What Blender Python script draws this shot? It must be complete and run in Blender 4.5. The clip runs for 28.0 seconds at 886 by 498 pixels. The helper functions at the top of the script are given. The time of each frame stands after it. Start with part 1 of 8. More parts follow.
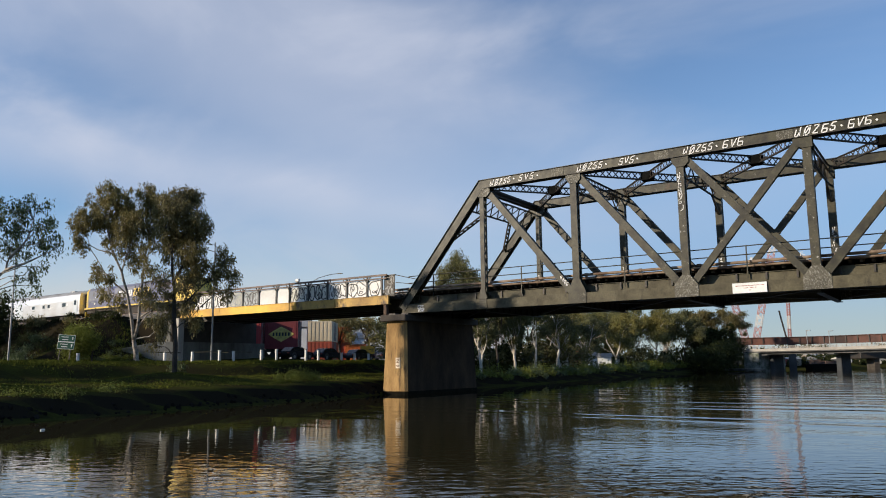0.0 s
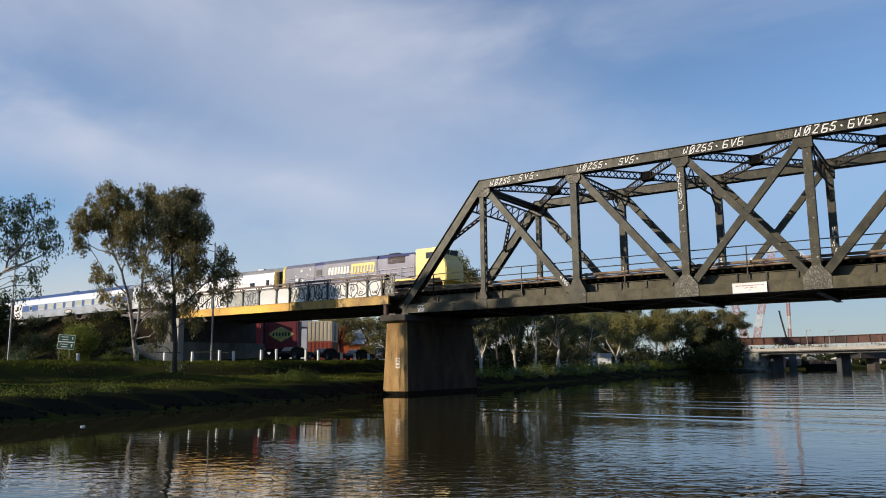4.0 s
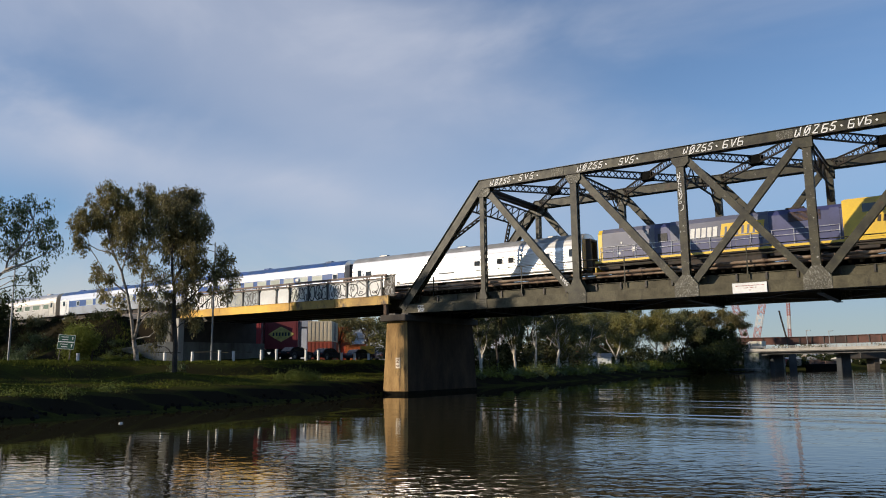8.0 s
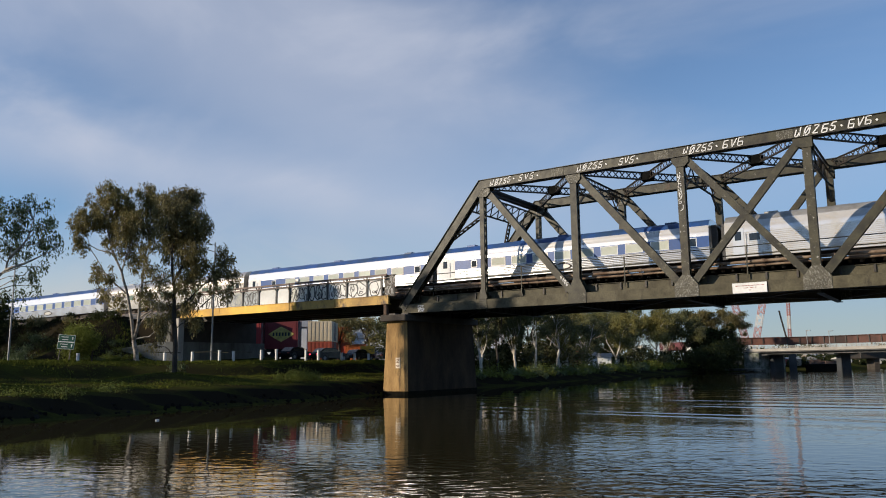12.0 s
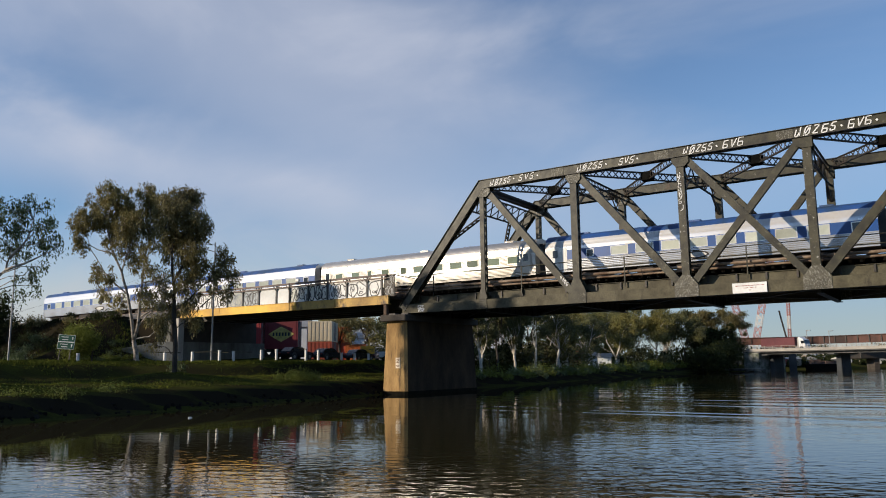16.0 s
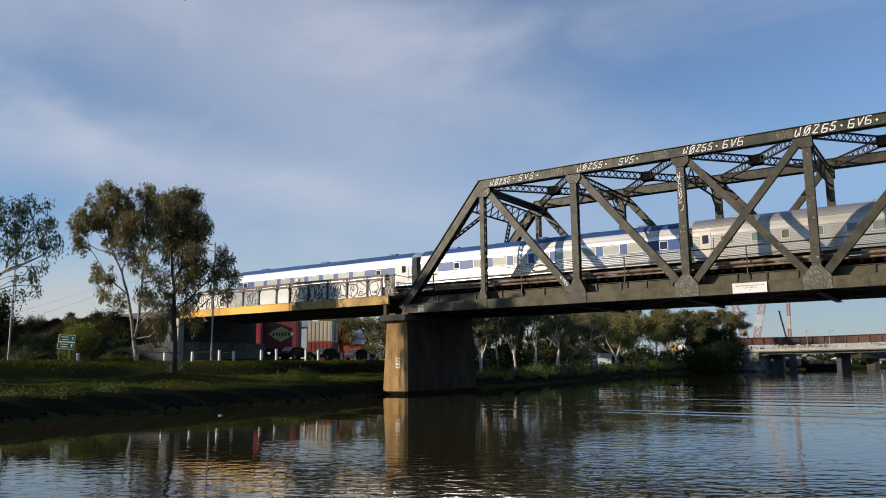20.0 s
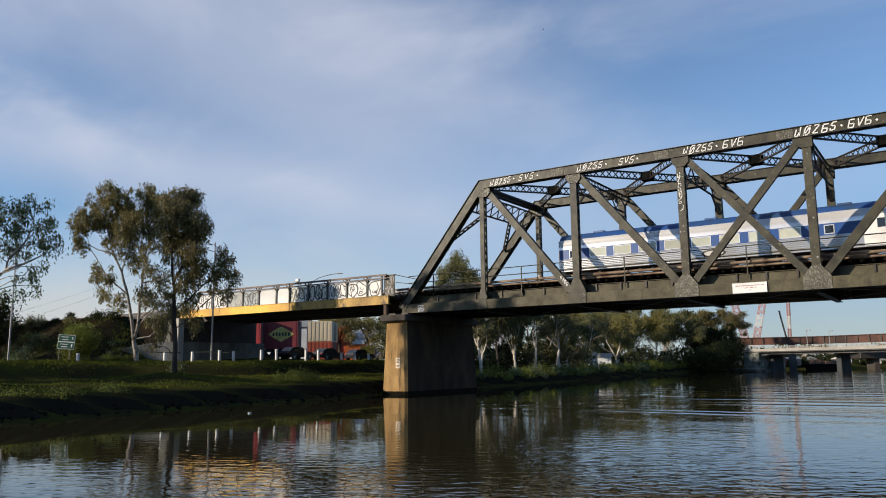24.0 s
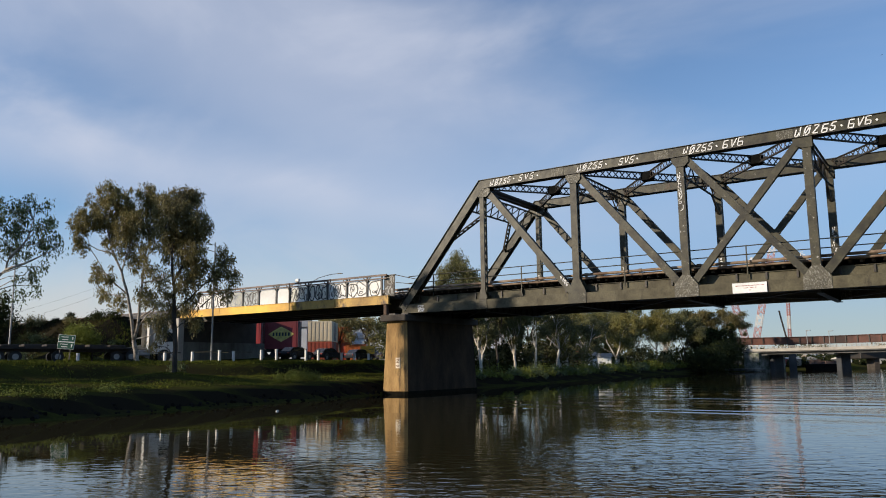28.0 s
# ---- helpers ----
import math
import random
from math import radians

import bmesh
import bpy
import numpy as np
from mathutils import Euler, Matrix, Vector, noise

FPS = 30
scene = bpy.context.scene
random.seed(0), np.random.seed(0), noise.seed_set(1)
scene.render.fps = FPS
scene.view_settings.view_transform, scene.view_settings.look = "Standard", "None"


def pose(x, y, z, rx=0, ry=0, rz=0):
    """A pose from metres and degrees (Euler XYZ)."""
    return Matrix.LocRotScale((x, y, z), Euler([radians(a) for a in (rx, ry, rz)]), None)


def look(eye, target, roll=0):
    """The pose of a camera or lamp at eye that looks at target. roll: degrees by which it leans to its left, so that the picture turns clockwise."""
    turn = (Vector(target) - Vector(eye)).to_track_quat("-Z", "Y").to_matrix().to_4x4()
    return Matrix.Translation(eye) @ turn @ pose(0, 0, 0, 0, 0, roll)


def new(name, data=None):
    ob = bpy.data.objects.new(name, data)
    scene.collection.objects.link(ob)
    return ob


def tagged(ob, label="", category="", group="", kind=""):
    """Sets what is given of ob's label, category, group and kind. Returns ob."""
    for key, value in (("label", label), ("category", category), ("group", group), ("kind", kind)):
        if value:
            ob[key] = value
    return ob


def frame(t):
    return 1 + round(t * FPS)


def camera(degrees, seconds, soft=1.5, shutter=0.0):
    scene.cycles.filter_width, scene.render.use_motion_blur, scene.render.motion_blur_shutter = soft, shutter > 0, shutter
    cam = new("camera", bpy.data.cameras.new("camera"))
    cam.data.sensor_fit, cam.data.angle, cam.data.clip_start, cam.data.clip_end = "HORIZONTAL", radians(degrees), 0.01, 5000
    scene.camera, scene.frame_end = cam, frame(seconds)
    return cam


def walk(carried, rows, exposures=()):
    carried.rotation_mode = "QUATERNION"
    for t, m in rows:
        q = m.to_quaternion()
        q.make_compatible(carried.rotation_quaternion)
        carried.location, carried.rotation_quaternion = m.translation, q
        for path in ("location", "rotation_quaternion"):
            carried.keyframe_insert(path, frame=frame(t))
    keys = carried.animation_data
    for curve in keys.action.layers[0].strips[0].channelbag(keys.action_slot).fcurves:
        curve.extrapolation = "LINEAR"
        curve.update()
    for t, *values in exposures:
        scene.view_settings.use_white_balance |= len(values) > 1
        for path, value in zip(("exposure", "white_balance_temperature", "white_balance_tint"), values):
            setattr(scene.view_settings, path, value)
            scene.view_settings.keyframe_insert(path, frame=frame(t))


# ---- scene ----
# ---- camera ----
cam = camera(60.68, 28.0, soft=1.0)
EYE = (29.98, -49.89, 1.95)
VIEW = look(EYE, (2.25, -8.986, 9.54), -0.607)
walk(cam, [(0.0, VIEW), (28.0, VIEW)], exposures=[(0.0, 0.04), (5.4, 0.04), (7.4, -0.10), (20.8, -0.08), (24.5, 0.04), (28.0, 0.04)])

# ---- light ----
SUN_WAY = Vector((0.74, 1.0, -0.44)).normalized()      # the way that sunlight travels
STREAK = (-0.281, 0.039, -0.959)                         # planes in which the long cloud streak and the veil lie
VEIL = (-0.641, -0.146, -0.753)
world = bpy.data.worlds.new("world")
scene.world = world
world.use_nodes = True
wn, wl = world.node_tree.nodes, world.node_tree.links
wn.clear()
w_out = wn.new("ShaderNodeOutputWorld")
w_bg = wn.new("ShaderNodeBackground")
w_sky = wn.new("ShaderNodeTexSky")
w_sky.sky_type = "NISHITA"
w_sky.sun_disc = False
w_sky.sun_elevation = radians(20.1)
w_sky.sun_rotation = math.atan2(-SUN_WAY.x, -SUN_WAY.y)
w_sky.air_density = 1.0
w_sky.dust_density = 0.2
w_sky.ozone_density = 4.5
# thin high cloud: streaky noise, one long streak, a broad veil, and haze towards the horizon
w_co = wn.new("ShaderNodeTexCoord")


def w_math(op, a, b=None, clamp=False):
    k = wn.new("ShaderNodeMath")
    k.operation, k.use_clamp = op, clamp
    for i, v in enumerate((a, b)):
        if isinstance(v, (int, float)):
            k.inputs[i].default_value = v
        elif v is not None:
            wl.new(v, k.inputs[i])
    return k.outputs[0]


def w_dot(v):
    k = wn.new("ShaderNodeVectorMath")
    k.operation = "DOT_PRODUCT"
    wl.new(w_co.outputs["Generated"], k.inputs[0])
    k.inputs[1].default_value = v
    return k.outputs["Value"]


def w_range(v, a, b, c, d):
    k = wn.new("ShaderNodeMapRange")
    k.interpolation_type = "SMOOTHSTEP"
    wl.new(v, k.inputs["Value"])
    for name, x in zip(("From Min", "From Max", "To Min", "To Max"), (a, b, c, d)):
        k.inputs[name].default_value = x
    return k.outputs["Result"]


def w_noise(scale, stretch, turn, detail=6.0):
    mp = wn.new("ShaderNodeMapping")
    mp.inputs["Rotation"].default_value = turn
    mp.inputs["Scale"].default_value = stretch
    t = wn.new("ShaderNodeTexNoise")
    t.inputs["Scale"].default_value = scale
    t.inputs["Detail"].default_value = detail
    t.inputs["Roughness"].default_value = 0.5
    t.inputs["Distortion"].default_value = 0.3
    wl.new(w_co.outputs["Generated"], mp.inputs["Vector"])
    wl.new(mp.outputs["Vector"], t.inputs["Vector"])
    return t.outputs["Fac"]


wisps = w_noise(2.2, (0.7, 2.4, 3.2), (0.25, 0.45, 0.6))
streak = w_range(w_math("ABSOLUTE", w_math("ADD", w_dot(STREAK), w_math("MULTIPLY", w_math("SUBTRACT", wisps, 0.5), 0.10))), 0.0, 0.075, 1.0, 0.0)
veil = w_range(w_math("ABSOLUTE", w_math("ADD", w_dot(VEIL), w_math("MULTIPLY", w_math("SUBTRACT", wisps, 0.5), 0.22))), 0.02, 0.26, 1.0, 0.0)
thin = w_range(wisps, 0.36, 0.72, 0.06, 0.46)
haze = w_range(w_dot((0.0, 0.0, 1.0)), 0.0, 0.20, 0.95, 0.0)
side = w_range(w_dot((-0.96, 0.25, 0.0)), 0.1, 0.9, 0.22, 1.0)
left = w_range(w_dot((-0.96, 0.25, 0.0)), 0.66, 0.95, 0.12, 1.0)
right = w_range(w_dot((-0.96, 0.25, 0.0)), 0.45, 0.85, 0.0, 1.0)
veil = w_math("MULTIPLY", veil, w_math("MAXIMUM", right, w_range(w_dot((0.0, 0.0, 1.0)), 0.19, 0.37, 0.12, 1.0)))
thin = w_math("MULTIPLY", thin, w_math("ADD", w_math("MULTIPLY", side, 0.6), 0.4))
total = w_math("ADD", w_math("ADD", w_math("MULTIPLY", streak, w_math("MULTIPLY", left, 0.44)), w_math("MULTIPLY", veil, 0.46)), w_math("ADD", thin, w_math("MULTIPLY", haze, left)), True)
w_mix = wn.new("ShaderNodeMix")
w_mix.data_type = "RGBA"
w_warm = wn.new("ShaderNodeMix")
w_warm.data_type = "RGBA"
w_warm.inputs["A"].default_value = (4.1, 4.15, 4.1, 1)
w_warm.inputs["B"].default_value = (4.25, 4.5, 5.3, 1)
wl.new(w_range(w_dot((0.0, 0.0, 1.0)), 0.03, 0.24, 0.0, 1.0), w_warm.inputs["Factor"])
wl.new(w_warm.outputs["Result"], w_mix.inputs["B"])
ahead = w_range(w_dot((-0.56, 0.83, 0.0)), -0.25, 0.45, 0.12, 1.0)     # the cloud lies over the far bank; behind it the sky is clear
wl.new(w_math("MINIMUM", w_math("MULTIPLY", total, ahead), 0.92), w_mix.inputs["Factor"])
wl.new(w_sky.outputs["Color"], w_mix.inputs["A"])
# blue grey haze low over the city downstream
w_low = wn.new("ShaderNodeMix")
w_low.data_type = "RGBA"
w_tone = wn.new("ShaderNodeMix")
w_tone.data_type = "RGBA"
w_tone.inputs["A"].default_value = (2.45, 3.1, 3.45, 1)
w_tone.inputs["B"].default_value = (1.85, 2.95, 4.6, 1)
wl.new(w_range(w_dot((0.0, 0.0, 1.0)), 0.02, 0.14, 0.0, 1.0), w_tone.inputs["Factor"])
wl.new(w_tone.outputs["Result"], w_low.inputs["B"])
band = w_math("MULTIPLY", w_range(w_dot((0.0, 0.0, 1.0)), 0.10, 0.36, 0.8, 0.0), w_math("SUBTRACT", 1.0, right, True))
wl.new(band, w_low.inputs["Factor"])
wl.new(w_mix.outputs["Result"], w_low.inputs["A"])
wl.new(w_low.outputs["Result"], w_bg.inputs["Color"])
w_bg.inputs["Strength"].default_value = 0.144
wl.new(w_bg.outputs["Background"], w_out.inputs["Surface"])

sun_data = bpy.data.lights.new("sun", "SUN")
sun_data.energy = 5.0
sun_data.angle = radians(0.55)
sun_data.color = (1.0, 0.86, 0.68)
sun = new("sun", sun_data)
sun.matrix_world = look((0, 0, 60), Vector((0, 0, 60)) + SUN_WAY)


# ---- materials ----
MATS = {}


def mat(name, color, rough=0.6, metal=0.0, spread=0.25, scale=1.5, bump=0.15, stain=None, fine=14.0, island=0.0, per=0.0, stretch=(1, 1, 1), trans=0.0, spec=0.5, coords="Object"):
    """A surface with variation at two scales, stains of a second colour and a fine relief."""
    if name in MATS:
        return MATS[name]
    m = bpy.data.materials.new(name)
    MATS[name] = m
    m.use_nodes = True
    n, l = m.node_tree.nodes, m.node_tree.links
    b = n["Principled BSDF"]
    co = n.new("ShaderNodeTexCoord")
    mp = n.new("ShaderNodeMapping")
    mp.inputs["Scale"].default_value = stretch
    l.new(co.outputs[coords], mp.inputs["Vector"])
    big = n.new("ShaderNodeTexNoise")
    big.inputs["Scale"].default_value = scale
    big.inputs["Detail"].default_value = 6.0
    big.inputs["Roughness"].default_value = 0.62
    small = n.new("ShaderNodeTexNoise")
    small.inputs["Scale"].default_value = scale * fine
    small.inputs["Detail"].default_value = 4.0
    l.new(mp.outputs["Vector"], big.inputs["Vector"])
    l.new(mp.outputs["Vector"], small.inputs["Vector"])
    c = Vector(color)
    other = Vector(stain) if stain else c * (1 - spread * 1.6)
    ramp = n.new("ShaderNodeValToRGB")
    ramp.color_ramp.elements[0].position = 0.36
    ramp.color_ramp.elements[1].position = 0.62
    ramp.color_ramp.elements[0].color = (*other, 1)
    ramp.color_ramp.elements[1].color = (*c, 1)
    l.new(big.outputs["Fac"], ramp.inputs["Fac"])
    mix = n.new("ShaderNodeMix")
    mix.data_type, mix.blend_type = "RGBA", "MULTIPLY"
    mix.inputs["Factor"].default_value = 1.0
    r2 = n.new("ShaderNodeMapRange")
    r2.inputs["To Min"].default_value = 1 - spread
    r2.inputs["To Max"].default_value = 1 + spread
    l.new(small.outputs["Fac"], r2.inputs["Value"])
    l.new(ramp.outputs["Color"], mix.inputs["A"])
    l.new(r2.outputs["Result"], mix.inputs["B"])
    col = mix.outputs["Result"]
    if island or per:
        src = n.new("ShaderNodeNewGeometry").outputs["Random Per Island"] if island else n.new("ShaderNodeObjectInfo").outputs["Random"]
        r3 = n.new("ShaderNodeMapRange")
        k = island or per
        r3.inputs["To Min"].default_value = 1 - k
        r3.inputs["To Max"].default_value = 1 + k
        l.new(src, r3.inputs["Value"])
        m2 = n.new("ShaderNodeMix")
        m2.data_type, m2.blend_type = "RGBA", "MULTIPLY"
        m2.inputs["Factor"].default_value = 1.0
        l.new(col, m2.inputs["A"])
        l.new(r3.outputs["Result"], m2.inputs["B"])
        col = m2.outputs["Result"]
    l.new(col, b.inputs["Base Color"])
    rr = n.new("ShaderNodeMapRange")
    rr.inputs["To Min"].default_value = min(1, rough + 0.12)
    rr.inputs["To Max"].default_value = max(0.02, rough - 0.12)
    l.new(big.outputs["Fac"], rr.inputs["Value"])
    l.new(rr.outputs["Result"], b.inputs["Roughness"])
    b.inputs["Metallic"].default_value = metal
    b.inputs["Specular IOR Level"].default_value = spec
    if bump:
        bp = n.new("ShaderNodeBump")
        bp.inputs["Strength"].default_value = bump
        bp.inputs["Distance"].default_value = 0.03
        l.new(small.outputs["Fac"], bp.inputs["Height"])
        l.new(bp.outputs["Normal"], b.inputs["Normal"])
    if trans:
        tr = n.new("ShaderNodeBsdfTranslucent")
        l.new(col, tr.inputs["Color"])
        ms = n.new("ShaderNodeMixShader")
        ms.inputs["Fac"].default_value = trans
        l.new(b.outputs["BSDF"], ms.inputs[1])
        l.new(tr.outputs["BSDF"], ms.inputs[2])
        l.new(ms.outputs["Shader"], n["Material Output"].inputs["Surface"])
    return m


def blotched(m, color, low, high, size, stretch=(1, 1, 1)):
    """Lays patches of a further colour with ragged edges over a surface's colour."""
    n, l = m.node_tree.nodes, m.node_tree.links
    b = n["Principled BSDF"]
    was = b.inputs["Base Color"].links[0].from_socket
    co = n.new("ShaderNodeTexCoord")
    mp = n.new("ShaderNodeMapping")
    mp.inputs["Scale"].default_value = stretch
    l.new(co.outputs["Object"], mp.inputs["Vector"])
    t = n.new("ShaderNodeTexNoise")
    t.inputs["Scale"].default_value = size
    t.inputs["Detail"].default_value = 8.0
    t.inputs["Roughness"].default_value = 0.7
    l.new(mp.outputs["Vector"], t.inputs["Vector"])
    r = n.new("ShaderNodeMapRange")
    r.interpolation_type = "SMOOTHSTEP"
    r.inputs["From Min"].default_value = low
    r.inputs["From Max"].default_value = high
    l.new(t.outputs["Fac"], r.inputs["Value"])
    x = n.new("ShaderNodeMix")
    x.data_type = "RGBA"
    x.inputs["B"].default_value = (*color, 1)
    l.new(r.outputs["Result"], x.inputs["Factor"])
    l.new(was, x.inputs["A"])
    l.new(x.outputs["Result"], b.inputs["Base Color"])
    return m


steel = mat("steel_paint", (0.052, 0.047, 0.025), 0.5, 0.0, 0.5, 1.3, 0.3, stain=(0.018, 0.016, 0.010), fine=9.0, spec=0.35)
blotched(steel, (0.14, 0.13, 0.095), 0.60, 0.72, 2.1)
blotched(steel, (0.075, 0.038, 0.02), 0.62, 0.74, 0.9)
steel_spotted = mat("steel_spotted", (0.060, 0.053, 0.030), 0.5, 0.0, 0.5, 1.3, 0.3, stain=(0.022, 0.019, 0.012), fine=9.0, spec=0.35)
blotched(steel_spotted, (0.42, 0.41, 0.37), 0.61, 0.66, 5.0)
# lighter steel copy with the sunlight on chord and edge girder put in
steel_sunlit = mat("steel_sunlit", (0.10, 0.088, 0.052), 0.6, 0.0, 0.4, 1.1, 0.3, stain=(0.055, 0.047, 0.028), fine=9.0, spec=0.25)
blotched(steel_sunlit, (0.035, 0.028, 0.02), 0.56, 0.70, 1.3, (1, 1, 0.35))
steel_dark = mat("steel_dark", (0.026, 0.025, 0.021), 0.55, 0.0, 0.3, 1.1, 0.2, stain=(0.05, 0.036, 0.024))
steel_speckled = mat("steel_speckled", (0.085, 0.076, 0.050), 0.6, 0.0, 0.5, 2.2, 0.25, stain=(0.05, 0.045, 0.03), fine=9.0)
blotched(steel_speckled, (0.27, 0.26, 0.225), 0.52, 0.6, 9.0, (1.6, 1, 0.7))
rust = mat("rust", (0.12, 0.072, 0.045), 0.85, 0.0, 0.45, 2.0, 0.4, stain=(0.04, 0.028, 0.022))
timber = mat("timber", (0.19, 0.135, 0.095), 0.85, 0.0, 0.35, 2.0, 0.4, per=0.3)
# pier sides: grime plus their lack of sun, put into a darker concrete
concrete_side_shade = mat("concrete_side_shade", (0.085, 0.056, 0.036), 0.92, 0.0, 0.25, 0.7, 0.3, stain=(0.042, 0.03, 0.022), stretch=(1, 1, 0.4), spec=0.1)
blotched(concrete_side_shade, (0.075, 0.040, 0.022), 0.55, 0.75, 0.5, (1, 1, 0.25))
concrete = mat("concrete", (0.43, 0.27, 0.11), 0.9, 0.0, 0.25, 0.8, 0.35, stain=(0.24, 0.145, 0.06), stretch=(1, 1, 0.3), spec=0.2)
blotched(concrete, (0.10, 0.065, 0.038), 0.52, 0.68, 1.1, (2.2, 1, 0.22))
concrete_grey = mat("concrete_grey", (0.17, 0.167, 0.145), 0.88, 0.0, 0.25, 0.5, 0.3, stain=(0.07, 0.068, 0.056), stretch=(1, 1, 0.4))
concrete_wing = mat("concrete_wing", (0.30, 0.295, 0.26), 0.88, 0.0, 0.25, 0.6, 0.3, stain=(0.16, 0.155, 0.13), stretch=(1, 1, 0.4))
concrete_dark = mat("concrete_dark", (0.075, 0.063, 0.052), 0.9, 0.0, 0.2, 0.5, 0.25, stain=(0.045, 0.037, 0.03))
concrete_pale = mat("concrete_pale", (0.42, 0.39, 0.34), 0.85, 0.0, 0.15, 0.2, 0.2, stain=(0.26, 0.24, 0.21))
yellow_paint = mat("yellow_paint", (0.84, 0.50, 0.04), 0.55, 0.0, 0.2, 0.22, 0.1, stain=(0.52, 0.28, 0.04), fine=9.0)
blotched(yellow_paint, (0.12, 0.06, 0.02), 0.66, 0.76, 1.8, (1, 1, 0.5))
# worn yellow with stains, and the tree shade put into its colour
yellow_worn_shade = mat("yellow_worn_shade", (0.50, 0.31, 0.07), 0.65, 0.0, 0.25, 0.5, 0.15, stain=(0.26, 0.15, 0.045), fine=9.0)
blotched(yellow_worn_shade, (0.09, 0.055, 0.03), 0.52, 0.66, 0.9, (1, 1, 0.6))
white_panel = mat("white_panel", (0.82, 0.81, 0.78), 0.6, 0.0, 0.08, 0.35, 0.08, stain=(0.62, 0.62, 0.6), per=0.1)
for key, v in (("Coat Weight", 0.7), ("Coat Roughness", 0.16)):     # gloss paint
    white_panel.node_tree.nodes["Principled BSDF"].inputs[key].default_value = v
white_paint = mat("white_paint", (0.8, 0.79, 0.76), 0.55, 0.0, 0.12, 1.5, 0.1)
black_paint = mat("black_paint", (0.02, 0.02, 0.022), 0.5, 0.0, 0.3, 2.0, 0.1)
grass_blade = mat("grass_blade", (0.098, 0.108, 0.02), 0.7, 0.0, 0.3, 0.2, 0.0, stain=(0.06, 0.075, 0.016), island=0.2, trans=0.15, spec=0.0)
rail_steel = mat("rail_steel", (0.2, 0.14, 0.11), 0.5, 0.6, 0.25, 3.0, 0.1)
flat_black = mat("flat_black", (0.012, 0.012, 0.011), 0.95, 0.0, 0.3, 2.0, 0.1, spec=0.0)
pipe_paint = mat("pipe_paint", (0.30, 0.22, 0.15), 0.7, 0.0, 0.3, 0.9, 0.2, stain=(0.10, 0.055, 0.03))
glass_dark = mat("glass_dark", (0.02, 0.024, 0.028), 0.08, 0.0, 0.2, 1.0, 0.0, spec=0.8)
tyre = mat("tyre", (0.02, 0.02, 0.02), 0.8, 0.0, 0.2, 3.0, 0.1)


# ---- mesh helpers ----
def part(name, bm, material, parent=None, label="", smooth=False):
    """Links a bmesh as one mesh object under a thing or a part."""
    me = bpy.data.meshes.new(name)
    bm.to_mesh(me)
    bm.free()
    me.materials.append(material)
    if smooth:
        me.shade_smooth()
    ob = new(name, me)
    ob.parent = parent
    if label:
        tagged(ob, label)
    return ob


def raw(name, verts, faces, material, parent=None, label="", smooth=False):
    me = bpy.data.meshes.new(name)
    me.from_pydata(verts, [], faces)
    me.materials.append(material)
    if smooth:
        me.shade_smooth()
    ob = new(name, me)
    ob.parent = parent
    if label:
        tagged(ob, label)
    return ob


def root(name, m, label, category, group="", kind=""):
    ob = new(name)
    ob.empty_display_size = 0.2
    ob.matrix_world = m
    return tagged(ob, label, category, group, kind)


def box(bm, c, s, m=None, bevel=0.0):
    """A box with centre c and full sizes s."""
    t = Matrix.Translation(c) @ Matrix.Diagonal((*s, 1))
    got = bmesh.ops.create_cube(bm, size=1, matrix=(m @ t) if m else t)["verts"]
    if bevel:
        edges = list({e for v in got for e in v.link_edges})
        bmesh.ops.bevel(bm, geom=edges, offset=bevel, segments=1, affect="EDGES")
    return got


def span(bm, a, b, w, h, up=(0, 0, 1)):
    """A straight bar from a to b, w wide and h high."""
    a, b = Vector(a), Vector(b)
    z = (b - a)
    ln = z.length
    z = z.normalized()
    x = z.cross(Vector(up))
    if x.length < 1e-4:
        x = z.cross(Vector((0, 1, 0)))
    x.normalize()
    y = x.cross(z)
    m = Matrix((x, y, z)).transposed().to_4x4()
    m.translation = (a + b) / 2
    bmesh.ops.create_cube(bm, size=1, matrix=m @ Matrix.Diagonal((w, h, ln, 1)))


def rod(bm, a, b, r1, r2=None, seg=8):
    a, b = Vector(a), Vector(b)
    d = b - a
    m = d.to_track_quat("Z", "Y").to_matrix().to_4x4()
    m.translation = (a + b) / 2
    bmesh.ops.create_cone(bm, cap_ends=True, segments=seg, radius1=r1, radius2=r1 if r2 is None else r2, depth=d.length, matrix=m)


def prism(bm, pts, depth, m):
    """A flat outline in the local xz plane, depth thick along y."""
    n = len(pts)
    f = [bm.verts.new(m @ Vector((x, -depth / 2, z))) for x, z in pts]
    k = [bm.verts.new(m @ Vector((x, depth / 2, z))) for x, z in pts]
    bm.faces.new(f)
    bm.faces.new(k[::-1])
    for i in range(n):
        bm.faces.new((f[i], k[i], k[(i + 1) % n], f[(i + 1) % n]))
    bmesh.ops.recalc_face_normals(bm, faces=bm.faces)


B = bmesh.new

# ---- plan ----
PANEL = 7.75          # truss panel
ZB, ZT = 6.55, 15.9   # chord centre lines
WID = 9.47            # between the trusses
NEAR, FAR = 0.0, WID
TRACKS = (2.73, 6.73)
RAIL = 8.25
WATER = -0.35


def lerp_table(v, table):
    if v <= table[0][0]:
        return table[0][1]
    for (a, fa), (b, fb) in zip(table, table[1:]):
        if v <= b:
            return fa + (fb - fa) * (v - a) / (b - a)
    return table[-1][1]


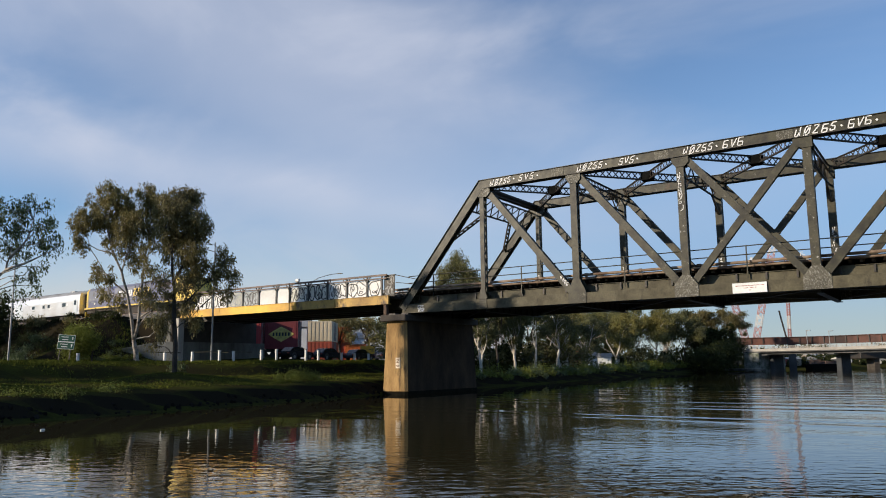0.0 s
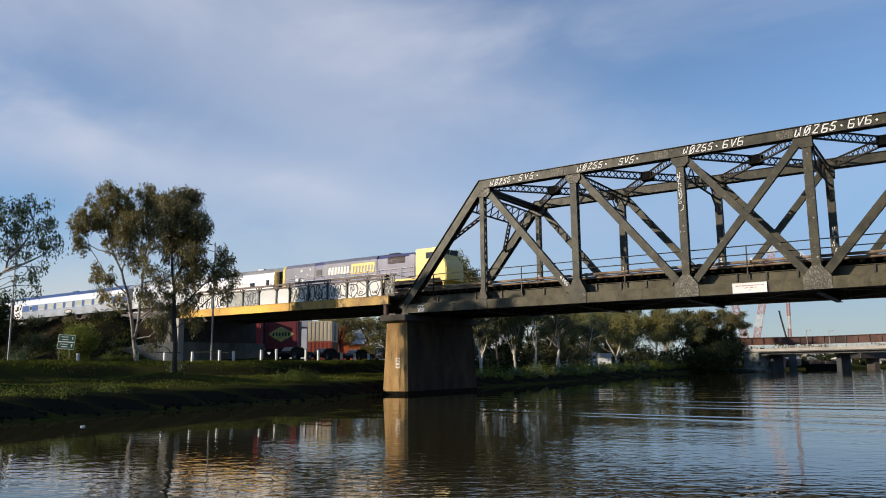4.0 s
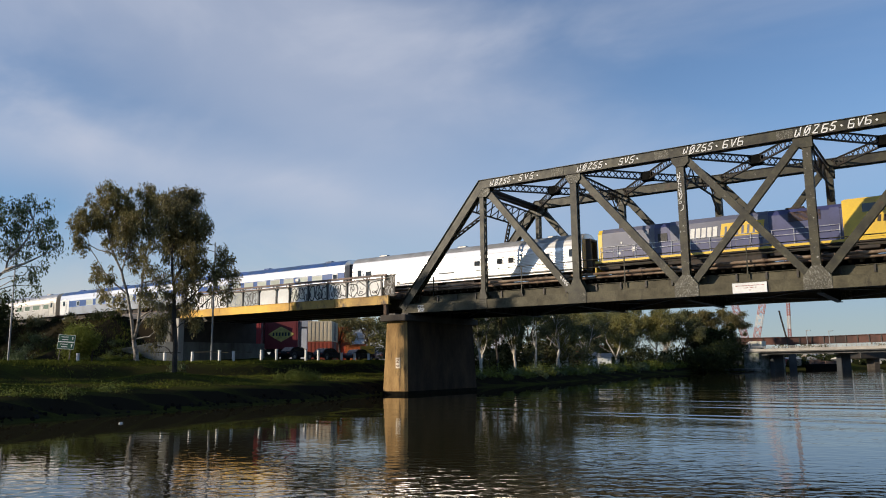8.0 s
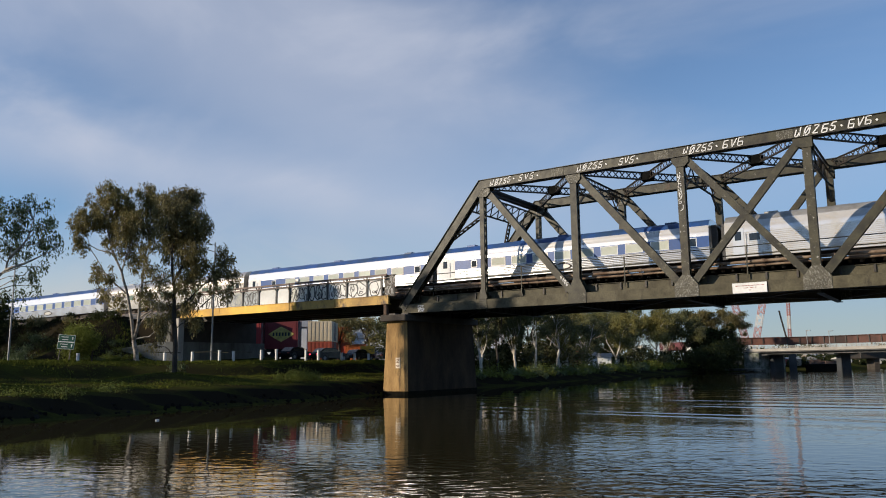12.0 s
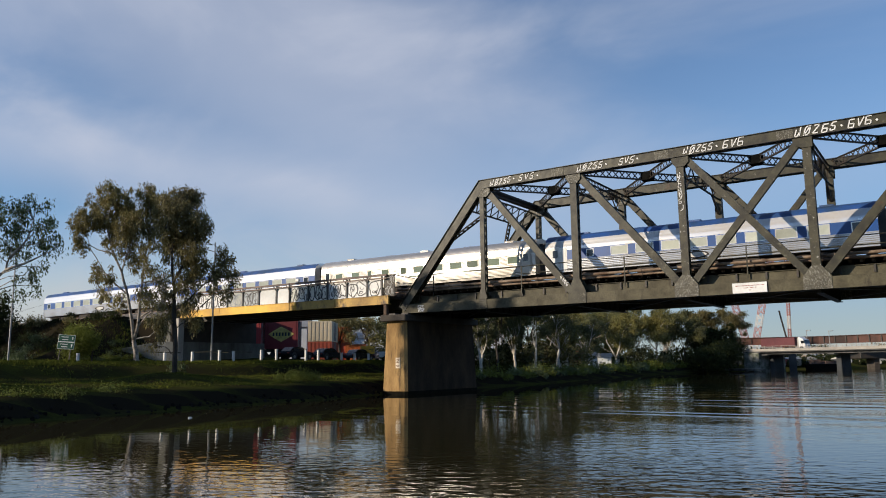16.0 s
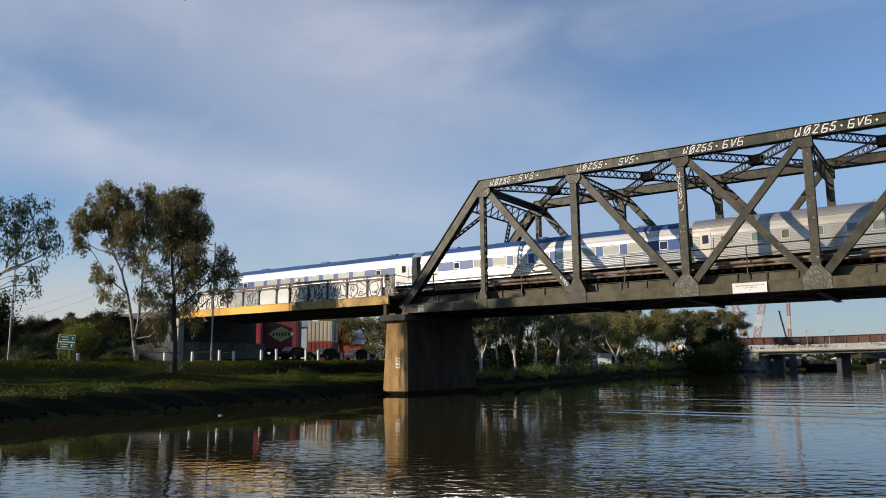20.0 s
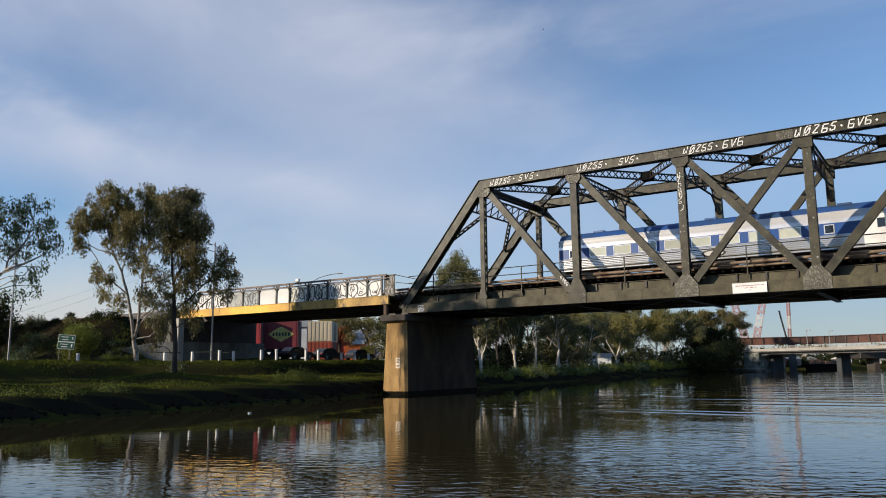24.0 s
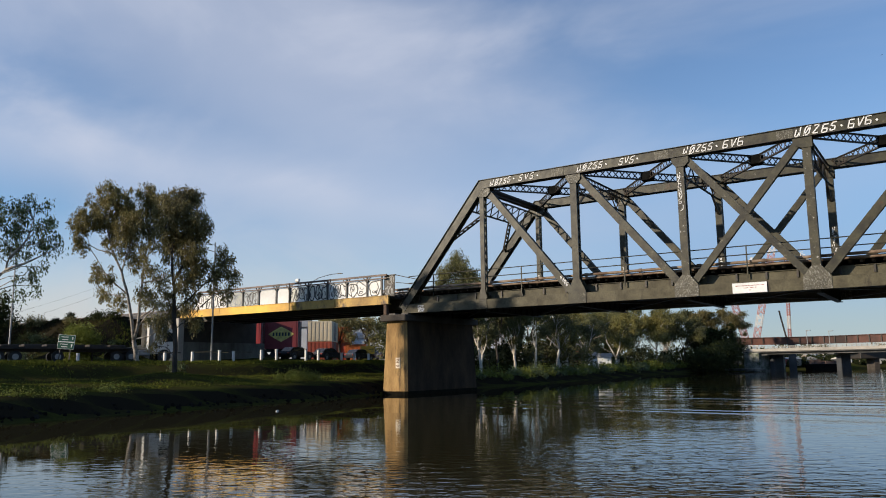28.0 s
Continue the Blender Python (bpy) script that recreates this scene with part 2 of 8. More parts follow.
SHORE = ((-200, 6), (-60, -3), (-33, -5.0), (-25, -6.4), (-18, -7.4), (-8, -8.4), (0, -10.2), (12, -11), (30, -12.2), (55, -15.7), (88, -21.2), (120, -24), (150, -22.5), (170, -20), (200, -10), (225, 10), (245, 40), (270, 120), (900, 900))
BANK = ((-40, -1.8), (-6, -1.6), (-1.2, -0.5), (-0.15, -0.1), (0.25, 0.5), (0.7, 0.68), (1.6, 0.8), (5, 1.0), (10.6, 1.16), (14.6, 1.28), (16.2, 2.1), (17.6, 2.4), (22.8, 2.52), (26, 2.54), (42, 2.75), (60, 3.15), (70, 3.2))
SHRINK = ((-30, 1.0), (-14, 1.0), (-4, 0.62), (8, 0.5), (40, 0.8))


def ground_z(x, y, rough=True):
    d = lerp_table(y, SHORE) - x
    k = lerp_table(y, SHRINK)
    z = lerp_table(d / k if d > 0 else d, BANK)
    z += 0.6 * math.exp(-((x - -14.9) ** 2 + (y - -16.6) ** 2) / 9.0)       # mound at a tree foot
    # the other bank, under and behind the camera
    far_side = x - lerp_table(y, ((-200, 26), (-56, 26.5), (-44, 28.5), (-30, 33), (60, 34), (160, 60), (400, 120)))
    if far_side > -4:
        z = max(z, lerp_table(far_side, ((-4, -1.6), (0, -0.25), (1.0, 0.3), (6, 0.45), (14, 1.6), (24, 2.6))))
    # railway embankments
    cy = 4.7 + (track_dy(x))
    off = abs(y - cy)
    if x < -38.3 or x > 50:
        top = 7.45 + track_dz(x)
        emb = top - max(0.0, off - 7.6) / 1.75
        if x < 0 and off > 5.7:
            emb -= max(0.0, x + 43.8) / 1.25 * min(1.0, (off - 5.7) / 0.8)
        z = max(z, emb)
    if rough:
        z += 0.16 * noise.noise((x * 0.35, y * 0.35, 0)) * min(1, max(0, d) / 3) + 0.05 * noise.noise((x * 1.6, y * 1.6, 4))
    return z


def bend(x):
    u = max(0.0, (-28 - x) / 45)
    return u * u if u < 1.7 else 1.7 * (2 * u - 1.7)


def track_dy(x):
    return -1.776 * bend(x)


def track_dz(x):
    return max(-2.0, -0.45 * bend(x))


# ---- ground, road and water ----
ROAD = ((-90, -50), (-40, -42), (-15, -36), (-5, -32.6), (5, -29.5), (25, -27), (60, -31), (120, -42), (260, -60))


def road_gap(x, y):
    return abs(x - lerp_table(y, ROAD))


def land_z(x, y):
    z = ground_z(x, y)
    if -80 < y < 250:
        g = road_gap(x, y)
        if g < 7:
            k = min(1, (7 - g) / 2.2)
            z = z * (1 - k) + 2.46 * k if x > -37.4 or y < -12 or y > 20 else z
    return z


def axis(dense_a, dense_b, step, low, high):
    out = list(np.arange(dense_a, dense_b + 0.01, step))
    v, s = dense_a, step
    while v > low:
        s *= 1.35
        v -= s
        out.insert(0, v)
    v, s = dense_b, step
    while v < high:
        s *= 1.35
        v += s
        out.append(v)
    return out


soil = mat("soil_grass", (0.048, 0.053, 0.012), 0.95, 0.0, 0.35, 0.22, 0.5, stain=(0.035, 0.030, 0.014), fine=30.0, spec=0.0)
gx, gy = axis(-84, 2, 0.55, -2600, 2600), axis(-46, 40, 0.55, -2600, 2600)
gv = [(x, y, land_z(x, y)) for y in gy for x in gx]
gn = len(gx)
gf = [(j * gn + i, j * gn + i + 1, (j + 1) * gn + i + 1, (j + 1) * gn + i) for j in range(len(gy) - 1) for i in range(gn - 1)]
ground = raw("ground", gv, gf, soil, smooth=True)
# bare earth where the bank breaks off steeply
n, l = soil.node_tree.nodes, soil.node_tree.links
b = soil.node_tree.nodes["Principled BSDF"]
geo = n.new("ShaderNodeNewGeometry")
sep = n.new("ShaderNodeSeparateXYZ")
l.new(geo.outputs["True Normal"], sep.inputs["Vector"])
steep = n.new("ShaderNodeMapRange")
steep.inputs["From Min"].default_value = 0.72
steep.inputs["From Max"].default_value = 0.9
l.new(sep.outputs["Z"], steep.inputs["Value"])
mix = n.new("ShaderNodeMix")
mix.data_type = "RGBA"
mix.inputs["A"].default_value = (0.022, 0.018, 0.012, 1)
l.new(steep.outputs["Result"], mix.inputs["Factor"])
l.new(b.inputs["Base Color"].links[0].from_socket, mix.inputs["B"])
l.new(mix.outputs["Result"], b.inputs["Base Color"])
co = n.new("ShaderNodeTexCoord")
sep = n.new("ShaderNodeSeparateXYZ")
l.new(co.outputs["Object"], sep.inputs["Vector"])
dry = n.new("ShaderNodeMapRange")
dry.interpolation_type = "SMOOTHSTEP"
dry.inputs["From Min"].default_value = -49.0
dry.inputs["From Max"].default_value = -42.0
l.new(sep.outputs["X"], dry.inputs["Value"])
mix = n.new("ShaderNodeMix")
mix.data_type = "RGBA"
mix.inputs["A"].default_value = (0.024, 0.020, 0.012, 1)
l.new(dry.outputs["Result"], mix.inputs["Factor"])
l.new(b.inputs["Base Color"].links[0].from_socket, mix.inputs["B"])
l.new(mix.outputs["Result"], b.inputs["Base Color"])
tagged(ground, "grassy river bank and low land with worn earth patches", "ground", kind="structure")

asphalt = mat("asphalt", (0.055, 0.055, 0.057), 0.9, 0.0, 0.25, 0.4, 0.3, fine=40.0)
rv, rf = [], []
for i, y in enumerate(np.arange(-80, 240, 2.0)):
    c = lerp_table(y, ROAD)
    rv += [(c - 4.2, y, 2.50), (c, y, 2.56), (c + 4.2, y, 2.50), (c + 4.2, y, 2.3), (c - 4.2, y, 2.3)]
    if i:
        k = 5 * i
        rf += [(k - 5, k - 4, k + 1, k), (k - 4, k - 3, k + 2, k + 1), (k - 3, k - 2, k + 3, k + 2), (k - 1, k - 5, k, k + 4)]
tagged(raw("road", rv, rf, asphalt), "grey asphalt riverside road passing under the bridge", "road", kind="structure")

# river: clear dark water with wind ripples at several sizes
water_mat = bpy.data.materials.new("river_water")
water_mat.use_nodes = True
n, l = water_mat.node_tree.nodes, water_mat.node_tree.links
b = n["Principled BSDF"]
b.inputs["Base Color"].default_value = (0.026, 0.0225, 0.0098, 1)
b.inputs["Roughness"].default_value = 0.015
b.inputs["IOR"].default_value = 1.333
co = n.new("ShaderNodeTexCoord")
mp = n.new("ShaderNodeMapping")
mp.vector_type = "TEXTURE"
mp.inputs["Rotation"].default_value = (0, 0, radians(30))
mp.inputs["Scale"].default_value = (1.3, 0.75, 1.0)
l.new(co.outputs["Object"], mp.inputs["Vector"])
waves = []
for size, detail, amount in ((0.15, 1.0, 0.009), (2.1, 1.6, 0.0092), (5.5, 1.0, 0.0024)):
    t = n.new("ShaderNodeTexNoise")
    t.inputs["Scale"].default_value = size
    t.inputs["Detail"].default_value = detail
    t.inputs["Roughness"].default_value = 0.5
    l.new(mp.outputs["Vector"], t.inputs["Vector"])
    k = n.new("ShaderNodeMath")
    k.operation = "MULTIPLY"
    k.inputs[1].default_value = amount
    l.new(t.outputs["Fac"], k.inputs[0])
    waves.append(k)
# wind patches make some reaches rougher than others
patch = n.new("ShaderNodeTexNoise")
patch.inputs["Scale"].default_value = 0.055
patch.inputs["Detail"].default_value = 3.0
l.new(co.outputs["Object"], patch.inputs["Vector"])
pr = n.new("ShaderNodeMapRange")
pr.inputs["From Min"].default_value = 0.38
pr.inputs["From Max"].default_value = 0.62
pr.inputs["To Min"].default_value = 0.5
pr.inputs["To Max"].default_value = 1.0
l.new(patch.outputs["Fac"], pr.inputs["Value"])
small_sum = n.new("ShaderNodeMath")
small_sum.operation = "ADD"
l.new(waves[1].outputs[0], small_sum.inputs[0])
l.new(waves[2].outputs[0], small_sum.inputs[1])
rough_sum = n.new("ShaderNodeMath")
rough_sum.operation = "MULTIPLY"
l.new(small_sum.outputs[0], rough_sum.inputs[0])
# open to the wind away from the bank trees
sep = n.new("ShaderNodeSeparateXYZ")
l.new(co.outputs["Object"], sep.inputs["Vector"])
lee = n.new("ShaderNodeMapRange")
lee.interpolation_type = "SMOOTHSTEP"
lee.inputs["From Min"].default_value = 2.0
lee.inputs["From Max"].default_value = 21.0
lee.inputs["To Min"].default_value = 0.13
lee.inputs["To Max"].default_value = 1.7
l.new(sep.outputs["X"], lee.inputs["Value"])
wind = n.new("ShaderNodeMath")
wind.operation = "MULTIPLY"
l.new(pr.outputs["Result"], wind.inputs[0])
l.new(lee.outputs["Result"], wind.inputs[1])
# the reach beyond the bridge lies calmer than the water at the near bank
calm = n.new("ShaderNodeMapRange")
calm.interpolation_type = "SMOOTHSTEP"
calm.inputs["From Min"].default_value = -38.0
calm.inputs["From Max"].default_value = -8.0
calm.inputs["To Min"].default_value = 1.05
calm.inputs["To Max"].default_value = 0.38
l.new(sep.outputs["Y"], calm.inputs["Value"])
breeze = n.new("ShaderNodeMath")
breeze.operation = "MULTIPLY"
l.new(wind.outputs[0], breeze.inputs[0])
l.new(calm.outputs["Result"], breeze.inputs[1])
l.new(breeze.outputs[0], rough_sum.inputs[1])
all_sum = n.new("ShaderNodeMath")
all_sum.operation = "ADD"
l.new(rough_sum.outputs[0], all_sum.inputs[0])
l.new(waves[0].outputs[0], all_sum.inputs[1])
# long low wake of a boat that has passed on the open reach
wmap = n.new("ShaderNodeMapping")
wmap.inputs["Rotation"].default_value = (0, 0, radians(8))
wmap.inputs["Scale"].default_value = (0.12, 1.0, 1.0)
l.new(co.outputs["Object"], wmap.inputs["Vector"])
wake = n.new("ShaderNodeTexWave")
wake.bands_direction = "Y"
wake.inputs["Scale"].default_value = 0.075
wake.inputs["Distortion"].default_value = 9.0
wake.inputs["Detail"].default_value = 2.0
wake.inputs["Detail Scale"].default_value = 2.2
l.new(wmap.outputs["Vector"], wake.inputs["Vector"])
reach = n.new("ShaderNodeMapRange")
reach.interpolation_type = "SMOOTHSTEP"
reach.inputs["From Min"].default_value = -6.0
reach.inputs["From Max"].default_value = 14.0
reach.inputs["To Max"].default_value = 0.021
l.new(sep.outputs["X"], reach.inputs["Value"])
close = n.new("ShaderNodeMapRange")
close.interpolation_type = "SMOOTHSTEP"
close.inputs["From Min"].default_value = -32.0
close.inputs["From Max"].default_value = -14.0
l.new(sep.outputs["Y"], close.inputs["Value"])
for k in (reach, close):
    m2 = n.new("ShaderNodeMath")
    m2.operation = "MULTIPLY"
    l.new(wake.outputs["Fac"] if k is reach else wake_out, m2.inputs[0])
    l.new(k.outputs["Result"], m2.inputs[1])
    wake_out = m2.outputs[0]
with_wake = n.new("ShaderNodeMath")
with_wake.operation = "ADD"
l.new(all_sum.outputs[0], with_wake.inputs[0])
l.new(wake_out, with_wake.inputs[1])
all_sum = with_wake
bp = n.new("ShaderNodeBump")
bp.inputs["Strength"].default_value = 1.0
bp.inputs["Distance"].default_value = 1.0
l.new(all_sum.outputs[0], bp.inputs["Height"])
l.new(bp.outputs["Normal"], b.inputs["Normal"])
bm = B()
bmesh.ops.create_grid(bm, x_segments=4, y_segments=4, size=1200)
water = part("water", bm, water_mat)
water.location.z = WATER
tagged(water, "dark rippled river water with drifting reflections", "river", kind="structure")

# ---- truss bridge ----
NODES = range(0, 6)
X0, X1 = -PANEL, 6 * PANEL
bridge = root("railway_bridge", pose(0, 0, 0), "weathered olive grey riveted steel through truss railway bridge", "bridge")


def channel(a, b, width, deep, y, s, flange=0.13, t=0.03, mitre=(0, 0)):
    """One riveted channel of a member, from a to b (x, z): a web at one side with its edges turned inwards; mitre slants its ends."""
    a, b = Vector((a[0], y, a[1])), Vector((b[0], y, b[1]))
    way = (b - a).normalized()
    nor = Vector((way.z, 0, -way.x))
    w, o, i, f = width / 2, s * deep / 2, s * (deep / 2 - t), s * (deep / 2 - flange)
    prof = [(-w, o), (w, o), (w, f), (w - t, f), (w - t, i), (-w + t, i), (-w + t, f), (-w, f)]
    bm = B()
    ra = [bm.verts.new(a + nor * u + way * (u * mitre[0]) + Vector((0, v, 0))) for u, v in prof]
    rb = [bm.verts.new(b + nor * u + way * (u * mitre[1]) + Vector((0, v, 0))) for u, v in prof]
    for k in range(8):
        bm.faces.new((ra[k], ra[(k + 1) % 8], rb[(k + 1) % 8], rb[k]))
    bm.faces.new(ra[::-1])
    bm.faces.new(rb)
    bmesh.ops.recalc_face_normals(bm, faces=bm.faces)
    return bm


def lacing(bm, a, b, y0, y1, edge, pitch=0.6, w=0.06, t=0.015):
    """Crossing flat bars between the two plates of a member, on the edge that lies at the offset edge from its axis."""
    a, b = Vector((a[0], 0, a[1])), Vector((b[0], 0, b[1]))
    way = (b - a)
    ln = way.length
    way.normalize()
    nor = Vector((way.z, 0, -way.x))
    k = max(1, int(ln / pitch))
    for i in range(k):
        p, q = a + way * (ln * i / k) + nor * edge, a + way * (ln * (i + 1) / k) + nor * edge
        for ya, yb in ((y0, y1), (y1, y0)):
            span(bm, p + Vector((0, ya, 0)), q + Vector((0, yb, 0)), w, t, nor)


def truss_side(y, sgn):
    """One truss: chords, end posts, posts, diagonals and their gusset plates. sgn points out of the bridge."""
    def member(name, a, b, width, deep, lace=True, cover=0, mitre=(0, 0)):
        ob = part(name, channel(a, b, width, deep, y, sgn, mitre=mitre), steel, bridge)
        part("inner_channel", channel(a, b, width, deep, y, -sgn, mitre=mitre), steel, ob)
        if lace:
            for e in (-1, 1):
                if e != cover:
                    bm = B()
                    lacing(bm, a, b, y - deep / 2 + 0.03, y + deep / 2 - 0.03, e * (width / 2 - 0.02))
                    part("lacing", bm, steel, ob)
        return ob
    # top chord, panel by panel, with its cover plate, bottom flange and splice plate
    slant = math.tan(0.5 * math.atan2(ZT - ZB, PANEL))
    for n in range(0, 5):
        a, b = (n * PANEL, ZT), ((n + 1) * PANEL, ZT)
        ob = member("top_chord", a, b, 0.66, 0.62, True, -1, (slant if n == 0 else 0, -slant if n == 4 else 0))
        bm = B()
        xa, xb = n * PANEL + (-0.16 if n == 0 else 0.005), (n + 1) * PANEL - (-0.16 if n == 4 else 0.005)
        box(bm, ((xa + xb) / 2, y, ZT + 0.345), (xb - xa, 0.80, 0.035))
        part("cover_plate", bm, steel, ob)
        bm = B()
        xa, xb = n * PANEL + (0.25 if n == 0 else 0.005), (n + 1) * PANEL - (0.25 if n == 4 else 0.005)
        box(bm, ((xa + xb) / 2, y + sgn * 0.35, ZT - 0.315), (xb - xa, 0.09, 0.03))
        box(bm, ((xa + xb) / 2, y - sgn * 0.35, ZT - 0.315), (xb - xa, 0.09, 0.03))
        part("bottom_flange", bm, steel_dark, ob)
        if n:
            bm = B()
            box(bm, (n * PANEL - 1.15, y + sgn * 0.32, ZT), (0.95, 0.025, 0.54))
            sp = part("splice_plate", bm, steel_speckled, ob)
            bm = B()
            for i in range(8):
                for k in range(4):
                    box(bm, (n * PANEL - 1.52 + i * 0.105, y + sgn * 0.335, ZT - 0.2 + k * 0.13), (0.04, 0.02, 0.04))
            part("rivet", bm, steel, sp)
    for a, b in (((X0, ZB), (0, ZT)), ((X1, ZB), (5 * PANEL, ZT))):
        k = 1 if a[0] < 0 else -1
        ob = member("end_post", a, b, 0.66, 0.62, True, 0, (0, -slant * k))
        bm = B()
        va, vb = Vector((a[0], y, a[1])), Vector((b[0], y, b[1]))
        along = (vb - va).normalized()
        nor = Vector((-along.z, 0, along.x)) * k
        span(bm, va + nor * 0.345, vb + nor * 0.345 + along * 0.15, 0.80, 0.03, nor)
        part("cover_plate", bm, steel, ob)
    for n in range(-1, 6):
        a, b = (n * PANEL, ZB), ((n + 1) * PANEL, ZB)
        ob = part("bottom_chord", channel(a, b, 0.72, 0.56, y, sgn), steel_sunlit, bridge, "olive grey bottom chord, sunlit tone in its colour")
        part("inner_channel", channel(a, b, 0.72, 0.56, y, -sgn), steel, ob)
    for n in NODES:
        wide = 0.36 if n in (0, 5) else 0.5
        ob = member("post", (n * PANEL, ZB), (n * PANEL, ZT), wide, 0.5)
        if n in (2, 3):
            ob.data.materials[0] = steel_spotted
    diag = [(0, 1), (1, 2), (2, 3), (3, 2), (4, 3), (5, 4)]
    for i, j in diag:
        thin = 0.44 if abs(i - 2.5) < 1 else 0.5
        deep = 0.34 if (i, j) == (3, 2) else 0.42
        member("diagonal", (i * PANEL, ZT), (j * PANEL, ZB), thin, deep)
    for n in NODES:
        for o in (-1, 1):
            bm = B()
            up = [(-0.62, -0.36), (0.72, -0.36), (0.72, 0.5), (0.34, 1.3), (-0.26, 1.3), (-0.62, 0.5)]
            if n in (2, 3):
                up = [(-0.78, -0.36), (0.78, -0.36), (0.78, 0.42), (0.28, 1.05), (-0.28, 1.05), (-0.78, 0.42)]
            if n == 0:
                up = [(-0.35, -0.36), (0.4, -0.36), (0.24, 1.1), (-0.22, 1.1)]
            prism(bm, up, 0.03, pose(n * PANEL, y + o * 0.305, ZB))
            part("gusset_plate", bm, steel_speckled if n in (2, 3) else steel, bridge)
            bm = B()
            dn = [(-0.52, -0.30), (0.62, -0.30), (0.62, -0.72), (0.36, -1.0), (-0.26, -1.0), (-0.52, -0.62)]
            if n == 0:
                dn = [(-0.30, -0.30), (0.78, -0.30), (0.78, -0.74), (0.5, -1.0), (-0.2, -1.0), (-0.5, -0.8)]
            if n == 3:
                dn = [(-0.75, -0.30), (0.36, -0.30), (0.36, -1.0), (-0.26, -1.0), (-0.75, -0.72)]
            prism(bm, dn, 0.03, pose(n * PANEL, y + o * 0.29, ZT))
            part("gusset_plate", bm, steel_speckled if n in (0, 1, 4) else steel, bridge)
    # rivet rows on the outer gussets
    bm = B()
    for n in NODES:
        half = 0.3 if n == 0 else 0.62
        for i in range(9):
            for k in range(5):
                px, pz = n * PANEL - half + i * half / 4, ZB - 0.28 + k * 0.16
                box(bm, (px, y + sgn * 0.325, pz), (0.042, 0.02, 0.042))
        for i in range(6):
            for k in range(3):
                box(bm, (n * PANEL - 0.22 + i * 0.1, y + sgn * 0.31, ZT - 0.45 - k * 0.17), (0.042, 0.02, 0.042))
    part("rivet", bm, steel, bridge)


truss_side(NEAR, -1)
truss_side(FAR, 1)


def laced_girder(name, a, b, deep, pitch=0.55, flange=0.16, down=(0, 0, -1), flat=0.06):
    """Two parallel angles with crossing flats between them, from a to b, hanging deep in the direction down."""
    a, b, dn = Vector(a), Vector(b), Vector(down).normalized() * deep
    bm = B()
    side = (b - a).cross(dn).normalized()
    for o in (Vector((0, 0, 0)), dn):
        span(bm, a + o, b + o, flange, 0.03, dn)
        span(bm, a + o + dn.normalized() * (0.05 if o.length < 0.01 else -0.05), b + o + dn.normalized() * (0.05 if o.length < 0.01 else -0.05), 0.02, 0.1, dn)
    ln = (b - a).length
    k = max(1, int(ln / pitch))
    for i in range(k):
        p, q = a.lerp(b, i / k), a.lerp(b, (i + 1) / k)
        span(bm, p, q + dn, flat, 0.02, side)
        span(bm, p + dn, q, flat, 0.02, side)
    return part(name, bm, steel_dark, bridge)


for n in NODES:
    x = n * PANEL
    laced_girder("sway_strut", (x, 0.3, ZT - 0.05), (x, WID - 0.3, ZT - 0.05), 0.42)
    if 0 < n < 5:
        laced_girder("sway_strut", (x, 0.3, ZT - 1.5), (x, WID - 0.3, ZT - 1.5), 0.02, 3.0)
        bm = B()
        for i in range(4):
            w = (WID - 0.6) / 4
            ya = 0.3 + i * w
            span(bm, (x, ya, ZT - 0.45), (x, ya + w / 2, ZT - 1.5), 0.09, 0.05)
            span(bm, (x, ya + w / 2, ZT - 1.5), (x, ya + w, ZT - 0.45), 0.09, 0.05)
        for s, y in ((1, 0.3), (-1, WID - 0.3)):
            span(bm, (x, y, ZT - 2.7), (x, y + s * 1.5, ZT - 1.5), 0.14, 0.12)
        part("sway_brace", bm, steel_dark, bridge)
# inclined portals at both ends
for x, sx in ((0.0, -1), (5 * PANEL, 1)):
    u = Vector((sx * PANEL, 0, ZB - ZT)).normalized()
    top = Vector((x, 0, ZT)) + u * 0.3
    bm = B()
    for y in (0,):
        span(bm, top + Vector((0, 0.3, 0)), top + Vector((0, WID - 0.3, 0)), 0.5, 0.5, u)
    part("portal_beam", bm, steel_dark, bridge)
    laced_girder("portal_lattice", top + u * 0.5 + Vector((0, 0.3, 0)), top + u * 0.5 + Vector((0, WID - 0.3, 0)), 1.55, 1.1, 0.2, u, 0.13)
    for s, y in ((1, 0.3), (-1, WID - 0.3)):
        laced_girder("portal_knee", top + u * 4.8 + Vector((0, y, 0)), top + u * 2.1 + Vector((0, y + s * 2.0, 0)), 0.45, 0.45, 0.14, (0, s, 0), 0.08)
# top lateral bracing, one cross in each panel
for n in range(0, 5):
    a, b = n * PANEL + 0.3, (n + 1) * PANEL - 0.3
    for ya, yb in ((0.35, WID - 0.35), (WID - 0.35, 0.35)):
        laced_girder("top_lateral", (a, ya, ZT + 0.22), (b, yb, ZT + 0.22), 0.58, 0.52, 0.16, flat=0.075)
    # crossing plates: their shade below the chord top is put in as flat black
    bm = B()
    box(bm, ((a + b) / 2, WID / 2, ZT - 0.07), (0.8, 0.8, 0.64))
    part("lateral_plate", bm, flat_black, bridge, "flat black crossing plate")
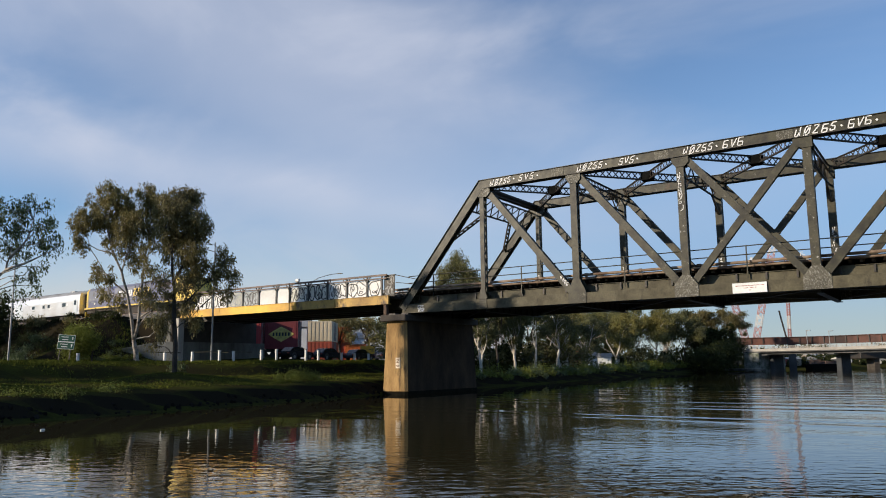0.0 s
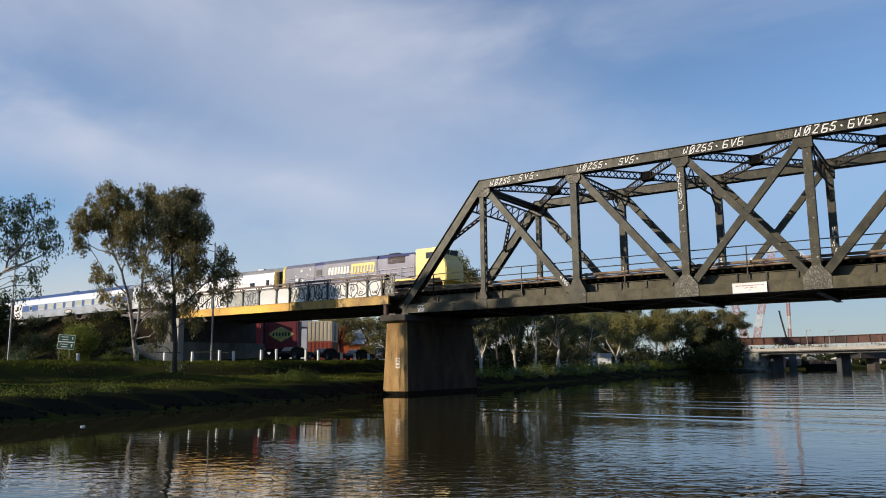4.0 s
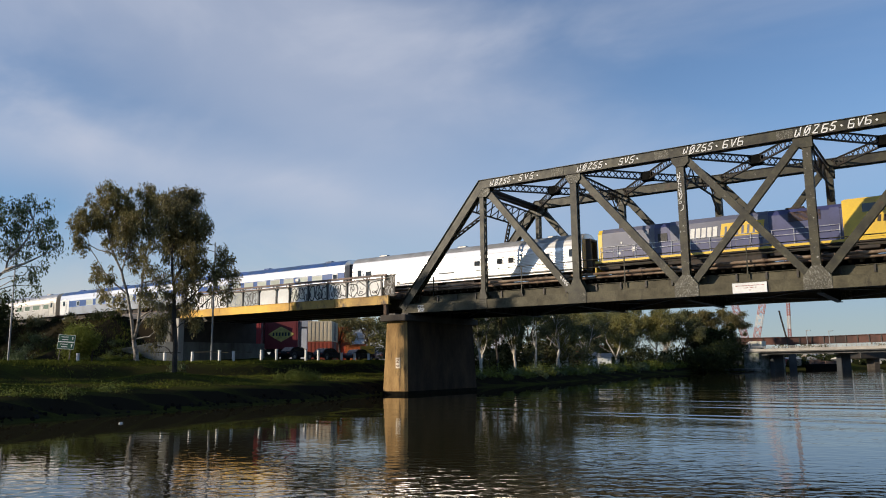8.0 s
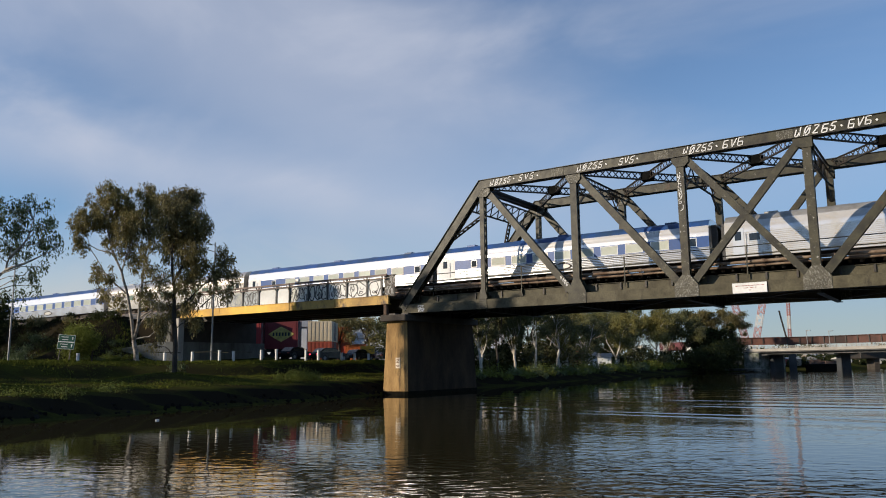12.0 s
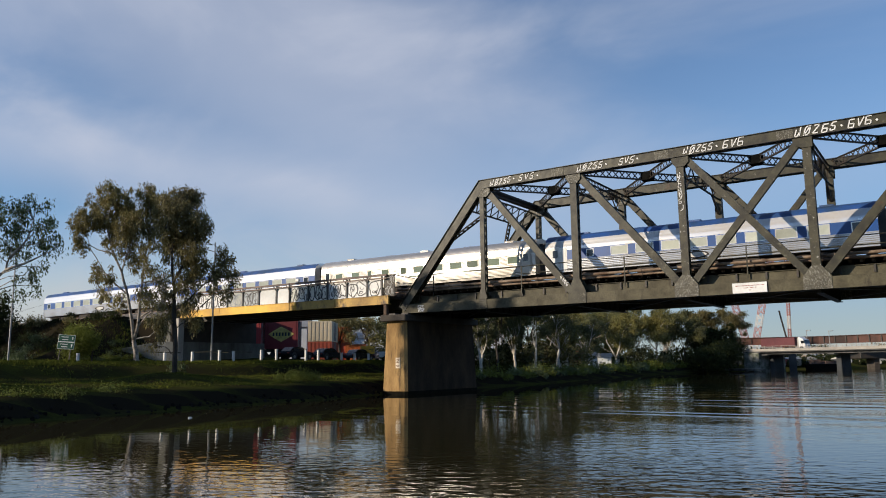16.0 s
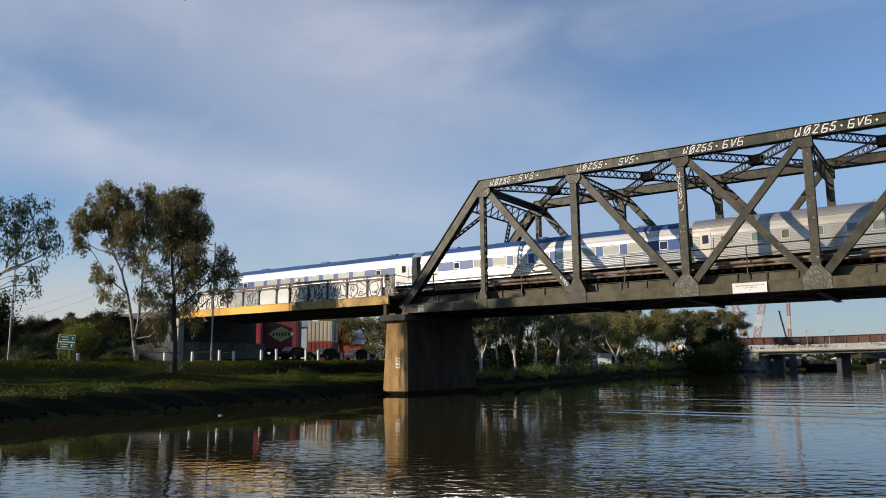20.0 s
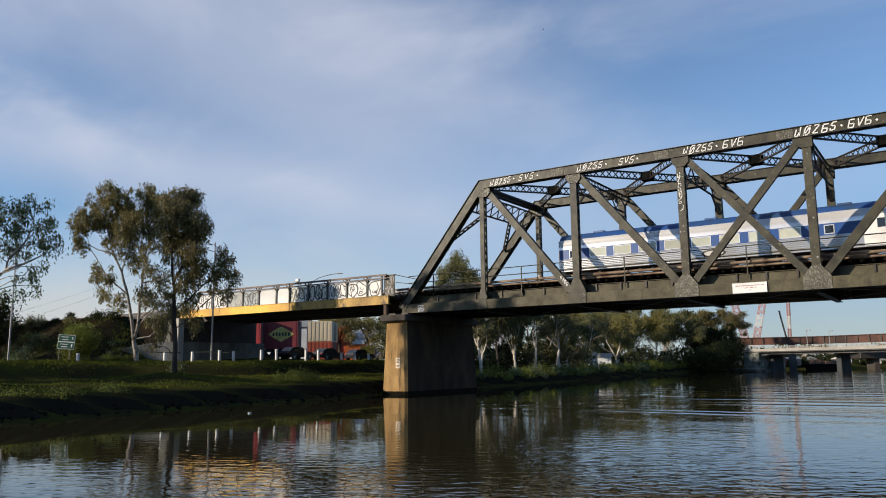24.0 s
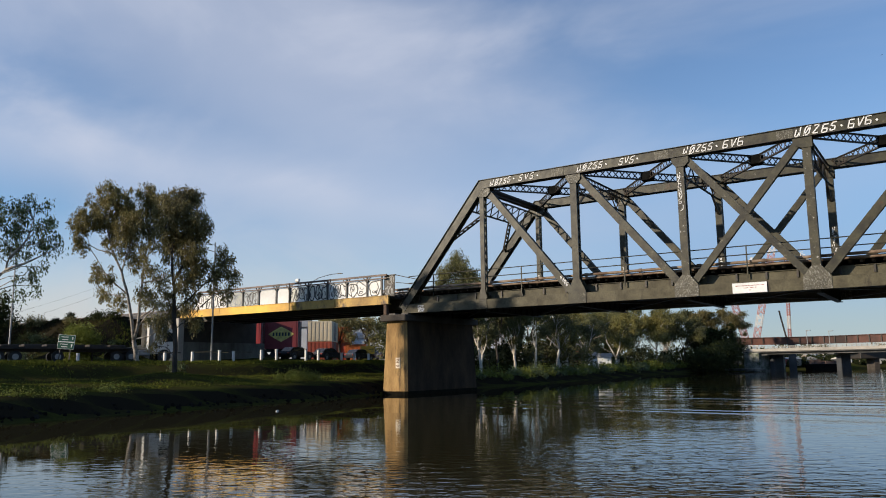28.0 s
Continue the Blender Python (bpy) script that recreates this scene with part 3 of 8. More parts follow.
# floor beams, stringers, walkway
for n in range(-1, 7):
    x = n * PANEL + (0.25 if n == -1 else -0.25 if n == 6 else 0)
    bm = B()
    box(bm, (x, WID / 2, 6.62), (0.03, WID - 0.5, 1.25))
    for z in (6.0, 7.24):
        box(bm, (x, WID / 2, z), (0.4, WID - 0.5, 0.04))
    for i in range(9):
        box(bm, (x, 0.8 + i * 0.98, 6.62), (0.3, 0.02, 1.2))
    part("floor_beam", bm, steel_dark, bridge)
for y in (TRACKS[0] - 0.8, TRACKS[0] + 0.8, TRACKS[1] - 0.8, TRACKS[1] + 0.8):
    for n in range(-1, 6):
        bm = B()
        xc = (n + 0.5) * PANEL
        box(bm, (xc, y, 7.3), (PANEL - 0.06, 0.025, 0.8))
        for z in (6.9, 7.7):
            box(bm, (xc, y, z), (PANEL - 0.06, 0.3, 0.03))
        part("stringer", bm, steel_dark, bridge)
# edge girder beside the walkway, with stiffeners
for n in range(-1, 6):
    xc = (n + 0.5) * PANEL
    bm = B()
    box(bm, (xc, 0.62, 7.22), (PANEL - 0.5, 0.03, 0.62))
    box(bm, (xc, 0.62, 7.54), (PANEL - 0.5, 0.22, 0.03))
    ob = part("edge_girder", bm, steel_sunlit, bridge)
    for i in range(4):
        bm = B()
        box(bm, (xc - 2.7 + i * 1.8, 0.56, 7.3), (0.12, 0.1, 0.46))
        part("stiffener", bm, steel_dark, ob)
for n in range(-1, 6):
    bm = B()
    a = n * PANEL + 0.3
    for ya, yb in ((0.3, WID - 0.3), (WID - 0.3, 0.3)):
        span(bm, (a, ya, 6.3), (a + PANEL - 0.6, yb, 6.3), 0.2, 0.12)
    part("bottom_lateral", bm, steel_dark, bridge)

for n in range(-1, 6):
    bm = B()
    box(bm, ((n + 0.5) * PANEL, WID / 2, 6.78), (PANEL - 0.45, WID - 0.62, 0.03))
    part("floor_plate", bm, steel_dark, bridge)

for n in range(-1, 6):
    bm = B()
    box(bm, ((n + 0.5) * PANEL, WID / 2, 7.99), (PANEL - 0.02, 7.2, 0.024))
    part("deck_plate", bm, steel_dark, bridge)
guard_timber = mat("guard_timber", (0.16, 0.10, 0.06), 0.85, 0.0, 0.4, 1.2, 0.4, stain=(0.05, 0.034, 0.024), stretch=(0.3, 1, 1), per=0.25)
for y in (1.25, WID - 1.25):
    for n in range(-1, 6):
        bm = B()
        box(bm, ((n + 0.5) * PANEL, y, 8.09), (PANEL - 0.05, 0.24, 0.2), bevel=0.015)
        part("guard_timber", bm, guard_timber, bridge, "weathered brown guard timber")
# walkway handrail inside the near truss
rail = root("handrail", pose(0, 0, 0), "thin grey steel walkway handrail along the bridge deck", "handrail")
for x in np.arange(-5.1, 46, 8.1):
    bm = B()
    span(bm, (x, 0.42, 7.2), (x, 0.42, 9.3), 0.07, 0.07)
    part("post", bm, steel, rail)
for z in (9.28, 8.72):
    bm = B()
    rod(bm, (-7.6, 0.42, z), (46.4, 0.42, z), 0.035)
    part("rail", bm, steel, rail)
# service pipes
for y, z, r in ((0.75, 8.28, 0.10), (0.95, 8.05, 0.08)):
    bm = B()
    rod(bm, (-9, y, z), (47, y, z), r, seg=10)
    for i in range(14):
        rod(bm, (-8 + i * 4, y, z), (-7.8 + i * 4, y, z), r + 0.035, seg=10)
    p = part("service_pipe", bm, pipe_paint, smooth=False)
    tagged(p, "pale brown service pipe along the bridge deck", "pipe")

# sleepers and rails
bm = B()
box(bm, (0, 0, 0), (0.24, 2.7, 0.2), bevel=0.015)
first = None
track = {}
for k, y in enumerate(TRACKS):
    tr = root("railway_track", pose(0, y, 0), "rusty railway track on weathered timber sleepers", "track", "railway tracks")
    track[k] = tr
    for i, x in enumerate(np.arange(-36.5, 47.5, 0.62)):
        if first is None:
            first = part("sleeper", bm, timber, tr)
            ob = first
        else:
            ob = new("sleeper", first.data)
            ob.parent = tr
        ob.location = (x, 0.05 * math.sin(i * 7.3), 7.9 + 0.01 * math.sin(i * 3.1))
    for g in (-0.72, 0.72):
        rb = B()
        pts = [(x, track_dy(x), track_dz(x)) for x in list(np.arange(-150, -28, 6.0)) + [-28, 60, 230]]
        for (xa, ya, za), (xb, yb, zb) in zip(pts, pts[1:]):
            span(rb, (xa, g + ya, RAIL - 0.03 + za), (xb, g + yb, RAIL - 0.03 + zb), 0.07, 0.06)
            span(rb, (xa, g + ya, RAIL - 0.1 + za), (xb, g + yb, RAIL - 0.1 + zb), 0.02, 0.12)
            span(rb, (xa, g + ya, RAIL - 0.2 + za), (xb, g + yb, RAIL - 0.2 + zb), 0.14, 0.04)
        part("rail", rb, rail_steel, tr)
# ballast beyond the bridge
ballast = mat("ballast", (0.2, 0.17, 0.14), 0.95, 0.0, 0.4, 1.2, 0.8, fine=8.0)
bm = B()
xs = list(np.arange(-150, -37.4, 7.5)) + [-37.0]
ring = lambda x: [(x, 4.7 + track_dy(x) + o, 7.3 + track_dz(x) + h) for o, h in ((-6.4, -0.15), (-4.2, 0.72), (4.2, 0.72), (6.4, -0.15))]
prev = None
for x in xs:
    cur = [bm.verts.new(v) for v in ring(x)]
    if prev:
        for i in range(3):
            bm.faces.new((prev[i], cur[i], cur[i + 1], prev[i + 1]))
    prev = cur
tagged(part("ballast", bm, ballast), "grey brown stone ballast under the tracks", "ballast", kind="stuff")

# ---- pier ----
def pier(x, name):
    p = root(name, pose(x, 0, 0), "ochre stained concrete bridge pier with dark tide band", "pier", "bridge piers")
    levels = ((-1.8, 0.10), (0.2, 0.03), (5.55, -0.18))
    # the long faces, grime and shade in their dark colour, and the lighter ochre ends
    for name, sides, m, label in (("shaft", (2, 6), concrete_side_shade, "dark long face of the pier, grime and shade in its colour"), ("end_face", (7, 0, 1), concrete, "ochre concrete pier end"), ("end_face", (3, 4, 5), concrete, "ochre concrete pier end")):
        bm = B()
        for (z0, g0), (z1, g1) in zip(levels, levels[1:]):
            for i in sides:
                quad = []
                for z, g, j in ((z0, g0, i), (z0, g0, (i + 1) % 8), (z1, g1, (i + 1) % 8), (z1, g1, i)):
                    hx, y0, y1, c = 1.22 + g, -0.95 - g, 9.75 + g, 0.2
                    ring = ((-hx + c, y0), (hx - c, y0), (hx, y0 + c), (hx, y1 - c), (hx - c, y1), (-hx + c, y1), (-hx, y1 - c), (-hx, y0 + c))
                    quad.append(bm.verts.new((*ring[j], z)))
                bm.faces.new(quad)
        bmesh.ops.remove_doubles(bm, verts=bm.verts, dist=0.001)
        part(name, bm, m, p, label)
    # shade at the pier top is put into the cap's dark concrete
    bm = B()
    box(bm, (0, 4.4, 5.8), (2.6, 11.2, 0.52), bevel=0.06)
    part("cap", bm, concrete_dark, p, "dark pier cap")
    bm = B()
    rg = []
    for z, g in ((-0.6, 0.10), (-0.08, 0.07)):
        hx, y0, y1, c = 1.22 + g, -0.95 - g, 9.75 + g, 0.2
        rg.append([bm.verts.new(v) for v in ((-hx + c, y0, z), (hx - c, y0, z), (hx, y0 + c, z), (hx, y1 - c, z), (hx - c, y1, z), (-hx + c, y1, z), (-hx, y1 - c, z), (-hx, y0 + c, z))])
    for i in range(8):
        bm.faces.new((rg[0][i], rg[0][(i + 1) % 8], rg[1][(i + 1) % 8], rg[1][i]))
    part("tide_band", bm, mat("tide_slime", (0.016, 0.014, 0.009), 0.9, 0.0, 0.3, 1.5, 0.5, spec=0.05), p, "dark slimy tide band")
    for y in (0.0, WID):
        for o in (-0.7, 0.62):
            bm = B()
            box(bm, (o, y, 6.14), (0.7, 0.7, 0.2), bevel=0.02)
            part("bearing", bm, steel_dark, p)
    return p


pier(-8.08, "bridge_pier")
pier(47.4, "bridge_pier")
bm = B()
box(bm, (0, 0, 0), (0.48, 0.03, 0.84), bevel=0.008)
notice = part("notice_board", bm, mat("sign_cream", (0.74, 0.64, 0.48), 0.6, 0.0, 0.12, 0.3, 0.05, stain=(0.55, 0.45, 0.32)))
notice.location = (-7.70, -0.937, 2.17)
tagged(notice, "small cream notice board fixed to the concrete pier", "sign")
sign_brown = mat("sign_brown", (0.22, 0.11, 0.06), 0.6)
for a, b2 in (((-0.15, 0.27), (0.15, 0.27)), ((0.13, 0.27), (-0.1, 0.1)), ((-0.15, 0.03), (0.12, 0.03)), ((-0.16, -0.2), (0.16, -0.2)), ((-0.14, -0.29), (0.12, -0.29))):
    bm = B()
    span(bm, (a[0], -0.018, a[1]), (b2[0], -0.018, b2[1]), 0.055, 0.006, (0, 1, 0))
    part("text_bar", bm, sign_brown, notice)

# ---- approach span ----
ap = root("approach_span", pose(0, 0, 0), "plate girder railway span with a yellow edge beam", "bridge")
AX0, AX1 = -36.2, -9.0
for y, s in ((-0.35, -1), (9.85, 1)):
    for xa, xb, m, label in ((AX0, -30.2, yellow_paint, "bright yellow painted edge beam"), (-30.19, -19.7, yellow_paint, "bright yellow painted edge beam"), (-19.69, -15.0, yellow_worn_shade, "stained yellow edge beam, rust streaks and tree shade in its colour"), (-14.99, AX1, yellow_worn_shade, "stained yellow edge beam, rust streaks and tree shade in its colour")):
        bm = B()
        box(bm, ((xa + xb) / 2, y + s * 0.12, 7.38), (xb - xa, 0.12, 0.64))
        box(bm, ((xa + xb) / 2, y, 7.04), (xb - xa, 0.42, 0.05))
        box(bm, ((xa + xb) / 2, y, 7.72), (xb - xa, 0.42, 0.05))
        beam = part("yellow_beam", bm, m, ap, label)
        bm = B()
        box(bm, (xb - 0.06, y + s * 0.19, 7.38), (0.1, 0.04, 0.6))
        part("splice", bm, m, beam)
bm = B()
box(bm, ((AX0 + AX1) / 2, 4.75, 7.62), (AX1 - AX0, 9.9, 0.12))
part("deck_plate", bm, steel_dark, ap)
for y in (1.9, 3.6, 5.9, 7.6):
    bm = B()
    box(bm, ((AX0 + AX1) / 2, y, 7.15), (AX1 - AX0, 0.03, 0.8))
    box(bm, ((AX0 + AX1) / 2, y, 6.75), (AX1 - AX0, 0.4, 0.04))
    part("girder", bm, steel_dark, ap)
BAYS = (-9.75, -11.35, -13.65, -15.87, -18.2, -20.6, -22.3, -24.65, -26.9, -29.1, -31.4, -33.55)     # fence posts
grey_panel = mat("grey_panel", (0.50, 0.50, 0.44), 0.65, 0.0, 0.2, 0.8, 0.08, stain=(0.34, 0.35, 0.30))
blue_panel = mat("silver_panel", (0.42, 0.46, 0.48), 0.55, 0.0, 0.2, 0.8, 0.08, stain=(0.30, 0.34, 0.36))
for m in (white_panel, grey_panel, blue_panel):
    blotched(m, (0.22, 0.15, 0.09), 0.64, 0.8, 1.6, (1.5, 1, 0.4))
panels = []
rail_brown = mat("rail_brown", (0.13, 0.075, 0.055), 0.55, 0.0, 0.3, 1.2, 0.2, stain=(0.055, 0.032, 0.026))
for y, s in ((-0.42, -1), (9.9, 1)):
    fence = root("side_fence", pose(0, 0, 0), "sheet panel fence on the railway span covered in graffiti" if s < 0 else "plain sheet panel fence on the far edge of the railway span", "fence", "railway fences")
    for i, (xa, xb) in enumerate(zip(BAYS, BAYS[1:])):
        bm = B()
        box(bm, (0, 0, 0), (xa - xb - 0.02, 0.03, 1.34))
        ob = part("panel", bm, white_panel if s > 0 else {7: blue_panel, 8: grey_panel}.get(i, white_panel), fence)
        ob.location = ((xa + xb) / 2, y, 8.45)
        if s < 0:
            panels.append(ob)
    for x in BAYS:
        bm = B()
        span(bm, (x, y + s * 0.05, 7.72), (x, y + s * 0.05, 9.46), 0.15, 0.1)
        ob = part("post", bm, black_paint, fence)
        if x < -10:
            bm = B()
            for d in (-0.42, 0.42):
                span(bm, (x, y + s * 0.1, 8.95), (x + d, y + s * 0.1, 9.42), 0.08, 0.07)
            part("bracket", bm, black_paint, ob)
    for z, w in ((9.47, 0.16), (9.2, 0.10)):
        bm = B()
        span(bm, (BAYS[-1], y + s * 0.09, z), (-9.2, y + s * 0.09, z), 0.12, w)
        part("rail", bm, rail_brown, fence)
# end cabinet beside the truss and short railing to the end post
bm = B()
box(bm, (-9.05, -0.32, 8.55), (1.1, 0.06, 1.75))
box(bm, (-9.05, -0.32, 9.44), (1.3, 0.16, 0.08))
tagged(part("end_panel", bm, steel_dark), "dark steel end panel with pale scrawls beside the truss", "panel")
bm = B()
span(bm, (-8.4, -0.32, 9.42), (-6.3, 0.2, 8.9), 0.06, 0.06)
span(bm, (-8.4, -0.32, 8.8), (-6.3, 0.2, 8.5), 0.05, 0.05)
tagged(part("short_railing", bm, steel_dark), "short sloping steel railing joining fence and truss", "railing")
bm = B()
span(bm, (-9.4, -0.35, 6.05), (-9.4, -0.35, 7.0), 0.3, 0.3)
span(bm, (-9.4, 9.85, 6.05), (-9.4, 9.85, 7.0), 0.3, 0.3)
tagged(part("bearing_column", bm, rust), "rusty steel bearing posts under the span end", "post")

# ---- abutment ----
ab = root("abutment", pose(0, 0, 0), "grey concrete railway abutment with a low wing wall", "abutment", kind="structure")
bm = B()
prism(bm, [(-5.4, 1.8), (0.0, 1.8), (0.0, 4.6), (-1.6, 4.6), (-5.4, 3.9)], 0.6, pose(-36.55, -0.95, 0, 0, 0, 40.5))
part("wing_wall", bm, concrete_wing, ab, "pale weathered splayed wing wall")
bm = B()
prism(bm, [(-0.95, 1.8), (10.9, 1.8), (10.9, 4.6), (-0.95, 4.6)], 1.0, pose(-36.6, 0, 0, 0, 0, 90))
part("lower_wall", bm, concrete_grey, ab, "dark lower wall")
# upper wall: the deep shade under the span is put into its colour
bm = B()
box(bm, (-38.1, 4.75, 4.9), (2.2, 11.4, 5.0))
part("upper_wall", bm, concrete_dark, ab, "dark upper wall, shade under the span in its colour")
for y in (-0.75, 10.25):
    bm = B()
    box(bm, (-41.4, y, 4.9), (8.6, 0.5, 5.2), bevel=0.03)
    part("side_wall", bm, concrete_grey, ab)
bm = B()
box(bm, (-36.3, -0.55, 4.6), (0.7, 0.7, 4.8), bevel=0.03)
part("pilaster", bm, concrete_pale, ab)


# ---- train ----
TRAIN = []


def fluted(name, color, rough, metal, pitch, depth, stain):
    """Stainless sheet with horizontal fluting."""
    m = mat(name, color, rough, metal, 0.08, 0.6, 0.0, stain=stain)
    n, l = m.node_tree.nodes, m.node_tree.links
    w = n.new("ShaderNodeTexWave")
    w.bands_direction = "Z"
    w.inputs["Scale"].default_value = 0.314 / pitch
    co = n.new("ShaderNodeTexCoord")
    l.new(co.outputs["Object"], w.inputs["Vector"])
    bp = n.new("ShaderNodeBump")
    bp.inputs["Strength"].default_value = 0.5
    bp.inputs["Distance"].default_value = depth
    l.new(w.outputs["Fac"], bp.inputs["Height"])
    b = n["Principled BSDF"]
    l.new(bp.outputs["Normal"], b.inputs["Normal"])
    # the polished crests of the flutes
    l.new(bp.outputs["Normal"], b.inputs["Coat Normal"])
    b.inputs["Coat Weight"].default_value = 1.0
    b.inputs["Coat Roughness"].default_value = 0.06
    b.inputs["Coat IOR"].default_value = 2.5
    return m


stainless = fluted("stainless_fluted", (0.56, 0.55, 0.53), 0.2, 0.45, 0.13, 0.022, (0.48, 0.47, 0.46))
stainless_bright = fluted("stainless_bright", (0.78, 0.75, 0.70), 0.24, 0.3, 0.13, 0.016, (0.66, 0.63, 0.59))
stainless_dull = fluted("stainless_dull", (0.38, 0.355, 0.305), 0.42, 0.5, 0.11, 0.012, (0.35, 0.32, 0.28))
sheet = mat("stainless_sheet", (0.82, 0.80, 0.77), 0.22, 0.35, 0.05, 0.5, 0.03, stain=(0.70, 0.68, 0.66))
sheet_dull = mat("sheet_dull", (0.44, 0.41, 0.36), 0.36, 0.45, 0.08, 0.6, 0.03, stain=(0.5, 0.46, 0.4))
for key, v in (("Coat Weight", 1.0), ("Coat Roughness", 0.09), ("Coat IOR", 2.2)):     # polished steel
    sheet.node_tree.nodes["Principled BSDF"].inputs[key].default_value = v
blue_roof = mat("blue_roof", (0.025, 0.08, 0.27), 0.4, 0.0, 0.2, 0.6, 0.03, stain=(0.03, 0.065, 0.13))
blue_band = mat("blue_band", (0.012, 0.072, 0.27), 0.35, 0.0, 0.1, 0.8, 0.02)
grime = mat("underframe_grime", (0.035, 0.03, 0.026), 0.85, 0.0, 0.35, 1.5, 0.3, stain=(0.06, 0.045, 0.035))
green_pane = mat("green_pane", (0.16, 0.20, 0.14), 0.12, 0.0, 0.1, 1.0, 0.0, spec=0.8, per=0.35)
blind = mat("window_blind", (0.48, 0.50, 0.42), 0.2, 0.0, 0.1, 1.0, 0.0, spec=0.8, per=0.25)
grey_roof = mat("grey_roof", (0.42, 0.41, 0.39), 0.45, 0.4, 0.12, 0.7, 0.04, stain=(0.28, 0.27, 0.25))
loco_blue = mat("loco_blue", (0.05, 0.055, 0.16), 0.5, 0.0, 0.15, 0.5, 0.05, stain=(0.035, 0.038, 0.11))
loco_grey = mat("loco_blue_grey", (0.13, 0.135, 0.19), 0.55, 0.0, 0.12, 0.4, 0.05, stain=(0.10, 0.105, 0.15))
loco_yellow = mat("loco_yellow", (0.80, 0.54, 0.02), 0.45, 0.0, 0.1, 0.6, 0.04, stain=(0.66, 0.42, 0.02))
for m in (loco_blue, loco_grey, loco_yellow):     # sun-bleached gloss
    m.node_tree.nodes["Principled BSDF"].inputs["Coat Weight"].default_value = 0.8
    m.node_tree.nodes["Principled BSDF"].inputs["Coat Roughness"].default_value = 0.3
blotched(loco_grey, (0.20, 0.18, 0.19), 0.52, 0.75, 1.0, (0.5, 1, 1.6))
blotched(loco_yellow, (0.30, 0.18, 0.05), 0.64, 0.8, 1.6)

SIDE = [(-1.44, 0.95), (-1.475, 1.25), (-1.48, 2.0), (-1.475, 3.02)]
ROOF = [(-1.47, 3.03), (-1.44, 3.25), (-1.36, 3.5), (-1.2, 3.73), (-0.95, 3.91), (-0.6, 4.03), (0, 4.08)]


def extrude_profile(bm, pts, x0, x1):
    """An open strip of profile points (y, z), drawn out from x0 to x1."""
    a = [bm.verts.new((x0, y, z)) for y, z in pts]
    b2 = [bm.verts.new((x1, y, z)) for y, z in pts]
    for i in range(len(pts) - 1):
        bm.faces.new((a[i], b2[i], b2[i + 1], a[i + 1]))


def bogie(parent, x, axles=2):
    bm = B()
    ln = 2.6 if axles == 2 else 3.9
    for s in (-1, 1):
        box(bm, (x, s * 1.1, 0.62), (ln + 0.8, 0.16, 0.3), bevel=0.03)
        for k in range(axles):
            box(bm, (x - ln / 2 + k * ln / (axles - 1), s * 1.12, 0.48), (0.36, 0.24, 0.36), bevel=0.04)
        rod(bm, (x, s * 1.15, 0.3), (x, s * 1.15, 0.85), 0.16)
    box(bm, (x, 0, 0.7), (0.6, 2.2, 0.3))
    bg = part("bogie", bm, grime, parent)
    for k in range(axles):
        xw = x - ln / 2 + k * ln / (axles - 1)
        for s in (-1, 1):
            bm = B()
            rod(bm, (xw, s * 0.66, 0.46), (xw, s * 0.79, 0.46), 0.46, seg=24)
            rod(bm, (xw, s * 0.64, 0.46), (xw, s * 0.68, 0.46), 0.5, seg=24)
            part("wheel", bm, rail_steel, bg)
    return bg


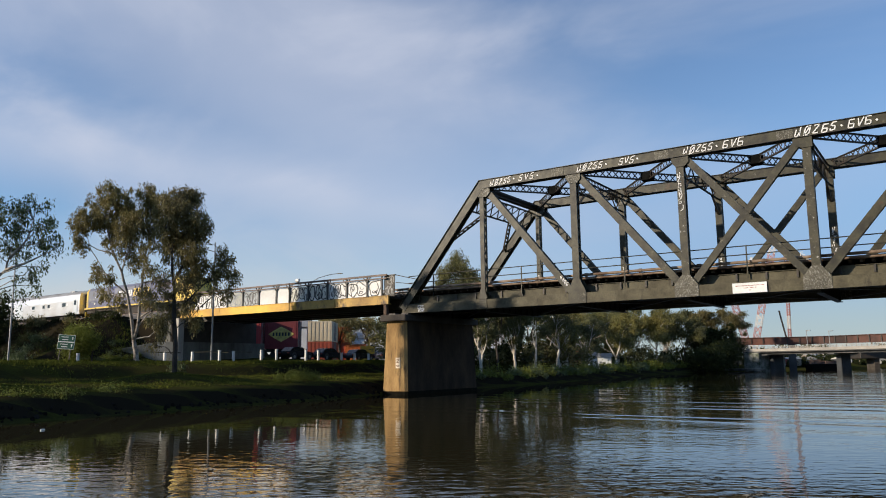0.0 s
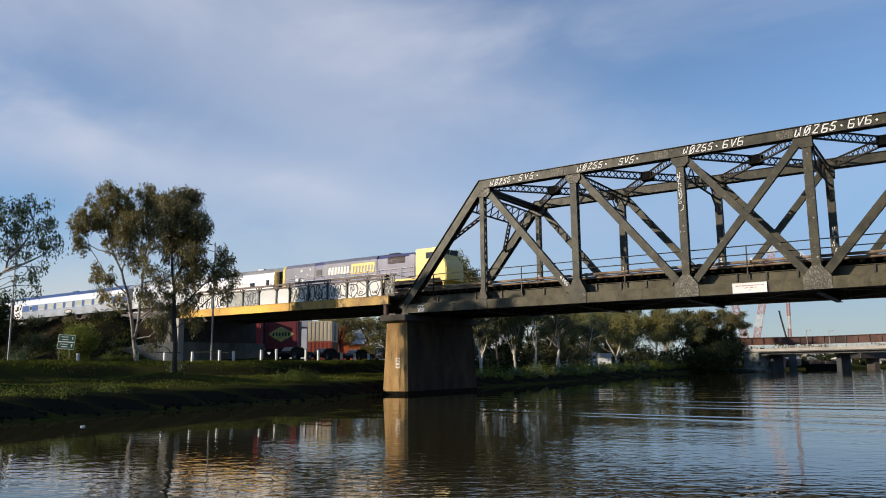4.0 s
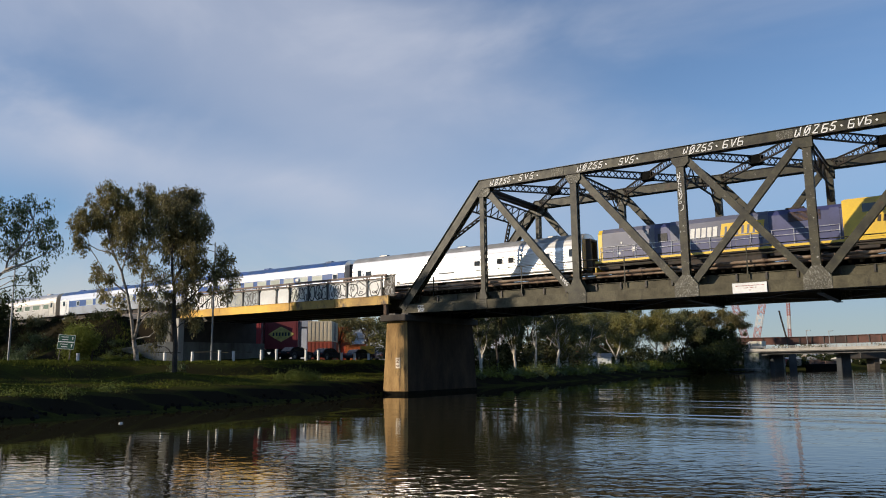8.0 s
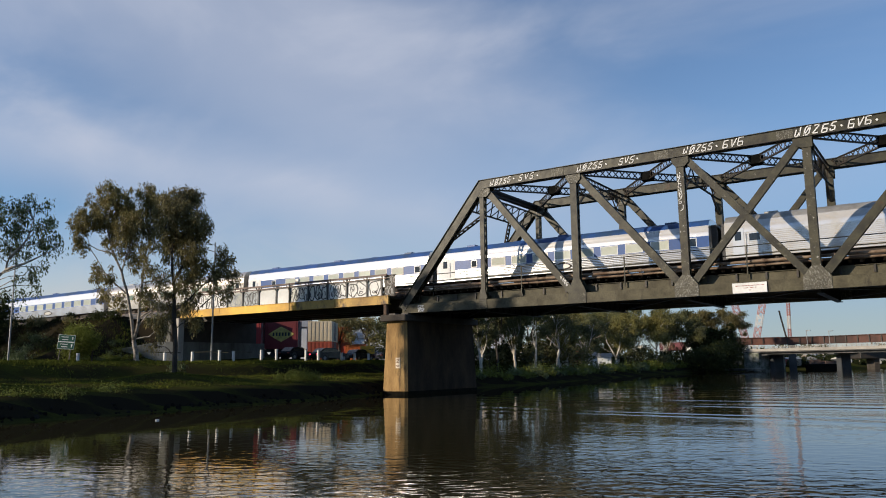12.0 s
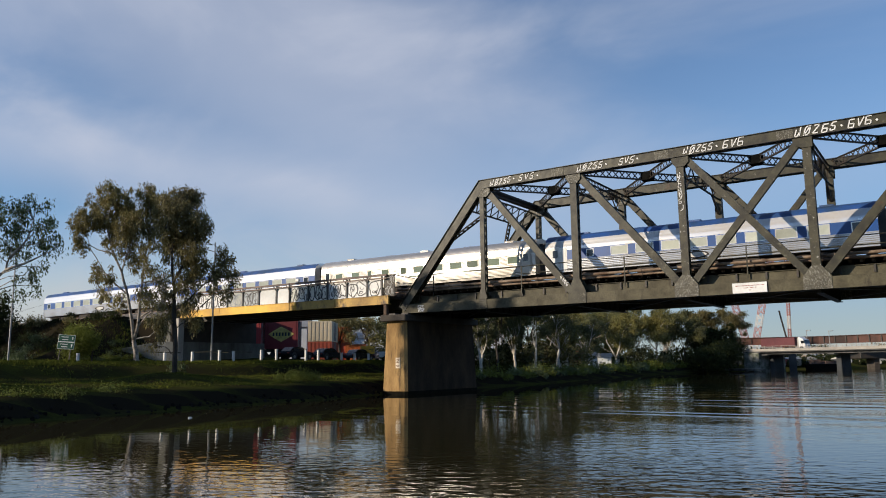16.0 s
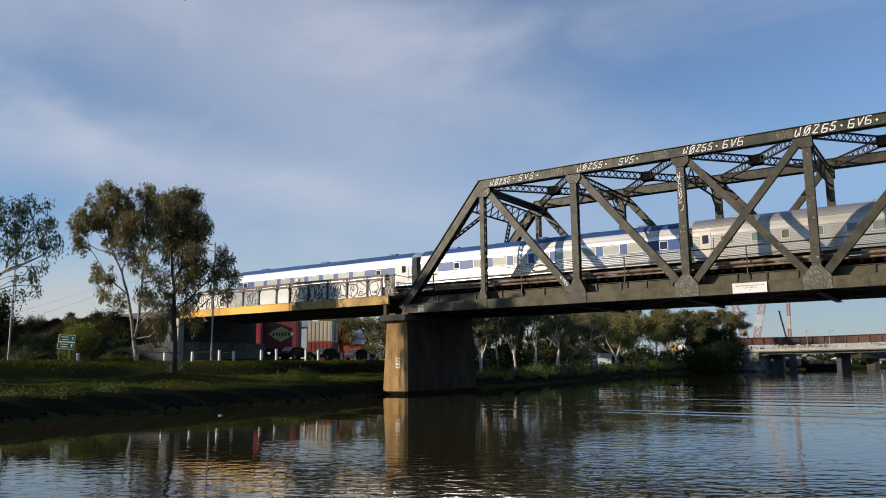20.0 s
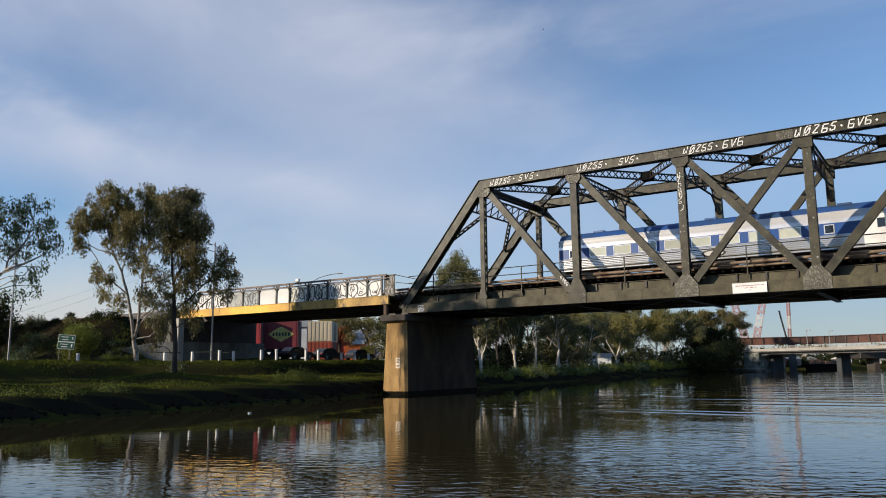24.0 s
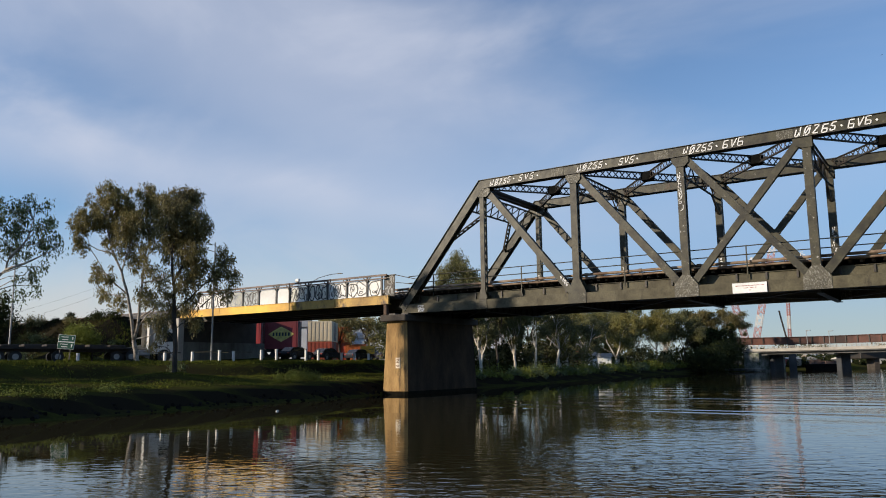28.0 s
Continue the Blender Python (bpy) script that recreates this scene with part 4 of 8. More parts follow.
def carriage(style, mid, length, label, plain=-1):
    """A carriage with its parts. plain: the end (-1 the rear) whose side is windowless blue with a white vestibule."""
    c = root("railway_carriage", pose(0, 0, 0), label, "carriage", "train carriages")
    h = (length - 0.95) / 2
    low = {"dull": stainless_dull, "van": stainless_bright, "blue": stainless}[style]
    up = sheet_dull if style == "dull" else sheet
    roof = {"blue": blue_roof, "van": grey_roof, "dull": stainless_dull}[style]
    band_lo, band_hi = 1.93, 2.72
    eave = 3 if style != "dull" else 2        # how many points of the roof curve belong to the side
    for s in (1, -1):
        bm = B()
        prof = [(y, z) for y, z in SIDE if z < band_lo] + [(-1.48, band_lo)]
        extrude_profile(bm, [(y * s, z) for y, z in prof], -h, h)
        part("lower_side", bm, low, c, "fluted stainless lower side", smooth=True)
        bm = B()
        extrude_profile(bm, [(-1.48 * s, band_hi), (-1.475 * s, 3.02)] + [(y * s, z) for y, z in ROOF[:eave]], -h, h)
        part("letter_board", bm, up, c, smooth=True)
        bm = B()
        extrude_profile(bm, [(-1.479 * s, band_lo), (-1.479 * s, band_hi)], -h, h)
        part("window_band", bm, blue_band if style == "blue" else low, c, "deep blue window band" if style == "blue" else "")
        # windows
        if style == "blue":
            spots = [(plain * (h - 6.3 - i * 1.98), 1.28, 0.6) for i in range(8)] + [(plain * (h - 3.9), 0.5, 0.5), (-plain * (h - 1.2), 0.55, 0.55)]
        elif style == "dull":
            spots = [(-h + 2.4 + i * 1.92 + (0.2 if i % 3 == 1 else 0), w, 0.56) for i, w in enumerate((0.85, 0.9, 0.45, 0.8, 0.6, 1.1, 1.45, 1.2, 1.1, 1.5, 1.1))]
        else:
            spots = [(-h + 2.0, 0.7, 0.5), (h - 7.5, 0.5, 0.42), (h - 6.4, 0.5, 0.42), (h - 3.2, 0.75, 0.5), (2.2, 0.6, 0.42)]
        for i, (x, w, hh) in enumerate(spots):
            bm = B()
            for dx, dz, sx, sz in ((0, hh / 2 + 0.03, w + 0.12, 0.06), (0, -hh / 2 - 0.03, w + 0.12, 0.06), (w / 2 + 0.03, 0, 0.06, hh), (-w / 2 - 0.03, 0, 0.06, hh)):
                box(bm, (x + dx, -s * 1.487, 2.32 + dz), (sx, 0.03, sz))
            wf = part("window_frame", bm, up, c)
            bm = B()
            box(bm, (x, -s * 1.478, 2.32), (w, 0.014, hh))
            part("pane", bm, {"blue": blind if (i * 7 + int(mid)) % 7 and i < 8 else glass_dark, "dull": green_pane, "van": glass_dark}[style], wf)
        if style == "blue":
            bm = B()
            box(bm, (plain * (h - 0.98), -s * 1.481, 1.98), (1.9, 0.012, 1.9))
            part("vestibule_panel", bm, white_paint, c, "white painted vestibule side")
            bm = B()
            prism(bm, [(0.85 * math.cos(k * 0.3142), 0.27 * math.sin(k * 0.3142)) for k in range(20)], 0.02, pose(0.3, -s * 1.49, 1.42))
            crest = part("crest", bm, grime, c, "dark oval crest")
            bm = B()
            prism(bm, [(0.7 * math.cos(k * 0.3142), 0.18 * math.sin(k * 0.3142)) for k in range(20)], 0.02, pose(0.3, -s * 1.494, 1.42))
            part("crest_plate", bm, grey_roof, crest)
        # doors at both ends
        for x in (-h + 0.9, h - 0.9) if style != "blue" else (plain * (h - 0.9),):
            bm = B()
            box(bm, (x, -s * 1.482, 2.05), (0.78, 0.03, 1.95), bevel=0.01)
            d = part("door", bm, white_paint if style == "blue" else up, c, "white painted vestibule door" if style == "blue" else "")
            bm = B()
            box(bm, (x, -s * 1.498, 2.45), (0.44, 0.012, 0.6))
            part("pane", bm, glass_dark, d)
            bm = B()
            rod(bm, (x + 0.52, -s * 1.53, 1.3), (x + 0.52, -s * 1.53, 2.6), 0.02)
            part("grab_rail", bm, up, d)
    if style == "van":
        for s in (-1, 1):
            bm = B()
            box(bm, (-1.0, -s * 1.486, 2.05), (1.7, 0.03, 1.98), bevel=0.01)
            part("luggage_door", bm, up, c)
    bm = B()
    top = ROOF[eave - 1:]
    extrude_profile(bm, top + [(-y, z) for y, z in top[-2::-1]], -h, h)
    r = part("roof", bm, roof, c, "deep blue curved roof" if style == "blue" else "", smooth=True)
    for i in range(5):
        bm = B()
        box(bm, (-h + 3 + i * (2 * h - 6) / 4, 0.25 if i % 2 else -0.25, 4.1), (0.9, 0.5, 0.14), bevel=0.03)
        part("roof_vent", bm, roof, r)
    for s in (-1, 1):
        bm = B()
        full = SIDE + ROOF
        pts = [(y, z) for y, z in full] + [(-y, z) for y, z in full[-2::-1]]
        bm.faces.new([bm.verts.new((s * h, y, z)) for y, z in pts])
        part("end_wall", bm, up if style != "blue" else sheet, c)
        bm = B()
        for yy, ww, zz, hh in ((-0.62, 0.16, 2.2, 2.5), (0.62, 0.16, 2.2, 2.5), (0, 1.4, 3.5, 0.16)):
            box(bm, (s * (h + 0.2), yy, zz), (0.42, ww, hh))
        part("gangway", bm, black_paint, c, "black rubber gangway bellows")
        bm = B()
        box(bm, (s * (h + 0.3), 0, 0.88), (0.6, 0.3, 0.25))
        part("coupler", bm, grime, c)
    bm = B()
    box(bm, (0, 0, 1.0), (2 * h, 2.7, 0.12))
    part("floor_frame", bm, grime, c)
    for x, w in ((-3.2, 2.2), (0.2, 3.0), (3.6, 1.8)):
        bm = B()
        box(bm, (x, -0.7, 0.68), (w, 1.0, 0.55), bevel=0.03)
        box(bm, (x, 0.75, 0.7), (w * 0.8, 0.9, 0.5), bevel=0.03)
        part("equipment_box", bm, grime, c)
    for x in (-h + 3.3, h - 3.3):
        bogie(c, x)
    TRAIN.append((c, mid))


def star(bm, x, y, z, r):
    pts = []
    for k in range(14):
        a = math.pi * 2 * k / 14 + 0.2
        q = r if k % 2 == 0 else r * 0.48
        pts.append((q * math.sin(a), q * math.cos(a)))
    prism(bm, pts, 0.012, pose(x, y, z))


def locomotive(mid):
    c = root("diesel_locomotive", pose(0, 0, 0), "dark blue diesel locomotive with a yellow cab and sill", "locomotive")
    h = 10.3
    bm = B()
    box(bm, (0, 0, 1.42), (2 * h, 2.85, 0.22), bevel=0.02)
    part("frame", bm, grime, c)
    for s in (-1, 1):
        bm = B()
        box(bm, (0, s * 1.44, 1.5), (2 * h - 0.3, 0.05, 0.16))
        part("sill_stripe", bm, loco_yellow, c, "yellow sill stripe")
    # hood sections from the rear to the cab
    def hood(name, x0, x1, w, top, m, label=""):
        bm = B()
        pts = [(-w, 1.53), (-w, top - 0.35), (-w + 0.28, top), (w - 0.28, top), (w, top - 0.35), (w, 1.53)]
        a = [bm.verts.new((x0, y, z)) for y, z in pts]
        b2 = [bm.verts.new((x1, y, z)) for y, z in pts]
        bm.faces.new(a)
        bm.faces.new(b2[::-1])
        for i in range(6):
            bm.faces.new((a[i], b2[i], b2[(i + 1) % 6], a[(i + 1) % 6]))
        bmesh.ops.recalc_face_normals(bm, faces=bm.faces)
        return part(name, bm, m, c, label)
    hood("rear_hood", -h + 0.75, -h + 4.9, 1.36, 4.05, loco_grey)
    hood("radiator_band", -h + 4.9, -h + 6.1, 1.33, 4.06, loco_blue, "dark blue panel with a square vent")
    hood("engine_hood", -h + 6.1, -h + 12.9, 1.36, 4.08, loco_grey)
    hood("blower_hood", -h + 12.9, 7.25, 1.30, 4.02, loco_blue)
    hood("rear_bulkhead", -h + 0.42, -h + 0.75, 1.38, 4.0, loco_yellow, "yellow painted end")
    for s in (-1, 1):
        for x0, x1 in ((-h + 6.15, -h + 12.5), (-h + 0.8, -h + 4.85)):
            k = int((x1 - x0) / 0.8)
            for i in range(k):
                bm = B()
                box(bm, (x0 + (i + 0.5) * (x1 - x0) / k, s * 1.366, 2.0), ((x1 - x0) / k - 0.05, 0.02, 0.85), bevel=0.006)
                part("hood_door", bm, loco_blue, c)
        bm = B()
        box(bm, (-h + 5.5, s * 1.345, 2.95), (0.7, 0.04, 0.6))
        part("vent", bm, black_paint, c)
        bm = B()
        for i in range(8):
            box(bm, (-h + 15.2, s * 1.315, 3.15 + i * 0.085), (2.0, 0.05, 0.045))
        part("louvre", bm, rust, c, "brown louvred air intake")
        # lettering kept as plain slabs in its colours
        bm = B()
        for i in range(7):
            prism(bm, [(-0.17, -0.38), (0.13, -0.38), (0.21, 0.38), (-0.09, 0.38)], 0.014, pose(-h + 6.9 + i * 0.40, s * 1.375, 2.95))
        part("white_lettering", bm, white_paint, c, "row of white painted marks")
        bm = B()
        prism(bm, [(-1.5, -0.42), (1.4, -0.42), (1.55, 0.55), (-1.35, 0.55)], 0.014, pose(-h + 11.15, s * 1.374, 2.93))
        part("logo_panel", bm, loco_yellow, c, "yellow panel with dark marks")
        bm = B()
        for i in range(7):
            prism(bm, [(-0.09, -0.3), (0.07, -0.3), (0.13, 0.3), (-0.03, 0.3)], 0.008, pose(-h + 10.05 + i * 0.38, s * 1.386, 2.95))
        part("logo_mark", bm, loco_grey, c)
        for x, z, r in ((-h + 3.1, 3.35, 0.22), (-h + 3.9, 2.9, 0.12), (-h + 2.3, 2.85, 0.12), (-h + 3.3, 2.3, 0.26), (-h + 2.1, 2.05, 0.16), (-h + 4.3, 3.4, 0.16)):
            bm = B()
            star(bm, x, s * 1.378, z, r)
            part("star", bm, white_paint, c, "white painted star")
        # walkway rails
        bm = B()
        for z in (2.25, 2.62):
            rod(bm, (-h + 0.6, s * 1.43, z), (-h + 17.3, s * 1.43, z), 0.018, seg=6)
        for i in range(13):
            rod(bm, (-h + 0.6 + i * 1.39, s * 1.43, 1.55), (-h + 0.6 + i * 1.39, s * 1.43, 2.62), 0.018, seg=6)
        part("side_handrail", bm, sheet, c)
    # air tanks, boxes and pipes hung below the sill
    for x, w in ((-9.0, 1.6), (-3.9, 1.2), (3.2, 1.3), (8.6, 1.2)):
        bm = B()
        box(bm, (x, 0, 1.1), (w, 2.6, 0.46), bevel=0.04)
        part("equipment_box", bm, grime, c)
    for s in (-1, 1):
        bm = B()
        box(bm, (0, s * 1.25, 1.2), (2 * h - 0.8, 0.06, 0.26))
        part("side_sill", bm, grime, c)
    bm = B()
    box(bm, (-h + 12.0, 0, 4.12), (5.5, 1.0, 0.1), bevel=0.03)
    box(bm, (-h + 14.6, 0, 4.1), (1.2, 1.9, 0.14), bevel=0.03)
    part("roof_hatch", bm, grime, c)
    # cab
    bm = B()
    pts = [(7.2, 1.53), (7.2, 4.12), (7.4, 4.2), (9.5, 4.2), (9.8, 4.06), (10.08, 3.3), (10.35, 3.05), (10.52, 2.75), (10.58, 2.3), (10.58, 1.2), (10.2, 0.95), (9.7, 1.53)]
    prism(bm, pts, 2.9, pose(0, 0, 0))
    bmesh.ops.bevel(bm, geom=[e for e in bm.edges if abs(e.verts[0].co.y - e.verts[1].co.y) < 1e-4], offset=0.07, segments=2, affect="EDGES")
    cab = part("cab", bm, loco_yellow, c, "bright yellow driving cab")
    for s in (-1, 1):
        bm = B()
        box(bm, (9.0, s * 1.452, 3.52), (1.25, 0.02, 0.56), bevel=0.008)
        part("side_window", bm, glass_dark, cab)
        bm = B()
        box(bm, (6.75, s * 1.31, 2.75), (0.62, 0.04, 2.1), bevel=0.008)
        part("cab_door", bm, loco_blue, cab, "dark blue cab door")
        bm = B()
        for i in range(4):
            prism(bm, [(-0.12, -0.22), (0.08, -0.22), (0.14, 0.22), (-0.06, 0.22)], 0.012, pose(8.6 + i * 0.34, s * 1.456, 2.75))
        part("number_bar", bm, grime, cab)
        bm = B()
        prism(bm, [(-0.62, -0.38), (0.62, -0.38), (0.62, 0.40), (-0.62, 0.40)], 0.02, Matrix.Translation((9.98, s * 0.68, 3.68)) @ Matrix.Rotation(radians(90), 4, "Z") @ Matrix.Rotation(radians(21), 4, "X"))
        part("windscreen", bm, glass_dark, cab)
    bm = B()
    box(bm, (9.2, 0, 4.25), (0.5, 0.9, 0.1), bevel=0.02)
    for i in range(3):
        rod(bm, (9.0, -0.3 + i * 0.3, 4.34), (9.5, -0.3 + i * 0.3, 4.34), 0.05, 0.09)
    part("horn", bm, black_paint, cab)
    bm = B()
    box(bm, (10.15, 0, 0.7), (0.12, 2.6, 0.75), bevel=0.03)
    part("pilot", bm, loco_yellow, c)
    bm = B()
    box(bm, (-h + 0.1, 0, 0.75), (0.12, 2.6, 0.8), bevel=0.03)
    part("pilot", bm, loco_yellow, c)
    bm = B()
    box(bm, (-0.4, 0, 0.82), (5.6, 2.5, 0.85), bevel=0.12)
    part("fuel_tank", bm, grime, c)
    for x in (-6.6, 6.0):
        bogie(c, x, 3)
    bm = B()
    for x in (-h + 2.2, -h + 4.2):
        rod(bm, (x, 0, 4.02), (x, 0, 4.12), 0.7, seg=20)
    part("roof_fan", bm, grime, c)
    TRAIN.append((c, mid))


locomotive(10.75)
carriage("van", -12.4, 24.8, "silver stainless steel luggage van with small dark windows")
carriage("blue", -37.3, 24.7, "stainless steel passenger carriage with blue roof and window band")
carriage("blue", -61.95, 24.6, "stainless steel passenger carriage with blue roof and window band")
carriage("dull", -86.6, 24.8, "dull cream grey passenger carriage with small windows")
carriage("blue", -111.2, 24.4, "stainless steel passenger carriage with blue roof and window band")
carriage("blue", -135.65, 24.4, "last stainless steel passenger carriage with blue roof and windows", 1)


# ---- vegetation ----
bark_pale = mat("bark_pale", (0.46, 0.41, 0.35), 0.85, 0.0, 0.4, 2.2, 0.6, stain=(0.13, 0.105, 0.085), fine=6.0)
bark_dark = mat("bark_dark", (0.06, 0.05, 0.042), 0.9, 0.0, 0.3, 1.5, 0.5)


def leaf_mat(name, color, k=0.35, spec=0.35):
    return mat(name, color, 0.55, 0.0, 0.2, 0.25, 0.0, stain=[v * 0.65 for v in color], island=k, trans=0.3, spec=spec)


leaf_gum = leaf_mat("leaf_gum", (0.255, 0.215, 0.08))
leaf_dark = leaf_mat("leaf_dark", (0.205, 0.17, 0.064))
leaf_green = leaf_mat("leaf_green", (0.15, 0.185, 0.075))
leaf_olive = leaf_mat("leaf_olive", (0.20, 0.19, 0.07))
leaf_far = leaf_mat("leaf_far", (0.14, 0.14, 0.055))
leaf_far_olive = leaf_mat("leaf_far_olive", (0.25, 0.225, 0.07))
bark_white = mat("bark_white", (0.68, 0.62, 0.54), 0.85, 0.0, 0.25, 1.0, 0.3, stain=(0.42, 0.36, 0.3))
leaf_lime = leaf_mat("leaf_lime", (0.20, 0.225, 0.045), spec=0.15)
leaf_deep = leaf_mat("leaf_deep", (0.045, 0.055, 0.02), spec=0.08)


def leaves(blobs, count, size, seed, droop=0.7, clump=34, loose=0.26):
    """Many small pointed leaves in hanging clumps, filling the ellipsoids (x, y, z, rx, ry, rz, weight)."""
    rng = np.random.default_rng(seed)
    bl = np.array(blobs, dtype=float)
    share = bl[:, 6] * (bl[:, 3] * bl[:, 5]) ** 1.1
    nc = max(1, count // clump)
    pick = rng.choice(len(bl), nc, p=share / share.sum())
    # each mass breaks up into smaller hanging masses
    k = 6
    dd = rng.normal(size=(len(bl), k, 3))
    dd /= np.linalg.norm(dd, axis=2)[:, :, None]
    subs = bl[:, None, :3] + dd * bl[:, None, 3:6] * (0.25 + 0.5 * rng.random((len(bl), k, 1)))
    which = rng.integers(0, k, nc)
    d = rng.normal(size=(nc, 3))
    d /= np.linalg.norm(d, axis=1)[:, None]
    r = np.minimum(1.06, rng.random(nc) ** 0.5 * (0.95 + 0.2 * rng.normal(size=nc)))
    cen = subs[pick, which] + d * r[:, None] * bl[pick, 3:6] * 0.6
    spread = loose * np.minimum(1.6, bl[pick, 3])[:, None]
    p = np.repeat(cen, clump, axis=0) + rng.normal(size=(nc * clump, 3)) * np.repeat(spread, clump, axis=0) * (0.8, 0.8, 1.1)
    n = len(p)
    way = rng.normal(size=(n, 3)) * (1 - droop * 0.6)
    way[:, 2] -= droop * 1.3
    way /= np.linalg.norm(way, axis=1)[:, None]
    side = np.cross(way, rng.normal(size=(n, 3)))
    side /= np.linalg.norm(side, axis=1)[:, None] + 1e-9
    ln = size * (0.6 + 0.8 * rng.random(n))[:, None]
    w = ln * 0.19
    v = np.stack([p, p + way * ln * 0.45 + side * w, p + way * ln, p + way * ln * 0.45 - side * w], axis=1).reshape(-1, 3)
    f = np.arange(n * 4).reshape(-1, 4)
    return v.tolist(), f.tolist()


def limb(bm, pts, r0, r1, seg=7):
    """A tapered bent limb through the points."""
    pts = [Vector(p) for p in pts]
    fine = []
    for a, b2 in zip(pts, pts[1:]):
        for k in range(3):
            q = a.lerp(b2, k / 3)
            j = 0.06 * (b2 - a).length * (1 if k else 0)
            fine.append(q + Vector((noise.noise(q * 1.7), noise.noise(q * 1.7 + Vector((9, 0, 0))), 0)) * j)
    fine.append(pts[-1])
    rings = []
    for i, q in enumerate(fine):
        t = i / (len(fine) - 1)
        r = r0 + (r1 - r0) * t
        d = (fine[min(i + 1, len(fine) - 1)] - fine[max(i - 1, 0)]).normalized()
        x = d.orthogonal().normalized()
        y = d.cross(x)
        rings.append([bm.verts.new(q + (x * math.cos(6.2832 * k / seg) + y * math.sin(6.2832 * k / seg)) * r) for k in range(seg)])
    for a, b2 in zip(rings, rings[1:]):
        ca, cb = a[0].co.copy(), b2[0].co
        off = min(range(seg), key=lambda k: (b2[k].co - ca).length)
        for k in range(seg):
            bm.faces.new((a[k], a[(k + 1) % seg], b2[(k + 1 + off) % seg], b2[(k + off) % seg]))
    bm.faces.new(rings[-1])
    bm.faces.new(rings[0][::-1])


def tree(trunk, r, blobs, count, size, bark, leaf, seed, label, droop=0.8, limbs=True, loose=0.26, name="gum_tree", twigs=2):
    base = Vector(trunk[0])
    t = root(name, pose(0, 0, 0), label, "tree", "gum trees")
    bm = B()
    limb(bm, [base - Vector((0, 0, 0.5))] + list(trunk[1:]), r, r * 0.45, 9)
    part("trunk", bm, bark, t, smooth=True)
    rng = random.Random(seed)
    if limbs:
        path = [Vector(q) for q in trunk]
        for bx in blobs:
            c = Vector(bx[:3])
            lower = [q for q in path[1:] if q.z < c.z - 0.4] or [path[1]]
            s = min(lower, key=lambda q: (q - c).length)
            bm = B()
            m1 = s.lerp(c, 0.5) + Vector((rng.uniform(-0.4, 0.4), rng.uniform(-0.4, 0.4), -0.1 * (c - s).length + 0.3))
            limb(bm, [s, m1, c], r * 0.5, r * 0.14, 6)
            for _ in range(twigs):
                e = c + Vector((rng.uniform(-1, 1) * bx[3], rng.uniform(-1, 1) * bx[4], rng.uniform(-0.4, 0.9) * bx[5]))
                limb(bm, [m1.lerp(c, rng.uniform(0.3, 0.9)), (m1 + e) / 2 + Vector((0, 0, 0.2)), e], r * 0.12, r * 0.035, 5)
            part("limb", bm, bark, t, smooth=True)
    v, f = leaves(blobs, count, size, seed, droop, loose=loose)
    raw("crown", v, f, leaf, t)
    return t


